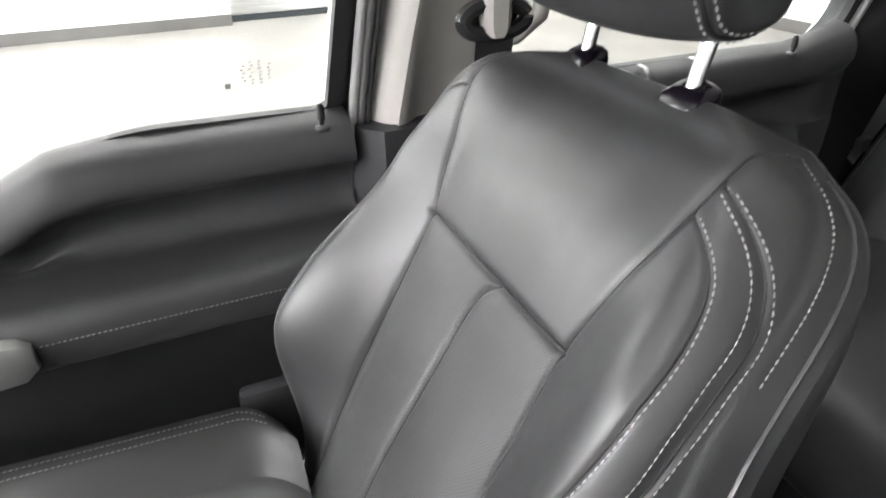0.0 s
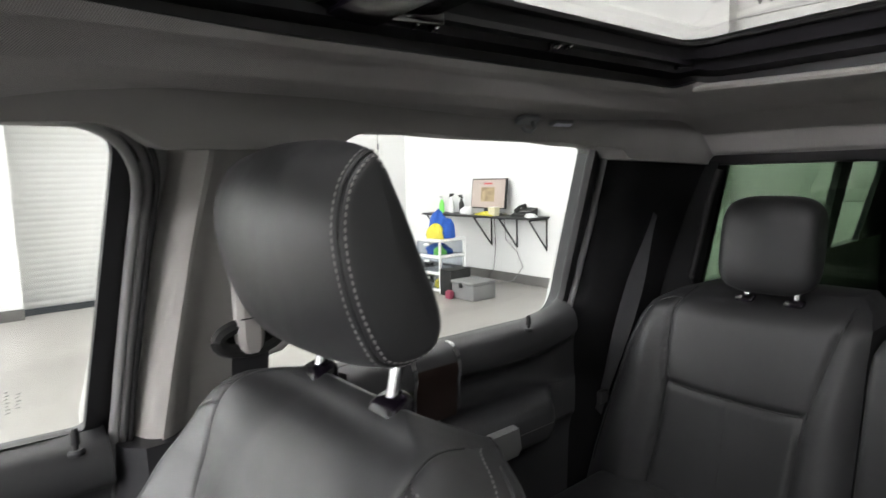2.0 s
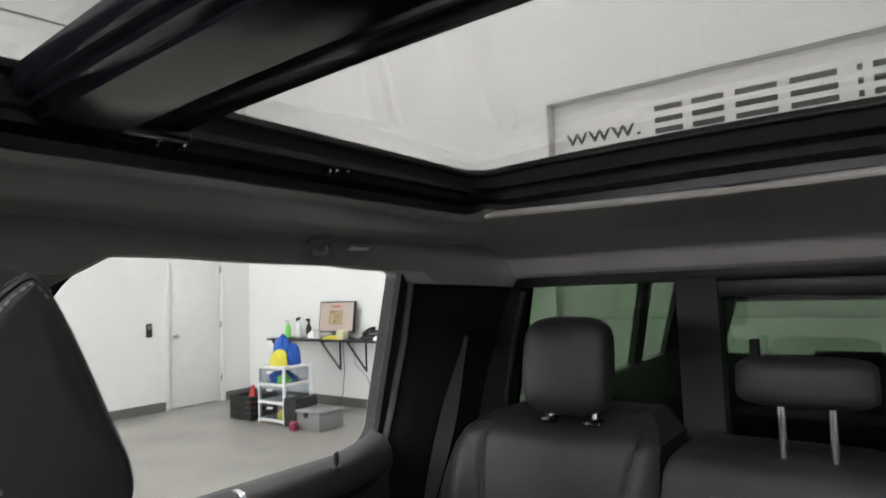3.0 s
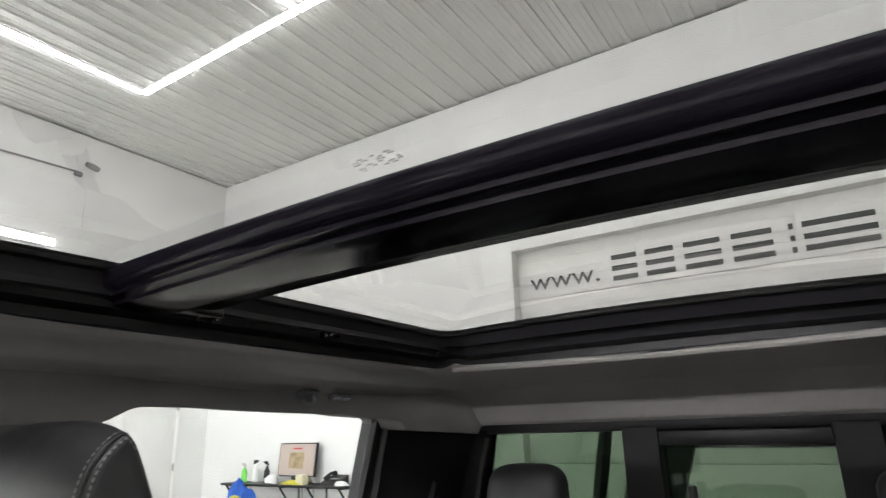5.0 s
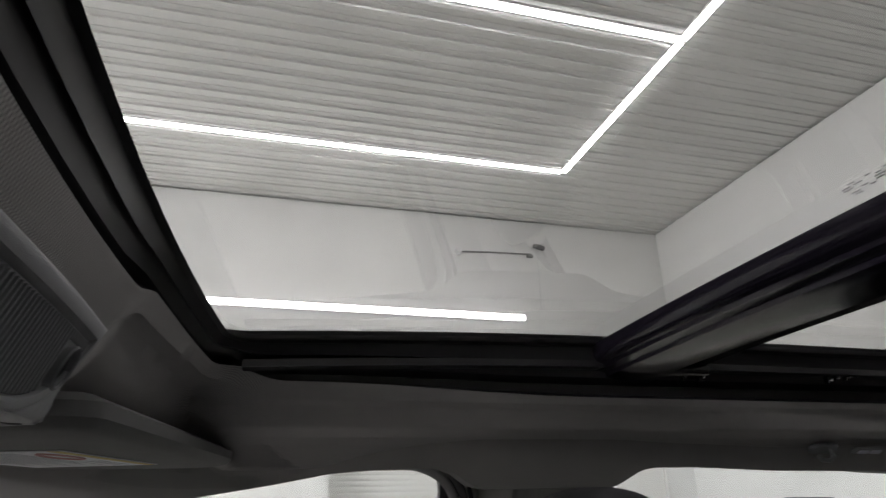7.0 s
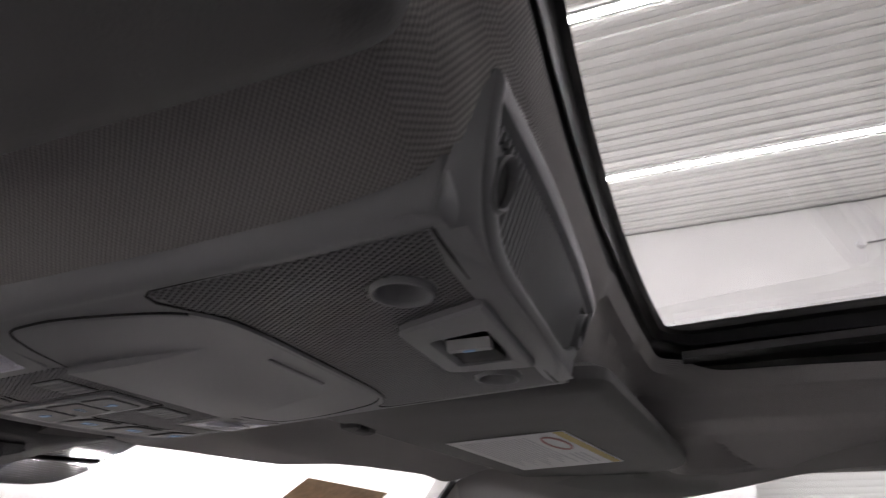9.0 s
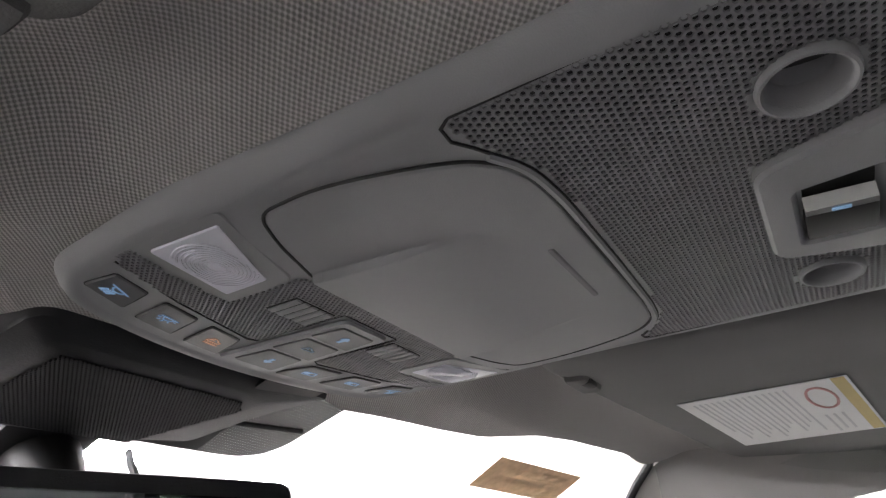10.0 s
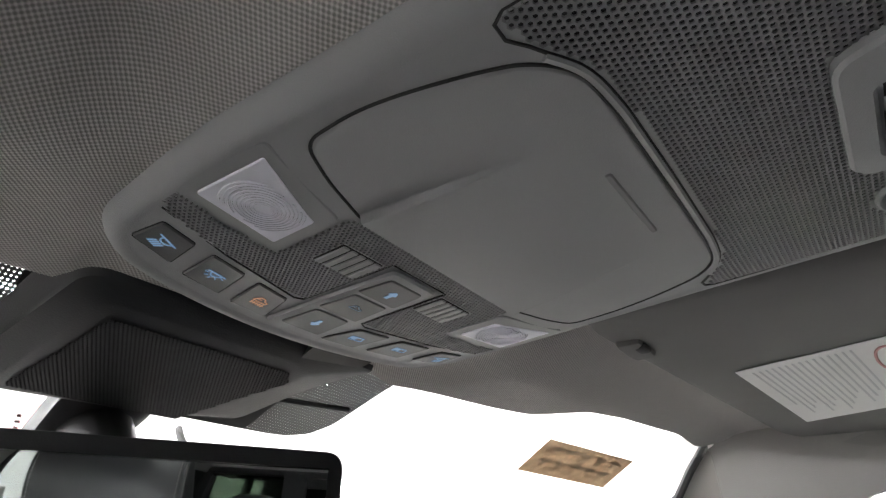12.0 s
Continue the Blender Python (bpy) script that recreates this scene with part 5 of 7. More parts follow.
def con_plate(points, top, bottom, chamfer=0.0012):
    """A slab on the console's underside: bottom is how far it hangs below, top how far it is sunk."""
    c = Vector((sum(p[0] for p in points) / len(points), sum(p[1] for p in points) / len(points)))

    def ins(d):
        return grow(points, -d)
    bm = bmesh.new()
    rings = [[on_con(x, y, -top) for x, y in points], [on_con(x, y, bottom - chamfer) for x, y in points], [on_con(x, y, bottom) for x, y in ins(chamfer)]]
    add_loft(bm, rings, cap=False)
    bm.verts.ensure_lookup_table()
    last = [v for v in bm.verts][-len(points):]
    ctr = bm.verts.new(on_con(c.x, c.y, bottom))
    for i in range(len(last)):
        bm.faces.new((last[i], last[(i + 1) % len(last)], ctr))
    return bm


def con_groove(points, r=0.0009, drop=-0.0012, closed=True):
    pts = [on_con(x, y, drop) for x, y in (list(points) + [points[0]] if closed else points)]
    return tube(pts, r, 6)


console = empty("overhead_console", "grey plastic overhead console with map lamps and buttons", "console")
OUT = rounded([(-0.124, 1.757), (0.124, 1.757), (0.1245, 1.86), (0.128, 1.95), (0.1315, 2.03), (0.128, 2.090), (0.065, 2.112), (0.0, 2.119), (-0.065, 2.112), (-0.128, 2.090), (-0.1315, 2.03), (-0.128, 1.95), (-0.1245, 1.86)], [0.004, 0.004, 0.04, 0.04, 0.03, 0.030, 0.05, 0.06, 0.05, 0.030, 0.03, 0.04, 0.04], 8)
bm = bmesh.new()
rows = []
for d, up in ((0.0, 0.030), (0.0, 0.0105), (0.0004, 0.0078), (0.0014, 0.0052), (0.0028, 0.0031), (0.0046, 0.0014), (0.0066, 0.0004), (0.0088, 0.0), (0.0108, 0.0003), (0.0126, 0.0010), (0.0142, 0.0014), (0.020, 0.0014)):
    ring = grow(OUT, -d)
    rows.append([bm.verts.new((x, y, con_z(x, y) + up)) for x, y in ring])
for a, b in zip(rows, rows[1:]):
    for i in range(len(a)):
        j = (i + 1) % len(a)
        bm.faces.new((a[i], a[j], b[j], b[i]))
cups = [(-0.0715, 1.795), (0.0715, 1.795)]
grid = {}
for j in range(184):
    for i in range(124):
        x, y = -0.123 + i * 0.002, 1.756 + j * 0.002
        lim = interp(y, [1.75, 1.86, 2.03, 2.06, 2.08, 2.097, 2.104], [0.108, 0.109, 0.116, 0.113, 0.098, 0.055, 0.02])
        if abs(x) > lim or y > 2.103 or (-0.018 < x < 0.025 and 1.7775 < y < 1.8020) or any((x - a) ** 2 + (y - b) ** 2 < 0.0122 ** 2 for a, b in cups):
            continue
        for a, b in ((i, j), (i + 1, j), (i + 1, j + 1), (i, j + 1)):
            if (a, b) not in grid:
                gx, gy = -0.124 + a * 0.002, 1.755 + b * 0.002
                grid[a, b] = bm.verts.new((gx, gy, con_z(gx, gy) + 0.0015))
        bm.faces.new((grid[i, j], grid[i + 1, j], grid[i + 1, j + 1], grid[i, j + 1]))
part("body", bm, CONSOLE, console, "dark grey moulded console body")


def holed_sheet(inside, x0, x1, y0, y1, pitch, depth, place, wide=0.30):
    """A perforated sheet: staggered six-sided holes, each with walls and a floor. Faces and holes come apart."""
    verts, faces, dark = [], [], []
    dy = pitch * math.sqrt(3) / 2
    ring = [(math.sin(math.pi / 3 * k), math.cos(math.pi / 3 * k)) for k in range(6)]
    for j in range(int((y1 - y0) / dy) + 1):
        for i in range(int((x1 - x0) / pitch) + 1):
            cx, cy = x0 + (i + 0.5 * (j % 2)) * pitch, y0 + j * dy
            if not all(inside(cx + a * pitch * 0.4, cy + b * pitch * 0.4) for a, b in ring[::2]):
                continue
            n = len(verts)
            for r, up in ((pitch / math.sqrt(3), 0.0), (pitch * wide, 0.0), (pitch * wide * 0.85, depth)):
                verts += [tuple(place(cx + a * r, cy + b * r, up)) for a, b in ring]
            for k in range(6):
                q = (k + 1) % 6
                faces.append((n + k, n + q, n + 6 + q, n + 6 + k))
                faces.append((n + 6 + k, n + 6 + q, n + 12 + q, n + 12 + k))
            dark.append(len(faces))
            faces.append(tuple(n + 12 + k for k in range(6)))
    return verts, faces, dark


def on_underside(x, y, up):
    return on_con(x, y, -0.0008 - up)


def net_part(name, data, mat, parent, label=""):
    me = bpy.data.meshes.new(name)
    me.from_pydata(data[0], [], data[1])
    me.materials.append(mat)
    me.materials.append(RUBBER)
    idx_ = np.zeros(len(data[1]), dtype=np.int32)
    idx_[data[2]] = 1
    me.polygons.foreach_set("material_index", idx_)
    me.update()
    ob = new(name, me)
    ob.parent = parent
    if label:
        ob["label"] = label
    return ob


HOLES = [(-0.0715, 1.795), (0.0715, 1.795)]


def mesh_edge(x):
    """Front limit of the rear net panel."""
    a = abs(x)
    return eased(a, [0.0, 0.055, 0.075, 0.085, 0.094, 0.104, 0.114], [1.8708, 1.8712, 1.8730, 1.8762, 1.8830, 1.8880, 1.8890], 0.008)


BEZEL = rounded([(-0.050, 1.7675), (0.050, 1.7675), (0.036, 1.815), (-0.036, 1.815)], [0.002, 0.002, 0.008, 0.008], 5)


def in_rear(x, y):
    if not (abs(x) < 0.1125 and 1.768 < y < mesh_edge(x)):
        return False
    if any((x - hx) ** 2 + (y - hy) ** 2 < 0.0140 ** 2 for hx, hy in HOLES):
        return False
    w = 0.050 - 0.014 * (y - 1.767) / 0.048
    return not (abs(x) < w - 0.001 and y < 1.814)


net_part("speaker_net", holed_sheet(in_rear, -0.1128, 0.1128, 1.7602, 1.8905, 0.0027, 0.0006, on_underside, 0.37), CONSOLE_DARK, console, "dark perforated net panel")
edge = [(-0.113, 1.772), (-0.1125, 1.768)][::-1] + [(-0.113, 1.886), (-0.110, 1.8905), (-0.104, 1.8905)] + [(x, mesh_edge(x) + 0.001) for x in np.linspace(-0.098, 0.098, 40)] + [(0.104, 1.8905), (0.110, 1.8905), (0.113, 1.886), (0.113, 1.772), (0.1125, 1.768)]
part("net_gap", con_groove(edge, 0.0007, -0.0012, closed=False), RUBBER, console)

for hx, hy in HOLES:
    rings = []
    for r, dz in ((0.0146, -0.002), (0.0145, 0.0), (0.0139, 0.0012), (0.0130, 0.0014), (0.0122, 0.0008), (0.0117, -0.0010), (0.0112, -0.0045), (0.0098, -0.0080), (0.0065, -0.0098), (0.003, -0.0103), (0.0005, -0.0104)):
        rings.append([on_con(hx, hy, dz) + Vector((r * math.cos(a), r * math.sin(a) * 0.93, 0)) for a in (2 * math.pi * k / 40 for k in range(40))])
    hb = part("hook_cup", loft(rings, cap=False), CONSOLE, console, "round grey recess")
    part("cup_eye", loft([[on_con(hx, hy, -0.0072) + Vector(((0.0030 * math.cos(a) - 0.0012) * (1 if hx < 0 else -1), -0.0018 + 0.0078 * math.sin(a), dz + 0.45 * 0.0030 * math.cos(a))) for a in (2 * math.pi * k / 24 for k in range(24))] for dz in (0, 0.002)]), RUBBER, hb)

bz = part("switch_bezel", loft([[on_con(x, y, d) for x, y in pts] for pts, d in ((BEZEL, -0.002), (BEZEL, 0.002), (grow(BEZEL, -0.0015), 0.0035), (rounded([(-0.022, 1.774), (0.030, 1.774), (0.027, 1.805), (-0.019, 1.805)], 0.004, 5), 0.0035), (rounded([(-0.020, 1.776), (0.028, 1.776), (0.025, 1.8035), (-0.017, 1.8035)], 0.004, 5), 0.0015), (rounded([(-0.018, 1.778), (0.026, 1.778), (0.024, 1.802), (-0.015, 1.802)], 0.004, 5), -0.004))], cap=False), CONSOLE, console, "grey roof switch surround")
part("switch_floor", con_plate(rounded([(-0.020, 1.776), (0.028, 1.776), (0.026, 1.804), (-0.017, 1.804)], 0.004, 5), 0.010, -0.0035), RUBBER, bz)
part("switch_well", box(0.0034, 0.0255, 1.7780, 1.8018, 1.5912, 1.5955, 0.001), RUBBER, bz)
part("switch_rocker", loft([[(-0.004, y, 1.5955), (0.003, y, 1.5955), (0.0036, y, 1.5918), (0.0012, y, 1.5900), (-0.0018, y, 1.5905)] for y in (1.7785, 1.780, 1.800, 1.8013)]), SILVER, bz, "silver rocker")
part("rocker_icon", box(-0.0010, 0.0008, 1.787, 1.793, 1.5897, 1.5902), ICON_BLUE, bz)

BIN_SIDE = [(0.063, 1.9853), (0.0885, 1.9775), (0.1085, 1.9690), (0.1090, 1.945), (0.1050, 1.925), (0.0990, 1.905), (0.0925, 1.889), (0.0800, 1.8785), (0.0600, 1.8762)]
BIN = rounded([(-x, y) for x, y in BIN_SIDE] + [(x, y) for x, y in reversed(BIN_SIDE)], [0.003, 0.006, 0.007, 0.02, 0.02, 0.02, 0.012, 0.014, 0.02, 0.02, 0.014, 0.012, 0.02, 0.02, 0.02, 0.007, 0.006, 0.003], 8)
part("bin_gap", con_groove(grow(BIN, 0.0004), 0.0007, -0.0012), RUBBER, console)
part("bin_rim", con_groove([(x, mesh_edge(x) + 0.0026) for x in np.linspace(-0.092, 0.092, 90)], 0.0017, -0.0009, closed=False), CONSOLE, console)
bm = bmesh.new()
nx, ny = 240, 130
idx = {}


BIN_IN = grow(BIN, -0.0005)


def bin_half(y):
    """Half width of the lid at y, from its outline."""
    best = 0.0
    for (ax, ay), (bx, by) in zip(BIN_IN, BIN_IN[1:] + BIN_IN[:1]):
        if min(ay, by) <= y <= max(ay, by) and abs(by - ay) > 1e-9:
            best = max(best, ax + (bx - ax) * (y - ay) / (by - ay))
    return best


rows = []
for j in range(ny + 1):
    y = 1.8764 + (1.9846 - 1.8764) * (0.5 - 0.5 * math.cos(math.pi * j / ny))
    hw = bin_half(y)
    row = []
    for i in range(nx + 1):
        x = hw * (2 * i / nx - 1)
        rid = interp(y, [1.88, 1.985], [0.0490, 0.0630])
        fade = smoothstep(1.900, 1.955, y)
        edge_in = max(0.0, 1 - (hw - abs(x)) / 0.0016) ** 2 + max(0.0, 1 - (y - 1.8764) / 0.0016) ** 2
        d = -0.0006 + 0.0034 * fade * (1 - smoothstep(rid - 0.0006, rid + 0.0018, abs(x))) - 0.0008 * min(1.0, edge_in)
        row.append(on_con(x, y, d))
    rows.append(row)
add_loft(bm, rows, cap=False, closed=False)
bin_lid = part("bin_lid", bm, CONSOLE, console, "grey sunglasses bin lid")
part("finger_slot", con_plate(rounded([(-0.024, 1.8905), (0.031, 1.8905), (0.031, 1.8935), (-0.024, 1.8935)], 0.0014, 4), 0.0005, 0.0003, 0.0006), CONSOLE_DARK, bin_lid)

for s in (1, -1):
    L = [(s * x, y) for x, y in ((-0.1145, 2.024), (-0.1125, 1.9865), (-0.0725, 2.002), (-0.0725, 2.0275))]
    house = [(s * x, y) for x, y in ((-0.122, 2.030), (-0.118, 1.980), (-0.066, 1.9935), (-0.0655, 2.0335))]
    if s < 0:
        L.reverse()
        house.reverse()
    part("lamp_surround", con_plate(rounded(house, 0.004, 5), 0.002, -0.0004, 0.0005), CONSOLE, console)
    ln = part("lamp_lens", con_plate(rounded(L, 0.0015, 4), 0.001, -0.0001, 0.0004), LENS, console, "frosted map lamp lens")
    c = (sum(p[0] for p in L) / 4, sum(p[1] for p in L) / 4)
    for r in np.linspace(0.004, 0.017, 9):
        ring = []
        for a in np.linspace(0, 2 * math.pi, 49):
            x, y = c[0] + r * 1.05 * math.cos(a), c[1] + r * 0.9 * math.sin(a)
            ok = abs(x - c[0]) < 0.0185 and abs(y - c[1] - s * (x - c[0]) * 0.16) < 0.0125
            ring.append((ok, on_con(x, y, -0.0001)))
        run = []
        for ok, p in ring + [(False, None)]:
            if ok:
                run.append(p)
            else:
                if len(run) > 3:
                    part("lens_ring", tube(run, 0.00048, 5), LENS, ln)
                run = []


def in_strip(x, y):
    a = abs(x)
    if a > 0.122 or y < 1.988 or y > 2.062:
        return False
    front = interp(a, [0, 0.02, 0.0274, 0.0779, 0.1145, 0.122], [2.0, 2.062, 2.0640, 2.0530, 2.0445, 2.037])
    rear_lim = interp(a, [0, 0.0645, 0.066, 0.112, 0.122], [1.9885, 1.9885, 2.0345, 2.0305, 2.029])
    if a < 0.021:
        return 1.9885 < y < 2.0015
    if abs(a - 0.0375) < 0.0140 and 2.0055 < y < 2.0265:
        return False
    return rear_lim < y < front


net_part("button_net", holed_sheet(in_strip, -0.1225, 0.1225, 1.988, 2.063, 0.0023, 0.0006, on_underside, 0.36), CONSOLE_DARK, console, "dark perforated net strip")
part("net_gap", con_groove([(-0.1160, 2.0445), (-0.0779, 2.0538), (-0.0274, 2.0648), (-0.0225, 2.0625), (-0.0215, 2.002), (0.0215, 2.002), (0.0225, 2.0625), (0.0274, 2.0648), (0.0779, 2.0538), (0.1160, 2.0445)], 0.00045, -0.0011, closed=False), RUBBER, console)
for s in (1, -1):
    gr = part("microphone_grille", con_plate(rounded([(s * 0.0375 - 0.0135, 2.006), (s * 0.0375 + 0.0135, 2.006), (s * 0.0375 + 0.0135, 2.0262), (s * 0.0375 - 0.0135, 2.0262)], 0.001, 3), 0.001, -0.0009, 0.0002), RUBBER, console)
    for k in range(5):
        x = s * 0.0375 - 0.0106 + k * 0.0053
        part("grille_bar", con_plate(rounded([(x - 0.0022, 2.0062), (x + 0.0022, 2.0062), (x + 0.0022, 2.0260), (x - 0.0022, 2.0260)], 0.0012, 3), 0.0005, 0.0001, 0.0006), CONSOLE, gr)


def icon(strokes, cx, cy, size, ang, mat, parent, drop):
    bm = bmesh.new()
    ca, sa = math.cos(radians(ang)), math.sin(radians(ang))
    for (ax, ay), (bx, by), w in strokes:
        d = Vector((bx - ax, by - ay))
        n = Vector((-d.y, d.x)).normalized() * w * 0.50
        q = []
        for px, py in ((ax + n.x, ay + n.y), (bx + n.x, by + n.y), (bx - n.x, by - n.y), (ax - n.x, ay - n.y)):
            x, y = cx + (px * ca - py * sa) * size, cy + (px * sa + py * ca) * size
            q.append((x, y))
        lo = [bm.verts.new(on_con(x, y, drop)) for x, y in q]
        hi = [bm.verts.new(on_con(x, y, drop + 0.00025)) for x, y in q]
        bm.faces.new(hi)
        for i in range(4):
            bm.faces.new((lo[i], lo[(i + 1) % 4], hi[(i + 1) % 4], hi[i]))
    return part("icon", bm, mat, parent)


ARC = [(0.50 * math.cos(math.pi * k / 6), 0.50 * math.sin(math.pi * k / 6)) for k in range(7)]
LAMP = [((-0.85, 0), (0.85, 0), 0.13)] + [(p, q, 0.12) for p, q in zip(ARC, ARC[1:])]
RAYS = [((0.66 * math.cos(w), 0.66 * math.sin(w)), (0.95 * math.cos(w), 0.95 * math.sin(w)), 0.11) for w in (0.35, 0.95, 1.57, 2.19, 2.79)]
BEAM = [((-0.36 + 0.24 * k, 0.62), (-0.50 + 0.24 * k, 1.25), 0.13) for k in range(4)]
CAR = [((-0.7, 0), (0.7, 0), 0.12), ((-0.7, 0), (-0.62, 0.3), 0.11), ((-0.62, 0.3), (-0.25, 0.36), 0.11), ((-0.25, 0.36), (0.0, 0.66), 0.11), ((0.0, 0.66), (0.45, 0.66), 0.11), ((0.45, 0.66), (0.7, 0), 0.11), ((0.1, 0.36), (0.5, 0.36), 0.10)]
DOORS = [((-0.75 + 0.28 * k, -0.62), (-0.60 + 0.28 * k, -0.16), 0.10) for k in range(5)] + [((-0.9, -0.38), (0.3, -0.38), 0.10)]
ROOM = [((-0.7, -0.1), (0.7, -0.1), 0.13), ((-0.7, -0.1), (-0.6, 0.6), 0.13), ((0.7, -0.1), (0.7, 0.6), 0.13), ((-0.6, 0.6), (0.7, 0.6), 0.2), ((0.1, -0.1), (0.1, 0.6), 0.12), ((0.1, 0.3), (0.7, 0.3), 0.45)]
ARROW = [((-0.75, 0), (0.05, 0), 0.42), ((0.05, 0.40), (0.62, 0), 0.26), ((0.05, -0.40), (0.62, 0), 0.26), ((0.0, 0), (0.45, 0), 0.5), ((0.08, -0.4), (0.08, 0.4), 0.18)]
BTN = [((-0.1128, 2.0722), (-0.1103, 2.0520), (-0.0924, 2.0556), (-0.0898, 2.0785)),
       ((-0.0800, 2.0840), (-0.0814, 2.0578), (-0.0602, 2.0628), (-0.0560, 2.0896)),
       ((-0.0462, 2.0925), (-0.0500, 2.0646), (-0.0285, 2.0690), (-0.0215, 2.0955))]
for s in (-1, 1):
    for k, pts in enumerate(BTN):
        q = [(-s * x, y) for x, y in pts]
        if s > 0:
            q.reverse()
        c = (sum(p[0] for p in q) / 4, sum(p[1] for p in q) / 4)
        well = part("button_well", con_plate(rounded(grow(q, 0.0006), 0.0022, 4), 0.001, -0.0011, 0.0002), RUBBER, console)
        b = part("button", con_plate(rounded(q, 0.0020, 4), 0.001, -0.0004, 0.0006), BUTTON, console, "dark push button with a lit icon")
        kinds = (((LAMP + BEAM, ICON_BLUE), (LAMP + RAYS, ICON_BLUE), (CAR + DOORS, ICON_ORANGE)) if s < 0 else ((LAMP + BEAM, ICON_BLUE), (ROOM, ICON_BLUE), (ROOM, ICON_BLUE)))[k]
        icon(kinds[0], c[0], c[1] - (0.0025 if kinds[0][0] == LAMP[0] else -0.0005), 0.0066, (-s * (25 - 12 * k) if kinds[0][0] == LAMP[0] else 180 + s * -10), kinds[1], b, -0.0003)
cp_ = part("centre_surround", con_plate(rounded([(-0.0175, 2.004), (0.0175, 2.004), (0.0205, 2.097), (-0.0205, 2.097)], 0.005, 5), 0.001, 0.0006, 0.0012), CONSOLE, console)
for k, (y0, y1) in enumerate(((2.010, 2.032), (2.0345, 2.060), (2.0625, 2.090))):
    b = part("button", con_plate(rounded([(-0.0125, y0), (0.0125, y0), (0.0145, y1), (-0.0145, y1)], 0.0025, 4), 0.0, 0.0013, 0.0007), BUTTON, console, "dark push button with a lit icon")
    icon((ARROW, CAR, ARROW)[k], 0, (y0 + y1) / 2, 0.0058, (-90, 180, 90)[k], ICON_BLUE if k != 1 else material("pale_icon", (0.3, 0.42, 0.55), 0.6), b, 0.0014)

# rear face of the console with ribs and two sensor cups


def rear_at(x, z, out=0.0):
    return Vector((x, 1.7556 - (z - 1.600) * 0.38 + 0.25 * x * x - out, z))


def lens_ring(w, low, high, p, n=36):
    """Outline of the face: curved below, straight above."""
    lower = [(w * s, low + (high - low) * abs(s) ** p) for s in np.linspace(-1, 1, n)]
    return lower + [(w * s, high) for s in np.linspace(0.97, -0.97, n)]


F0, F1, F2 = lens_ring(0.1220, 1.5985, 1.6525, 6), lens_ring(0.1140, 1.6028, 1.6445, 5), lens_ring(0.1120, 1.6042, 1.6430, 5)
part("rear_rim", loft([[rear_at(x, z, -0.006) for x, z in F0], [rear_at(x, z, 0.0004) for x, z in F0], [rear_at(x * 0.99, 1.626 + (z - 1.626) * 0.97, 0.0022) for x, z in F0], [rear_at(x * 0.965, 1.625 + (z - 1.625) * 0.90, 0.0032) for x, z in F0], [rear_at(x, z, 0.0026) for x, z in F1], [rear_at(x, z, -0.0012) for x, z in F2], [rear_at(x * 0.5, 1.625 + (z - 1.625) * 0.5, -0.0012) for x, z in F2]], cap=True), CONSOLE, console)
rows = []
for s in np.linspace(-1, 1, 65):
    zf = 1.5985 + 0.0540 * abs(s) ** 6
    xb = 0.1195 * s + 0.0045 * math.copysign(abs(s) ** 6, s)
    a0, a1, a2 = Vector((xb, 1.771 - 0.010 * abs(s) ** 8, con_z(xb, 1.771) + 0.0008)), Vector((xb, 1.7545, con_z(xb, 1.757) - 0.0012 + 0.028 * abs(s) ** 9)), rear_at(0.1220 * s, zf, 0.0004)
    rows.append([a0 * (1 - t) ** 2 + a1 * 2 * t * (1 - t) + a2 * t * t for t in np.linspace(0, 1, 11)])
part("rear_corner", loft(rows, cap=False, closed=False), CONSOLE, console, "grey rounded rear edge")
part("corner_gap", con_groove([(x, 1.7665) for x in np.linspace(-0.114, 0.114, 30)], 0.0007, -0.0010, closed=False), RUBBER, console)
for k in range(50):
    x = -0.1078 + k * 0.0044
    zb = 1.6045 + 0.0385 * (abs(x) / 0.1120) ** 5
    if 1.6413 - zb > 0.003:
        for z0, z1 in (((zb, 1.6413),) if all(abs(x - cx) > 0.0105 for cx in (-0.091, 0.091)) else ((zb, 1.6105), (1.6375, 1.6413))):
            if z1 - z0 > 0.002:
                part("rib", loft([[rear_at(x + dx, z, o) for dx, o in ((-0.0013, -0.0014), (-0.0007, 0.0010), (0.0007, 0.0010), (0.0013, -0.0014))] for z in (z0, z1)]), CONSOLE_DARK, console)
for x in (-0.091, 0.091):
    rings = []
    for r, o in ((0.0112, -0.001), (0.0112, 0.0034), (0.0102, 0.0044), (0.0092, 0.0036), (0.0086, -0.004)):
        rings.append([rear_at(x + 0.9 * r * math.cos(a), 1.6240 + 1.0 * r * math.sin(a), o) for a in (2 * math.pi * k / 24 for k in range(24))])
    cup = part("sensor_cup", loft(rings, cap=False), CONSOLE_DARK, console, "dark sensor cup")
    part("sensor_eye", loft([[rear_at(x + 0.9 * r * math.cos(a), 1.6240 + r * math.sin(a), o) for a in (2 * math.pi * k / 24 for k in range(24))] for r, o in ((0.0092, 0.0005), (0.0075, 0.0010), (0.003, 0.0012))]), RUBBER, cup)

# ---- sun visors ----


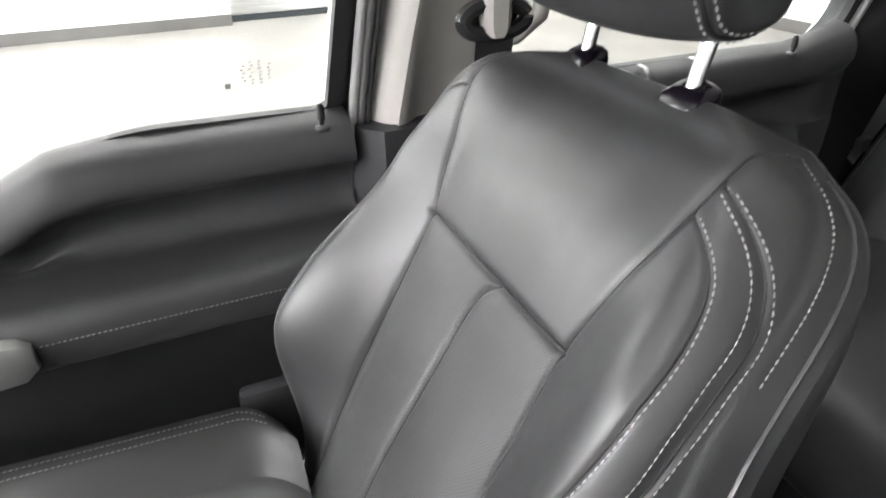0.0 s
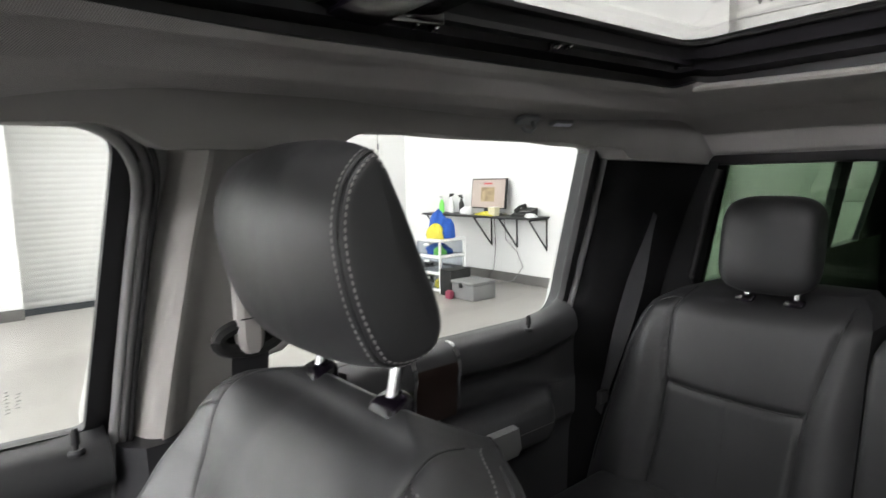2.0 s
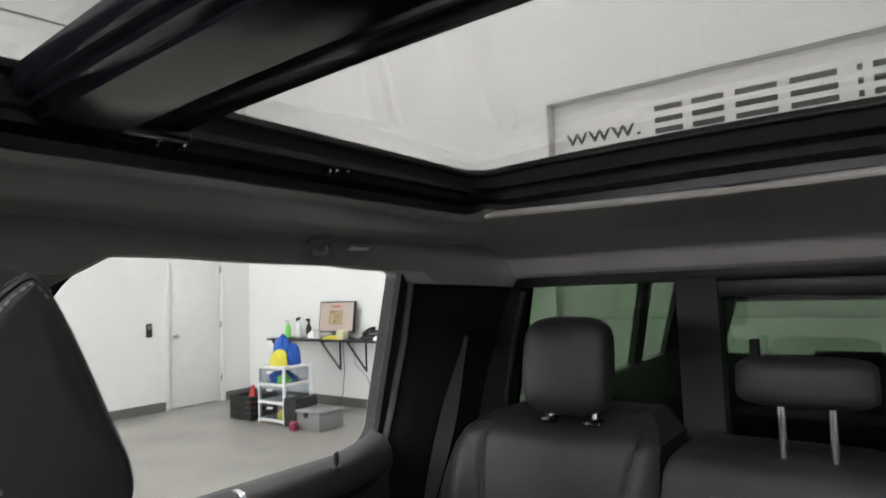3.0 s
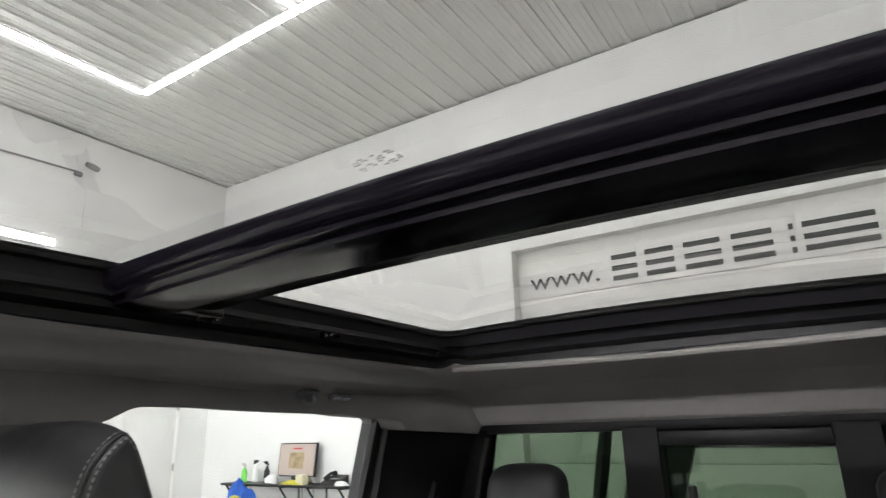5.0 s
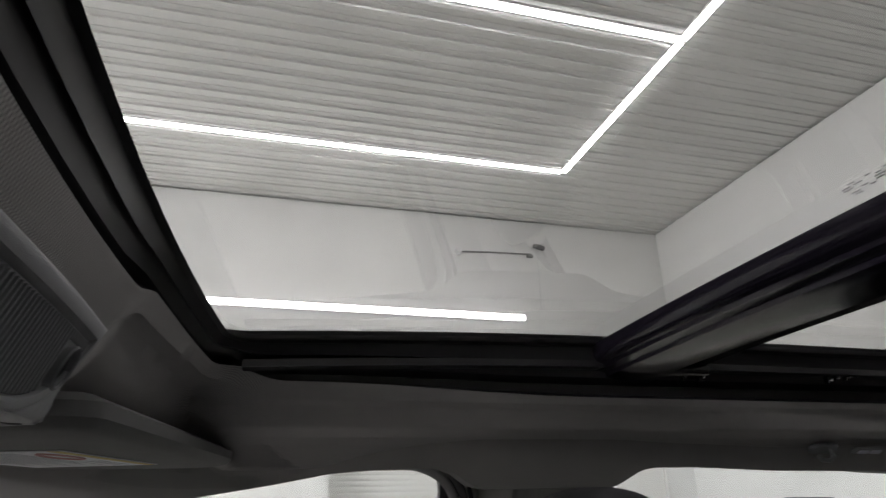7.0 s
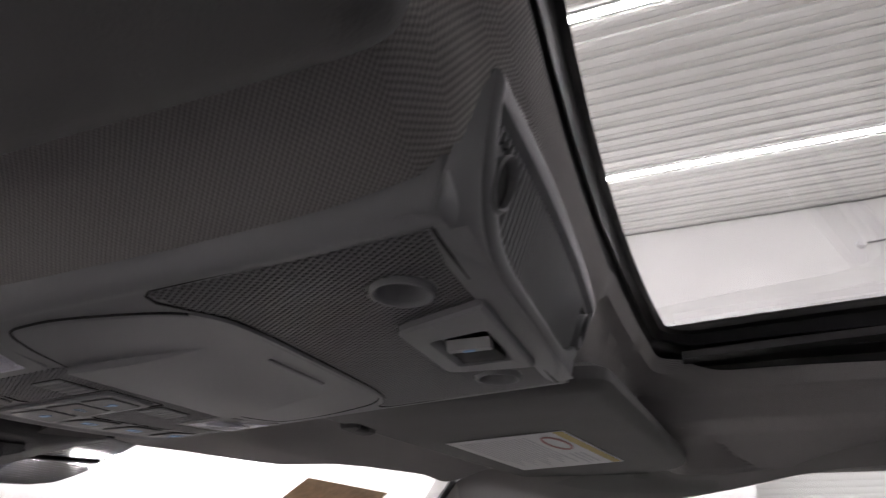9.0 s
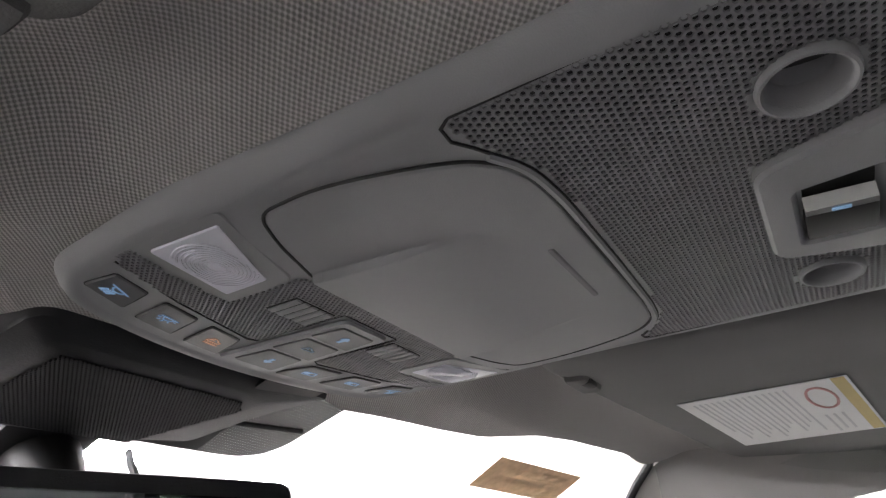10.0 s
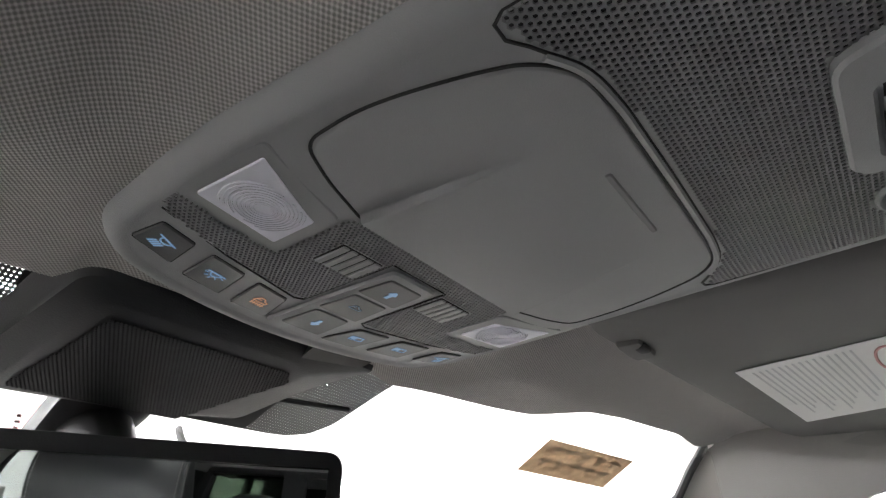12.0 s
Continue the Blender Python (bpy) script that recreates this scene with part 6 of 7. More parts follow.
def visor(mir):
    m = mirrored if mir else (lambda b: b)
    v = empty("sun_visor", "folded dark grey sun visor with a white warning label" if not mir else "folded dark grey sun visor on the driver's side", "sun visor", "sun visors")
    ix = 0.036 if mir else -0.015
    out = rounded([(0.150 + ix, 1.738), (0.635, 1.688), (0.70, 1.74), (0.715, 1.925), (0.66, 1.945), (0.185 + ix, 1.985), (0.150 + ix, 1.965)], [0.02, 0.05, 0.05, 0.04, 0.03, 0.015, 0.01], 6)
    rows = []
    for d, z in ((0.012, 1.621), (0.0, 1.615), (0.0, 1.606), (0.004, 1.601), (0.012, 1.5985), (0.06, 1.5975)):
        g = grow(out, -d) if d < 0.02 else [(0.43 + (x - 0.43) * 0.8, 1.84 + (y - 1.84) * 0.6) for x, y in out]
        rows.append([(x, y, z + 0.006 * (x - 0.15)) for x, y in g])
    part("pad", m(loft(rows)), VISOR, v)
    cl = part("clip", m(box(0.196, 0.236, 1.957, 1.976, 1.594, 1.606, 0.0045)), VISOR, v)
    part("clip_hole", m(box(0.203, 0.220, 1.9555, 1.966, 1.5935, 1.599, 0.003)), RUBBER, cl)
    return v


vis = visor(False)
visor(True)


def label_at(a, b, lift=0.0):
    """A point of the label: a along its long side, b across it."""
    A, B, C, D = Vector((0.321, 1.921)), Vector((0.281, 1.794)), Vector((0.517, 1.764)), Vector((0.576, 1.902))
    p = A * (1 - a) * (1 - b) + B * (1 - a) * b + C * a * b + D * a * (1 - b)
    return Vector((p.x, p.y, 1.5968 - lift + 0.006 * (p.x - 0.15)))


lab = part("warning_label", loft([[label_at(a, b, l) for a, b in ((0, 0), (1, 0), (1, 1), (0, 1))] for l in (0, 0.0006)]), LABEL, vis, "white paper warning label")


def label_bar(a0, a1, b0, b1, mat):
    part("print_bar", loft([[label_at(a, b, l) for a, b in ((a0, b0), (a1, b0), (a1, b1), (a0, b1))] for l in (0.0006, 0.0009)]), mat, lab)


label_bar(0.0, 0.98, 0.915, 0.985, PRINT_YELLOW)
for k in range(15):
    label_bar(0.05, 0.62 + 0.3 * ((k * 37) % 10) / 10, 0.08 + k * 0.040, 0.092 + k * 0.040, PRINT)
label_bar(0.55, 0.93, 0.72, 0.735, PRINT)
label_bar(0.55, 0.88, 0.77, 0.785, PRINT)
label_bar(0.55, 0.90, 0.82, 0.835, PRINT)
ring = [label_at(0.25 + 0.17 * math.cos(a), 0.80 + 0.075 * math.sin(a), 0.0008) for a in np.linspace(0, 2 * math.pi, 30)]
part("print_ring", tube(ring, 0.0012, 5), PRINT_RED, lab)

# ---- mirror, sensor cover and frit at the windscreen ----
mir_ob = empty("rear_view_mirror", "black frameless rear-view mirror hanging from the windscreen", "mirror")
MC = Vector((-0.042, 2.174, 1.4805))
MR = Matrix.Rotation(radians(-25), 3, "Z") @ Matrix.Rotation(radians(-0.8), 3, "Y") @ Matrix.Rotation(radians(3), 3, "X")
sil = rounded([(-0.128, -0.036), (0.128, -0.036), (0.128, 0.036), (-0.128, 0.036)], [0.02, 0.02, 0.012, 0.012], 8)
part("housing", loft([[MC + MR @ Vector((x * s, o, z * s)) for x, z in sil] for s, o in ((0.985, -0.004), (1.0, 0.0), (1.0, 0.010), (0.93, 0.024), (0.6, 0.036))]), COVER, mir_ob)
part("mirror_glass", loft([[MC + MR @ Vector((x, o, z)) for x, z in grow(sil, d)] for d, o in ((-0.0105, -0.003), (-0.0112, -0.0046))]), MIRROR, mir_ob, "silvered mirror glass")
part("stem", tube([MC + Vector((0.012, 0.02, 0.010)), MC + Vector((0.018, 0.05, 0.032)), MC + Vector((0.022, 0.085, 0.052))], [0.020, 0.017, 0.024], 14), RUBBER, mir_ob)
part("ball_joint", loft([[MC + Vector((0.020 + x * s, 0.085 + y * s + 0.012 * k, 0.050 + 0.011 * k - 0.55 * y * s)) for x, y in rounded([(-0.034, -0.03), (0.03, -0.03), (0.024, 0.03), (-0.03, 0.03)], 0.012, 4)] for k, s in ((0, 0.7), (0.3, 0.95), (1, 1.0))]), COVER, mir_ob)
part("cable", tube([(0.032, 2.246, 1.541), (0.028, 2.235, 1.533), (0.022, 2.215, 1.522), (0.014, 2.195, 1.508)], 0.0028, 6), RUBBER, mir_ob)

cover = empty("sensor_cover", "black camera cover with a fine net at the windscreen top", "sensor cover")


def cov(x, y, up=0.0):
    return Vector((x, y, 1.567 - 0.247 * (y - 2.142) + up))


CORNER = [0.014, 0.010, 0.004, 0.02, 0.008, 0.006, 0.012]
shell = rounded([(-0.108, 2.118), (0.043, 2.116), (0.098, 2.119), (0.078, 2.160), (0.066, 2.2275), (0.020, 2.2335), (-0.114, 2.242)], CORNER, 6)
flat = rounded([(-0.092, 2.130), (0.036, 2.131), (0.0500, 2.141), (0.0490, 2.157), (0.0280, 2.214), (0.0200, 2.2308), (-0.098, 2.2385)], CORNER, 6)
mid = [((p[0] * 0.45 + q[0] * 0.55), (p[1] * 0.45 + q[1] * 0.55)) for p, q in zip(shell, flat)]
near = [((p[0] * 0.12 + q[0] * 0.88), (p[1] * 0.12 + q[1] * 0.88)) for p, q in zip(shell, flat)]
part("shell", loft([[cov(x * 1.04 - 0.004, 2.185 + (y - 2.185) * 1.10, 0.024 - 0.02 * (y - 2.13) / 0.11) for x, y in shell], [cov(x, y, 0.0085) for x, y in shell], [cov(x, y, 0.0055) for x, y in grow(shell, -0.001)], [cov(x, y, 0.0022) for x, y in mid], [cov(x, y, 0.0005) for x, y in near], [cov(x, y, 0.0) for x, y in flat]]), COVER, cover)
part("side_wing", loft([[cov(x, y, u) for x, y in rounded([(0.030, 2.106), (0.080, 2.104), (0.079, 2.116), (0.034, 2.126)], 0.003, 3)] for u in (0.016, 0.002)]), RUBBER, cover)


def in_cover(x, y):
    f = (y - 2.142) / 0.089
    return 0.0 < f < 1.0 and -0.082 - 0.009 * f < x < min(0.041 + 0.07 * f, 0.0525 - 0.034 * f)


net_part("net", holed_sheet(in_cover, -0.095, 0.050, 2.1425, 2.2305, 0.0024, 0.0010, lambda x, y, up: cov(x, y, up - 0.0012)), NET_BLACK, cover, "fine black net")


def frit_material(name, hole):
    m = bpy.data.materials.new(name)
    m.use_nodes = True
    nt = m.node_tree
    b = nt.nodes["Principled BSDF"]
    b.inputs["Base Color"].default_value = (0.06, 0.06, 0.06, 1)
    b.inputs["Roughness"].default_value = 0.5
    tr = nt.nodes.new("ShaderNodeBsdfTransparent")
    co = nt.nodes.new("ShaderNodeTexCoord")
    sp = nt.nodes.new("ShaderNodeSeparateXYZ")
    nt.links.new(co.outputs["Object"], sp.inputs[0])
    sines = []
    for ax in (0, 1):
        mu = nt.nodes.new("ShaderNodeMath")
        mu.operation = "MULTIPLY"
        mu.inputs[1].default_value = 2 * math.pi / 0.0026
        nt.links.new(sp.outputs[ax], mu.inputs[0])
        si = nt.nodes.new("ShaderNodeMath")
        si.operation = "SINE"
        nt.links.new(mu.outputs[0], si.inputs[0])
        sines.append(si)
    ad = nt.nodes.new("ShaderNodeMath")
    ad.operation = "ADD"
    nt.links.new(sines[0].outputs[0], ad.inputs[0])
    nt.links.new(sines[1].outputs[0], ad.inputs[1])
    gt = nt.nodes.new("ShaderNodeMath")
    gt.operation = "GREATER_THAN"
    gt.inputs[1].default_value = hole
    nt.links.new(ad.outputs[0], gt.inputs[0])
    mix = nt.nodes.new("ShaderNodeMixShader")
    nt.links.new(gt.outputs[0], mix.inputs[0])
    nt.links.new(b.outputs[0], mix.inputs[1])
    nt.links.new(tr.outputs[0], mix.inputs[2])
    nt.links.new(mix.outputs[0], nt.nodes["Material Output"].inputs[0])
    return m


FRIT_FINE = frit_material("dotted_black_frit", 1.76)
FRIT_COARSE = frit_material("open_dotted_frit", 1.2)


def frit_sheet(name, xa, xb, mat, label):
    """Printed band at the top of the windscreen between two slanting side lines (x at the top, x at the bottom)."""
    rows = []
    for g in np.linspace(0, 1, 16):
        row = []
        for k in range(41):
            h = k / 40
            x = (xa[0] * (1 - h) + xb[0] * h) * (1 - g) + (xa[1] * (1 - h) + xb[1] * h) * g
            dep = eased(abs(x), [0, 0.10, 0.119, 0.137, 0.150, 0.158, 0.166, 0.18], [0.087, 0.087, 0.0855, 0.078, 0.060, 0.026, -0.004, -0.03], 0.004)
            row.append(screen(x / 0.7, -0.045 + (dep + 0.045) * g) + Vector((0, -0.001, -0.004)))
        rows.append(row)
    bm = bmesh.new()
    add_loft(bm, rows, cap=False, closed=False)
    structure(name, bm, mat, label, "frit", smooth=True)


frit_sheet("windscreen_frit", (0.096, 0.080), (0.176, 0.176), FRIT_FINE, "finely dotted grey band printed on the windscreen")
frit_sheet("windscreen_frit", (-0.1235, -0.1080), (0.096, 0.080), RUBBER, "solid black print behind the sensor cover")
frit_sheet("windscreen_frit", (-0.30, -0.30), (-0.1235, -0.1080), FRIT_COARSE, "open dotted band printed on the windscreen")
band = [screen(x / 0.7, 0.046 - 0.10 * (x - 0.06)) + Vector((0, -0.001, -0.0052)) for x in np.linspace(0.075, 0.148, 16)]
structure("windscreen_band", tube(band, 0.0022, 6), RUBBER, "thin black line across the dotted band", "frit", smooth=True)
bm = bmesh.new()
rows = [[screen(u, f) + Vector((0, 0, -0.003)) for u in np.linspace(-1, 1, 41)] for f in (-0.085, -0.070)]
add_loft(bm, rows, cap=False, closed=False)
structure("windscreen_edge", bm, GLOSS, "black edge band along the windscreen", "edge band", smooth=True)

sticker = empty("windscreen_sticker", "tan paper sticker with brown print on the windscreen", "sticker")


def stick(a, b, lift=0.0):
    x = 0.411 + 0.163 * a + 0.002 * b
    y = 2.139 - 0.032 * a + 0.048 * b
    u = x / 0.70
    f = (y - (2.17 - 0.13 * u * u)) / 0.80
    p = screen(u, f)
    return p + Vector((0, -0.001, -0.004 - lift))


st = part("paper", loft([[stick(a, b, l) for a, b in ((0, 0), (1, 0), (1, 1), (0, 1))] for l in (0, 0.0004)]), TAN, sticker)
for k in range(2):
    for j in range(5):
        a0 = 0.08 + j * 0.175
        part("print_bar", loft([[stick(a, b, l) for a, b in ((a0, 0.16 + 0.38 * k), (a0 + 0.12, 0.16 + 0.38 * k), (a0 + 0.12, 0.24 + 0.38 * k), (a0, 0.24 + 0.38 * k))] for l in (0.0004, 0.0007)]), BROWN, st)
        part("print_bar", loft([[stick(a, b, l) for a, b in ((a0 + 0.04, 0.24 + 0.38 * k), (a0 + 0.07, 0.24 + 0.38 * k), (a0 + 0.07, 0.40 + 0.38 * k), (a0 + 0.04, 0.40 + 0.38 * k))] for l in (0.0004, 0.0007)]), BROWN, st)

# coat hook and reading lamp on the roof rail
for s in (1, -1):
    hk = empty("coat_hook", "dark grey coat hook on the headliner", "coat hook", "coat hooks")
    P = Vector((0.600, 0.765, 1.606))

    def hp(du, dv, dw):
        return Vector((s * (P.x + dv * 0.75 - dw * 0.6), P.y + du, P.z - dv * 0.35 - dw * 0.8 + 0.018))
    part("plate", prism(rounded([(-0.022, -0.016), (0.018, -0.016), (0.026, 0.0), (0.018, 0.016), (-0.022, 0.016), (-0.03, 0)], 0.006, 4), hp, 0.008, 0.002), CONSOLE, hk)
    part("hook", tube([hp(-0.012, 0.0, 0.008), hp(-0.012, 0.002, 0.020), hp(-0.004, 0.008, 0.026), hp(0.006, 0.012, 0.022), hp(0.010, 0.010, 0.014)], 0.004, 8), CONSOLE, hk)
    rl = empty("reading_lamp", "small clear lamp beside the coat hook", "lamp", "reading lamps")
    part("bezel", prism(rounded([(-0.117, -0.009), (-0.066, -0.009), (-0.062, 0.009), (-0.120, 0.009)], 0.003, 4), lambda u, v, w: hp(u, v, w + 0.006), 0.006, 0.001), CONSOLE, rl)
    for k in (0, 1):
        part("lens", prism(rounded([(-0.114 + k * 0.025, -0.006), (-0.093 + k * 0.025, -0.006), (-0.093 + k * 0.025, 0.006), (-0.114 + k * 0.025, 0.006)], 0.002, 3), lambda u, v, w: hp(u, v, w + 0.012), 0.0015, 0.0003), LENS, rl)

# etched mark in the corner of the passenger window
et = empty("window_etching", "faint grey etched maker's mark on the side window", "etching")
ETCH = material("etched_grey", (0.35, 0.35, 0.35), 0.9)
rng = random.Random(4)
for row in range(7):
    for k in range(4):
        if (row in (0, 6)) and k in (0, 3):
            continue
        y, z = 1.505 + k * 0.011 + rng.uniform(-0.001, 0.001) - (row % 2) * 0.002, 1.268 - row * 0.005
        w = rng.uniform(0.003, 0.0048)
        part("print_bar", loft([[(side_x(zz) + 0.016 - d, yy, zz) for yy, zz in ((y, z), (y + w, z), (y + w, z + 0.0011), (y, z + 0.0011))] for d in (0, 0.0003)]), ETCH, et)
part("print_bar", loft([[(side_x(zz) + 0.016 - d, yy, zz) for yy, zz in ((1.557, 1.235), (1.564, 1.235), (1.564, 1.242), (1.557, 1.242))] for d in (0, 0.0003)]), ETCH, et)

# faint printed mark at the rear edge of the front roof glass
gm = empty("glass_mark", "faint grey printed mark on the roof glass", "etching")
MARK = material("grey_glass_print", (0.30, 0.30, 0.30), 0.9)
rng = random.Random(8)
for row in range(6):
    for k in range(5):
        x, y = -0.024 + k * 0.009 + rng.uniform(-0.003, 0.003), 1.283 + row * 0.0035
        w = rng.uniform(0.003, 0.007)
        if (row + k) % 3 == 0:
            continue
        part("print_bar", loft([[(xx, yy, 1.7405 + crown(xx, yy) - d) for xx, yy in ((x, y), (x + w, y), (x + w, y + 0.0014), (x, y + 0.0014))] for d in (0, 0.0003)]), MARK, gm)

# ---- bed cap behind the cab ----
cap = empty("bed_cap", "dark bed cap behind the cab with tinted windows", "bed cap")
CAP_END = -2.15
part("roof", box(-0.84, 0.84, CAP_END, 0.03, 1.585, 1.62, 0.012), TRIM_BLACK, cap)
for s in (1, -1):
    part("lower_side", box(*sorted((s * 0.79, s * 0.84)), CAP_END, 0.03, 0.55, 1.175, 0.01), PAINT, cap)
    part("upper_side", box(*sorted((s * 0.79, s * 0.83)), CAP_END, -2.10, 1.175, 1.585), TRIM_BLACK, cap)
    part("upper_side", box(*sorted((s * 0.79, s * 0.83)), -0.12, 0.03, 1.175, 1.585), TRIM_BLACK, cap)
    part("upper_rail", box(*sorted((s * 0.79, s * 0.83)), -2.10, -0.12, 1.540, 1.585), TRIM_BLACK, cap)
    part("window_bar", loft([[(s * x, y, z) for y, z in ((-1.36, 1.175), (-1.25, 1.175), (-1.46, 1.540), (-1.59, 1.540))] for x in (0.785, 0.815)]), TRIM_BLACK, cap)
    part("rear_corner", loft([[(s * x, y, z) for y, z in ((-2.10, 1.175), (-1.72, 1.175), (-2.08, 1.540), (-2.10, 1.540))] for x in (0.787, 0.813)]), TRIM_BLACK, cap)
part("back_lower", box(-0.79, 0.79, CAP_END, -2.09, 0.55, 1.145), TRIM_BLACK, cap)
part("back_upper", box(-0.79, 0.79, CAP_END, -2.09, 1.42, 1.585), TRIM_BLACK, cap)
part("tailgate_latch", box(-0.40, 0.16, -2.09, -2.06, 1.145, 1.175, 0.006), TRIM_BLACK, cap)
for s in (1, -1):
    part("back_side", loft([[(s * x, y, z) for x, z in ((0.60, 1.145), (0.79, 1.145), (0.79, 1.42), (0.51, 1.42))] for y in (CAP_END + 0.005, -2.095)]), TRIM_BLACK, cap)
part("bed_floor", box(-0.79, 0.79, -2.13, 0.03, 0.55, 0.62), TRIM_BLACK, cap)
# ---- things in the hall ----
shelf = empty("wall_shelf", "black steel wall shelf on triangular brackets", "shelf")
part("board", box(5.37, 7.60, -4.539, -4.16, 0.885, 0.915, 0.004), STEEL, shelf)
for x in (5.42, 5.95, 6.45, 7.5):
    bm = tube([(x, -4.53, 0.88), (x, -4.18, 0.88)], 0.012, 6)
    add_tube(bm, [(x, -4.53, 0.88), (x, -4.53, 0.46)], 0.012, 6)
    add_tube(bm, [(x, -4.53, 0.47), (x, -4.19, 0.875)], 0.012, 6)
    part("bracket", bm, STEEL, shelf)

mon = empty("monitor", "flat computer monitor showing a pale page", "monitor")
part("case", loft([[(x, -4.36 - (z - 0.98) * 0.12 - d, z) for x, z in ((6.02, 1.00), (6.70, 1.00), (6.70, 1.42), (6.02, 1.42))] for d in (0, 0.035)]), BLACK, mon)
sc = part("screen", loft([[(x, -4.3585 - (z - 0.98) * 0.12 + d, z) for x, z in ((6.035, 1.015), (6.685, 1.015), (6.685, 1.405), (6.035, 1.405))] for d in (0, 0.002)]), SCREEN, mon, "lit pale pink screen")
part("picture", loft([[(x, -4.356 - (z - 0.98) * 0.12 + d, z) for x, z in ((6.23, 1.10), (6.50, 1.10), (6.50, 1.30), (6.23, 1.30))] for d in (0, 0.002)]), SCREEN_DARK, sc)
part("title_bar", loft([[(x, -4.356 - (z - 0.98) * 0.12 + d, z) for x, z in ((6.28, 1.34), (6.45, 1.34), (6.45, 1.36), (6.28, 1.36))] for d in (0, 0.002)]), RED, sc)
part("stand", box(6.28, 6.43, -4.46, -4.36, 0.916, 1.02, 0.008), BLACK, mon)
part("foot", box(6.20, 6.51, -4.50, -4.28, 0.916, 0.93, 0.006), BLACK, mon)

ph = empty("desk_phone", "black desk telephone with handset", "telephone")
part("base", loft([[(5.50, -4.45, 0.916), (5.76, -4.45, 0.916), (5.76, -4.22, 0.916), (5.50, -4.22, 0.916)], [(5.50, -4.45, 1.03), (5.76, -4.45, 1.03), (5.76, -4.22, 0.95), (5.50, -4.22, 0.95)]]), BLACK, ph)
part("handset", tube([(5.70, -4.43, 1.05), (5.71, -4.34, 1.045), (5.71, -4.25, 0.99)], [0.03, 0.02, 0.03], 10), BLACK, ph)
part("keys", box(5.53, 5.64, -4.33, -4.26, 0.985, 0.995), GREY_PLASTIC, ph)


def spray(x, y, body, head, tall, lab, rot=1):
    t = empty("spray_bottle", lab, "bottle", "spray bottles")
    part("bottle", tube([(x, y, 0.916), (x, y, 0.93), (x, y, 0.93 + tall * 0.5), (x, y, 0.93 + tall * 0.72), (x, y, 0.93 + tall * 0.78)], [0.036, 0.04, 0.04, 0.016, 0.015], 14), body, t)
    part("trigger_head", loft([[(x + dx * rot, y + dy, 0.93 + tall * 0.78 + dz) for dy in (-0.014, 0.014) for dx, dz in (((-0.03, 0.0), (0.05, 0.03), (0.05, 0.05), (-0.03, 0.05)) if dy < 0 else ((-0.03, 0.05), (0.05, 0.05), (0.05, 0.03), (-0.03, 0.0)))]][0:1] + [[(x + dx * rot, y + dy, 0.93 + tall * 0.78 + dz) for dy in (-0.013, 0.013) for dx, dz in (((-0.02, 0.03), (0.045, 0.035), (0.045, 0.055), (-0.02, 0.055)) if dy < 0 else ((-0.02, 0.055), (0.045, 0.055), (0.045, 0.035), (-0.02, 0.03)))]]), head, t)
    return t


spray(7.33, -4.34, GREEN, WHITE_PLASTIC, 0.24, "green spray bottle with a white trigger head")
spray(7.18, -4.40, WHITE_PLASTIC, BLACK, 0.28, "white spray bottle with a black trigger head", -1)
spray(6.92, -4.38, BLACK, BLACK, 0.26, "small black spray bottle on the shelf")
cup = empty("paper_cup", "white paper cup on the shelf", "cup")
part("cup_wall", loft([[(6.62 + r * math.cos(a), -4.26 + r * math.sin(a), z) for a in (2 * math.pi * k / 20 for k in range(20))] for z, r in ((0.916, 0.035), (1.03, 0.045), (1.03, 0.042), (0.925, 0.032))]), WHITE_PLASTIC, cup)


def heap(name, c, size, mat, lab, cat, seed):
    """A crumpled cloth heap."""
    t = empty(name, lab, cat)
    rings = []
    rg = random.Random(seed)
    ph = [rg.uniform(0, 6) for _ in range(6)]
    for k in range(12):
        f = k / 11
        row = []
        for i in range(24):
            a = 2 * math.pi * i / 24
            r = math.cos(f * math.pi / 2) ** 0.42 * (1 + 0.18 * math.sin(3 * a + ph[0] + 3 * f) + 0.10 * math.sin(7 * a + ph[1] - 5 * f)) + 0.02
            row.append((c[0] + size[0] * r * math.cos(a), c[1] + size[1] * r * math.sin(a), c[2] + size[2] * f * (1 + 0.12 * math.sin(2 * a + ph[2]))))
        rings.append(row)
    part("cloth", loft(rings), mat, t)
    return t


heap("yellow_cloth", (6.25, -4.25, 0.916), (0.20, 0.07, 0.05), YELLOW, "crumpled yellow microfibre cloth on the shelf", "cloth", 3)
heap("pale_cloth", (6.80, -4.36, 0.916), (0.10, 0.07, 0.10), LABEL, "crumpled pale cloth on the shelf", "cloth", 5)
heap("white_cloth", (5.46, -4.26, 0.916), (0.09, 0.06, 0.05), WHITE_PLASTIC, "small white cloth on the shelf", "cloth", 9)
bx = empty("tissue_box", "small pale yellow carton on the shelf", "carton")
part("carton", box(6.05, 6.18, -4.30, -4.20, 0.916, 1.03, 0.006), material("pale_yellow_card", (0.66, 0.62, 0.42), 0.7), bx)
part("flap", box(6.07, 6.16, -4.29, -4.21, 1.0305, 1.036), LABEL, bx)

for o in bpy.data.objects:
    if o.parent is None and o.name.split(".")[0] in ("wall_shelf", "monitor", "desk_phone", "spray_bottle", "paper_cup", "yellow_cloth", "pale_cloth", "white_cloth", "tissue_box"):
        o.location += Vector((-0.36, 0, 0.035))

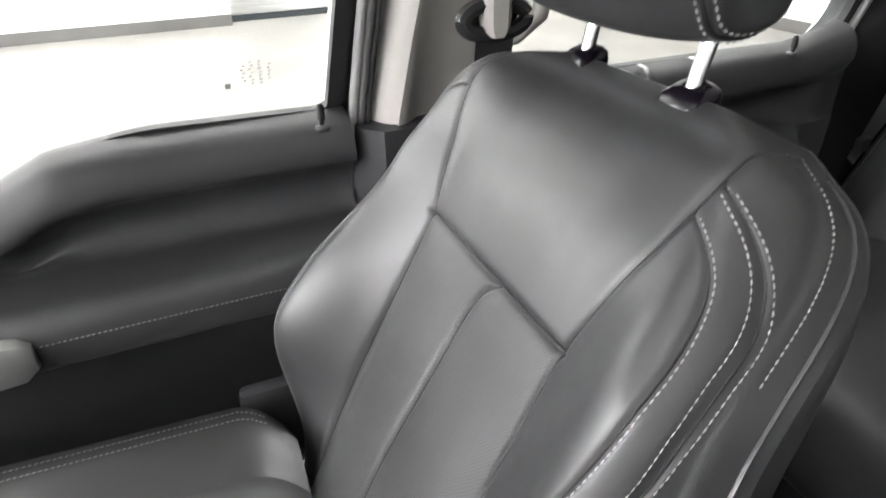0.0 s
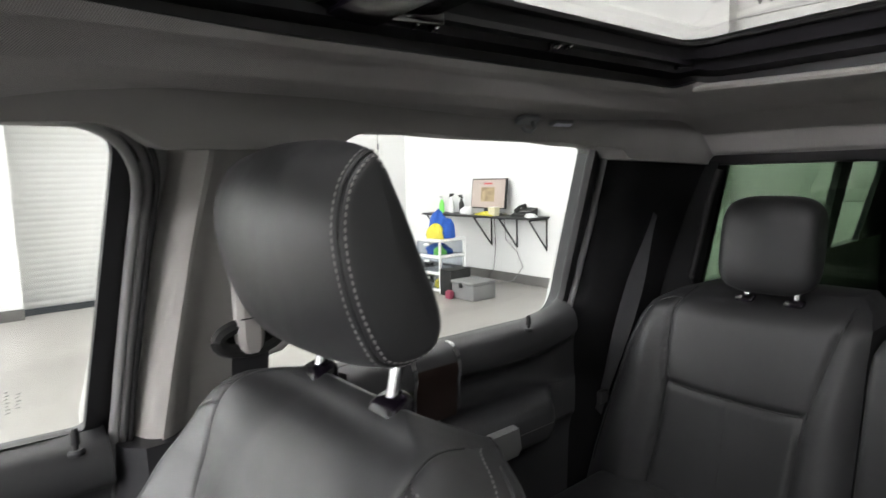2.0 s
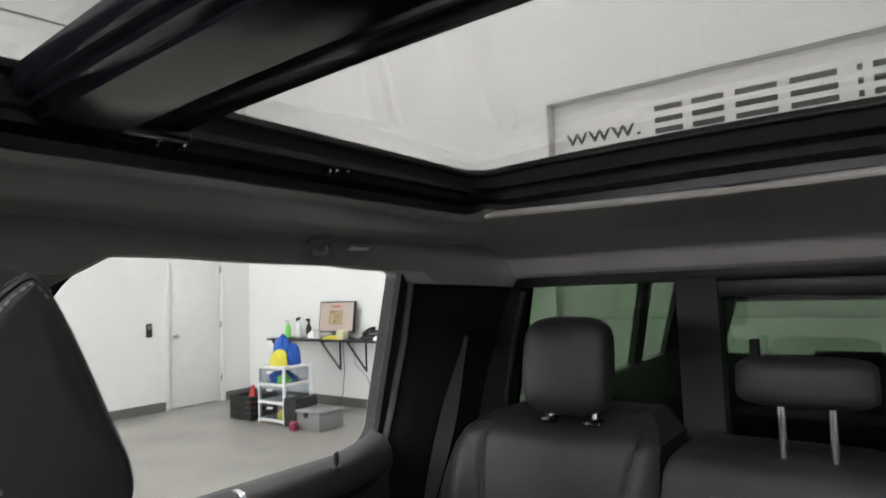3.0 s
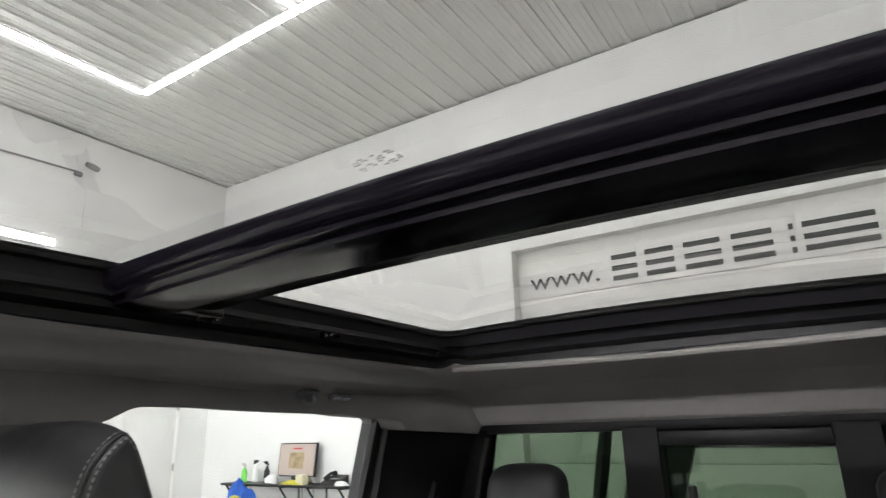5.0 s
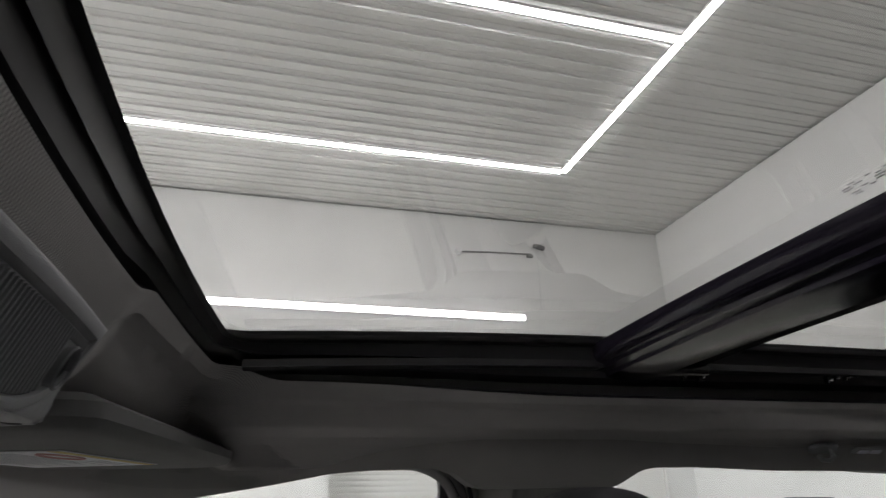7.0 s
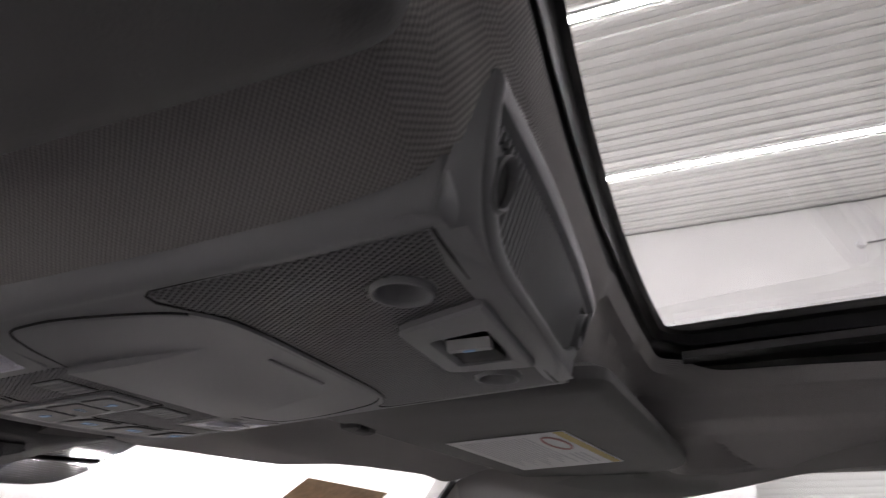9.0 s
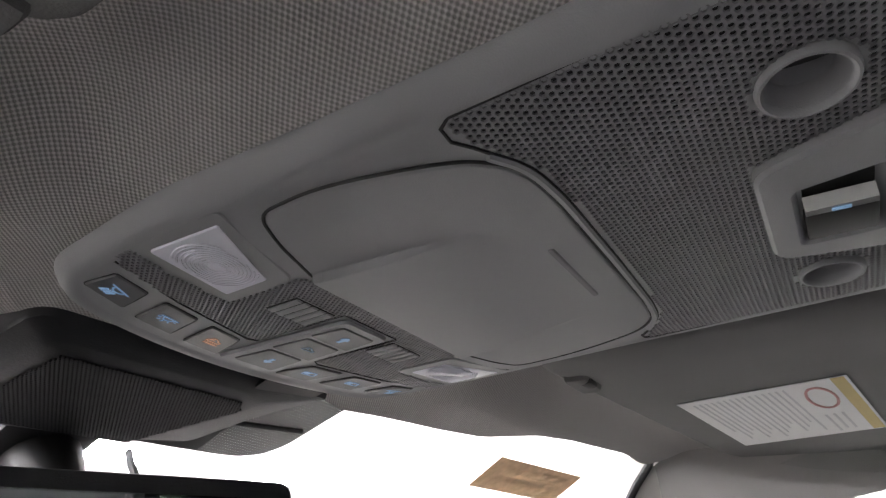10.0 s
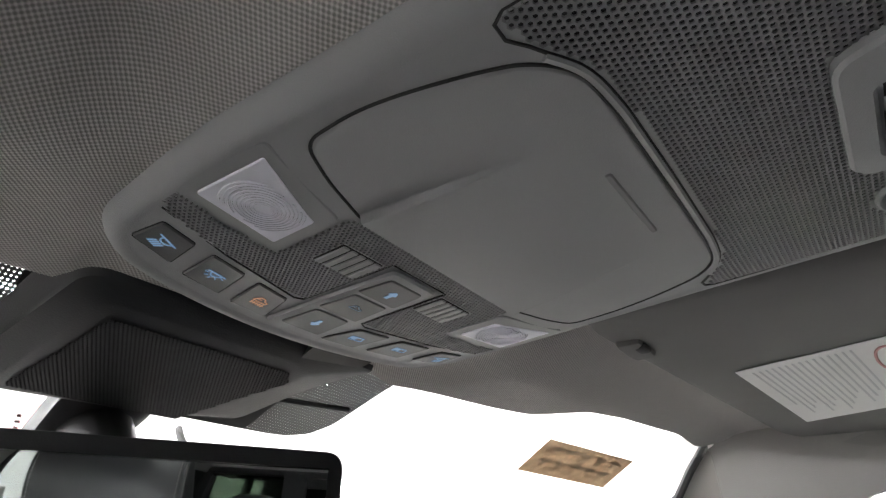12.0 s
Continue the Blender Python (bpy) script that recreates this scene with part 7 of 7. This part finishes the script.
# drawer tower with cleaning cloths
tow = empty("drawer_tower", "three-drawer white plastic storage tower with clear drawers", "drawer tower")
TX0, TX1, TY0, TY1 = 5.76, 6.26, -3.72, -3.28
for x in (TX0, TX1 - 0.03):
    for y in (TY0, TY1 - 0.03):
        part("post", box(x, x + 0.03, y, y + 0.03, 0, 0.70, 0.004), WHITE_PLASTIC, tow)
for z in (0.03, 0.245, 0.46, 0.67):
    part("shelf_frame", box(TX0 - 0.005, TX1 + 0.005, TY0 - 0.005, TY1 + 0.005, z, z + 0.035, 0.006), WHITE_PLASTIC, tow)
for z in (0.068, 0.283, 0.498):
    d = part("drawer", box(TX0 + 0.032, TX1 - 0.032, TY0 + 0.01, TY1 + 0.01, z, z + 0.165, 0.01), CLEAR_PLASTIC, tow, "clear plastic drawer")
    part("handle", box(TX0 + 0.2, TX1 - 0.2, TY1 + 0.01, TY1 + 0.03, z + 0.12, z + 0.145, 0.006), WHITE_PLASTIC, d)
heap("drawer_cloth", (6.02, -3.48, 0.502), (0.18, 0.15, 0.12), BLUE, "blue cloths inside the top drawer", "cloth", 11)
heap("green_cloth", (5.9, -3.4, 0.502), (0.09, 0.08, 0.10), GREEN, "green cloth inside the top drawer", "cloth", 12)
heap("low_cloth", (5.9, -3.4, 0.072), (0.1, 0.08, 0.11), YELLOW, "yellow cloth inside the bottom drawer", "cloth", 13)
heap("blue_bag", (6.06, -3.52, 0.706), (0.18, 0.13, 0.34), BLUE, "large blue cloth bag slumped on the drawers", "bag", 21)
heap("yellow_towel", (5.93, -3.36, 0.706), (0.15, 0.07, 0.18), YELLOW, "bright yellow towel on the drawers", "towel", 22)
heap("dark_blue_cloth", (5.82, -3.48, 0.706), (0.05, 0.10, 0.24), BLUE, "folded dark blue cloth beside the towel", "cloth", 23)

cr = empty("black_crate", "open black plastic crate with slotted sides", "crate")
CX0, CX1, CY0, CY1 = 6.40, 6.80, -3.65, -3.28
part("bottom", box(CX0, CX1, CY0, CY1, 0, 0.03, 0.006), BLACK, cr)
for z in (0.08, 0.15, 0.22, 0.29):
    bm = bmesh.new()
    for a in ((CX0 - 0.02, CX1 + 0.02, CY1, CY1 + 0.02), (CX0 - 0.02, CX1 + 0.02, CY0 - 0.02, CY0), (CX0 - 0.02, CX0, CY0, CY1), (CX1, CX1 + 0.02, CY0, CY1)):
        add_box(bm, *a, z - 0.048, z + 0.01)
    part("side_band", bm, BLACK, cr)
for x, y in ((CX0 - 0.01, CY1), (CX1, CY1), (CX0 - 0.01, CY0 - 0.02), (CX1, CY0 - 0.02), ((CX0 + CX1) / 2, CY1)):
    part("rib", box(x, x + 0.02, y, y + 0.02, 0, 0.31, 0.003), BLACK, cr)
rb = empty("red_bottle", "red capped bottle standing in the crate", "bottle")
part("bottle", tube([(6.60, -3.45, 0.031), (6.60, -3.45, 0.31), (6.60, -3.45, 0.35), (6.60, -3.45, 0.37)], [0.05, 0.05, 0.03, 0.025], 14), RED, rb)
part("cap", tube([(6.60, -3.45, 0.371), (6.60, -3.45, 0.41)], 0.028, 12), RED, rb)

gb = empty("grey_box", "grey plastic tool box on the floor", "tool box")
part("body", box(5.10, 5.50, -3.62, -3.24, 0, 0.19, 0.02), GREY_PLASTIC, gb)
part("lid", box(5.09, 5.51, -3.63, -3.23, 0.191, 0.23, 0.015), GREY_PLASTIC, gb)
part("latch", box(5.28, 5.34, -3.23, -3.215, 0.15, 0.21, 0.005), BLACK, gb)
pan = empty("hard_case", "black flat-sided case leaning by the drawers", "case")
part("body", box(5.53, 5.75, -3.60, -3.26, 0, 0.31, 0.012), BLACK, pan)
part("lid", box(5.53, 5.75, -3.60, -3.26, 0.311, 0.335, 0.01), BLACK, pan)
pk = empty("pink_packet", "crumpled dark pink packet beside the tool box", "packet")
part("packet", box(5.42, 5.52, -3.22, -3.14, 0, 0.10, 0.02), material("dark_pink", (0.3, 0.05, 0.09), 0.5), pk)
part("seam", box(5.42, 5.52, -3.182, -3.178, 0.1005, 0.11), material("dark_pink_seam", (0.35, 0.08, 0.12), 0.5), pk)
cb = empty("power_cable", "grey cable hanging from the shelf to the floor", "cable")
part("wire", tube([(5.80, -4.50, 0.90), (5.78, -4.5, 0.6), (5.55, -4.48, 0.45), (5.42, -4.46, 0.25), (5.55, -4.40, 0.06), (5.72, -4.2, 0.012), (5.75, -4.0, 0.012)], 0.006, 6), GREY_PLASTIC, cb)
part("wire", tube([(6.0, -4.50, 0.90), (5.98, -4.5, 0.5), (5.92, -4.4, 0.2), (5.9, -4.2, 0.012)], 0.005, 6), BLACK, cb)
so = empty("wall_socket", "white wall socket above the skirting", "socket")
part("plate", box(7.35, 7.43, -4.539, -4.53, 0.42, 0.55, 0.003), WHITE_PLASTIC, so)
part("slot", box(7.38, 7.40, -4.530, -4.5295, 0.46, 0.51), BLACK, so)
fx = empty("wall_hook", "small grey fixing on the white wall", "fixing")
part("plate", box(4.58, 4.70, -4.539, -4.52, 0.66, 0.70, 0.004), SILVER, fx)
part("arm", tube([(4.64, -4.52, 0.68), (4.64, -4.46, 0.68), (4.64, -4.44, 0.72)], 0.012, 8), SILVER, fx)

# pipe and camera on the east wall
pp = empty("wall_conduit", "thin white conduit with a small grey camera on the wall", "conduit")
part("conduit", tube([(XR - 0.03, -0.91, 5.09), (XR - 0.03, -1.5, 5.12), (XR - 0.03, -2.14, 5.14)], 0.013, 6), GREY_PLASTIC, pp)
part("drop_wire", tube([(XR - 0.03, -2.25, 5.2), (XR - 0.03, -2.26, 4.7), (XR - 0.03, -2.24, 4.17)], 0.006, 6), WHITE_PLASTIC, pp)
part("camera_head", tube([(XR - 0.12, -2.16, 5.25), (XR - 0.1, -2.24, 5.25), (XR - 0.08, -2.34, 5.24)], [0.035, 0.045, 0.04], 10), GREY_PLASTIC, pp)
part("bracket", box(XR - 0.06, XR, -2.16, -2.06, 5.08, 5.13, 0.01), GREY_PLASTIC, pp)
part("cap", tube([(XR - 0.08, -0.91, 5.09), (XR, -0.91, 5.09)], [0.05, 0.06], 12), LABEL, pp)

# lettering on the sectional door: plain bars for the name, real letters for the rest


def word(text, x, z, size, mirror_x=True):
    cu = bpy.data.curves.new("letter", "FONT")
    cu.body = text
    cu.size = size
    cu.extrude = 0.002
    ob = bpy.data.objects.new("tmp", cu)
    scene.collection.objects.link(ob)
    me = bpy.data.meshes.new_from_object(ob.evaluated_get(bpy.context.evaluated_depsgraph_get()))
    bpy.data.objects.remove(ob)
    for v in me.vertices:
        a, b = v.co.x, v.co.y
        v.co = Vector((x - a * 1.22, YB - 0.145 + v.co.z, z + b))
    me.materials.append(SIGN_GREY)
    o = new("lettering", me)
    o.parent = sect
    o["label"] = "dark grey letters www."
    return o


word("www.", 2.60, 3.075, 0.29)
for x0, x1 in ((1.63, 1.33), (1.27, 0.95), (0.88, 0.50), (0.43, 0.04), (-0.07, -0.14), (-0.18, -0.45), (-0.42, -0.78), (-0.85, -1.16), (-1.20, -1.48), (-1.54, -1.86), (-1.94, -2.2)):
    for z0, z1 in ((3.045, 3.10), (3.155, 3.21), (3.275, 3.33)):
        part("sign_bar", box(x1 + 0.03, x0, YB - 0.1465, YB - 0.143, z0, z1), SIGN_GREY, sect)

# red banner high on the front wall
bn = empty("red_banner", "white banner with blurred red lettering on the wall", "banner")
part("cloth", box(1.7, 3.1, YF - 0.012, YF - 0.004, 2.2, 3.1), LABEL, bn)
for k in range(5):
    part("print_bar", box(1.85 + k * 0.24, 2.03 + k * 0.24, YF - 0.016, YF - 0.012, 2.55, 2.95), PRINT_RED, bn)

# red lettering, too far off to read, on the far wall
rs = empty("wall_sign", "red unreadable sign fixed to the white wall", "sign")
for k in range(4):
    for j in range(3):
        part("sign_bar", box(1.62 + k * 0.22, 1.78 + k * 0.22, YF - 0.012, YF, 2.66 + j * 0.06, 2.69 + j * 0.06), RED, rs)
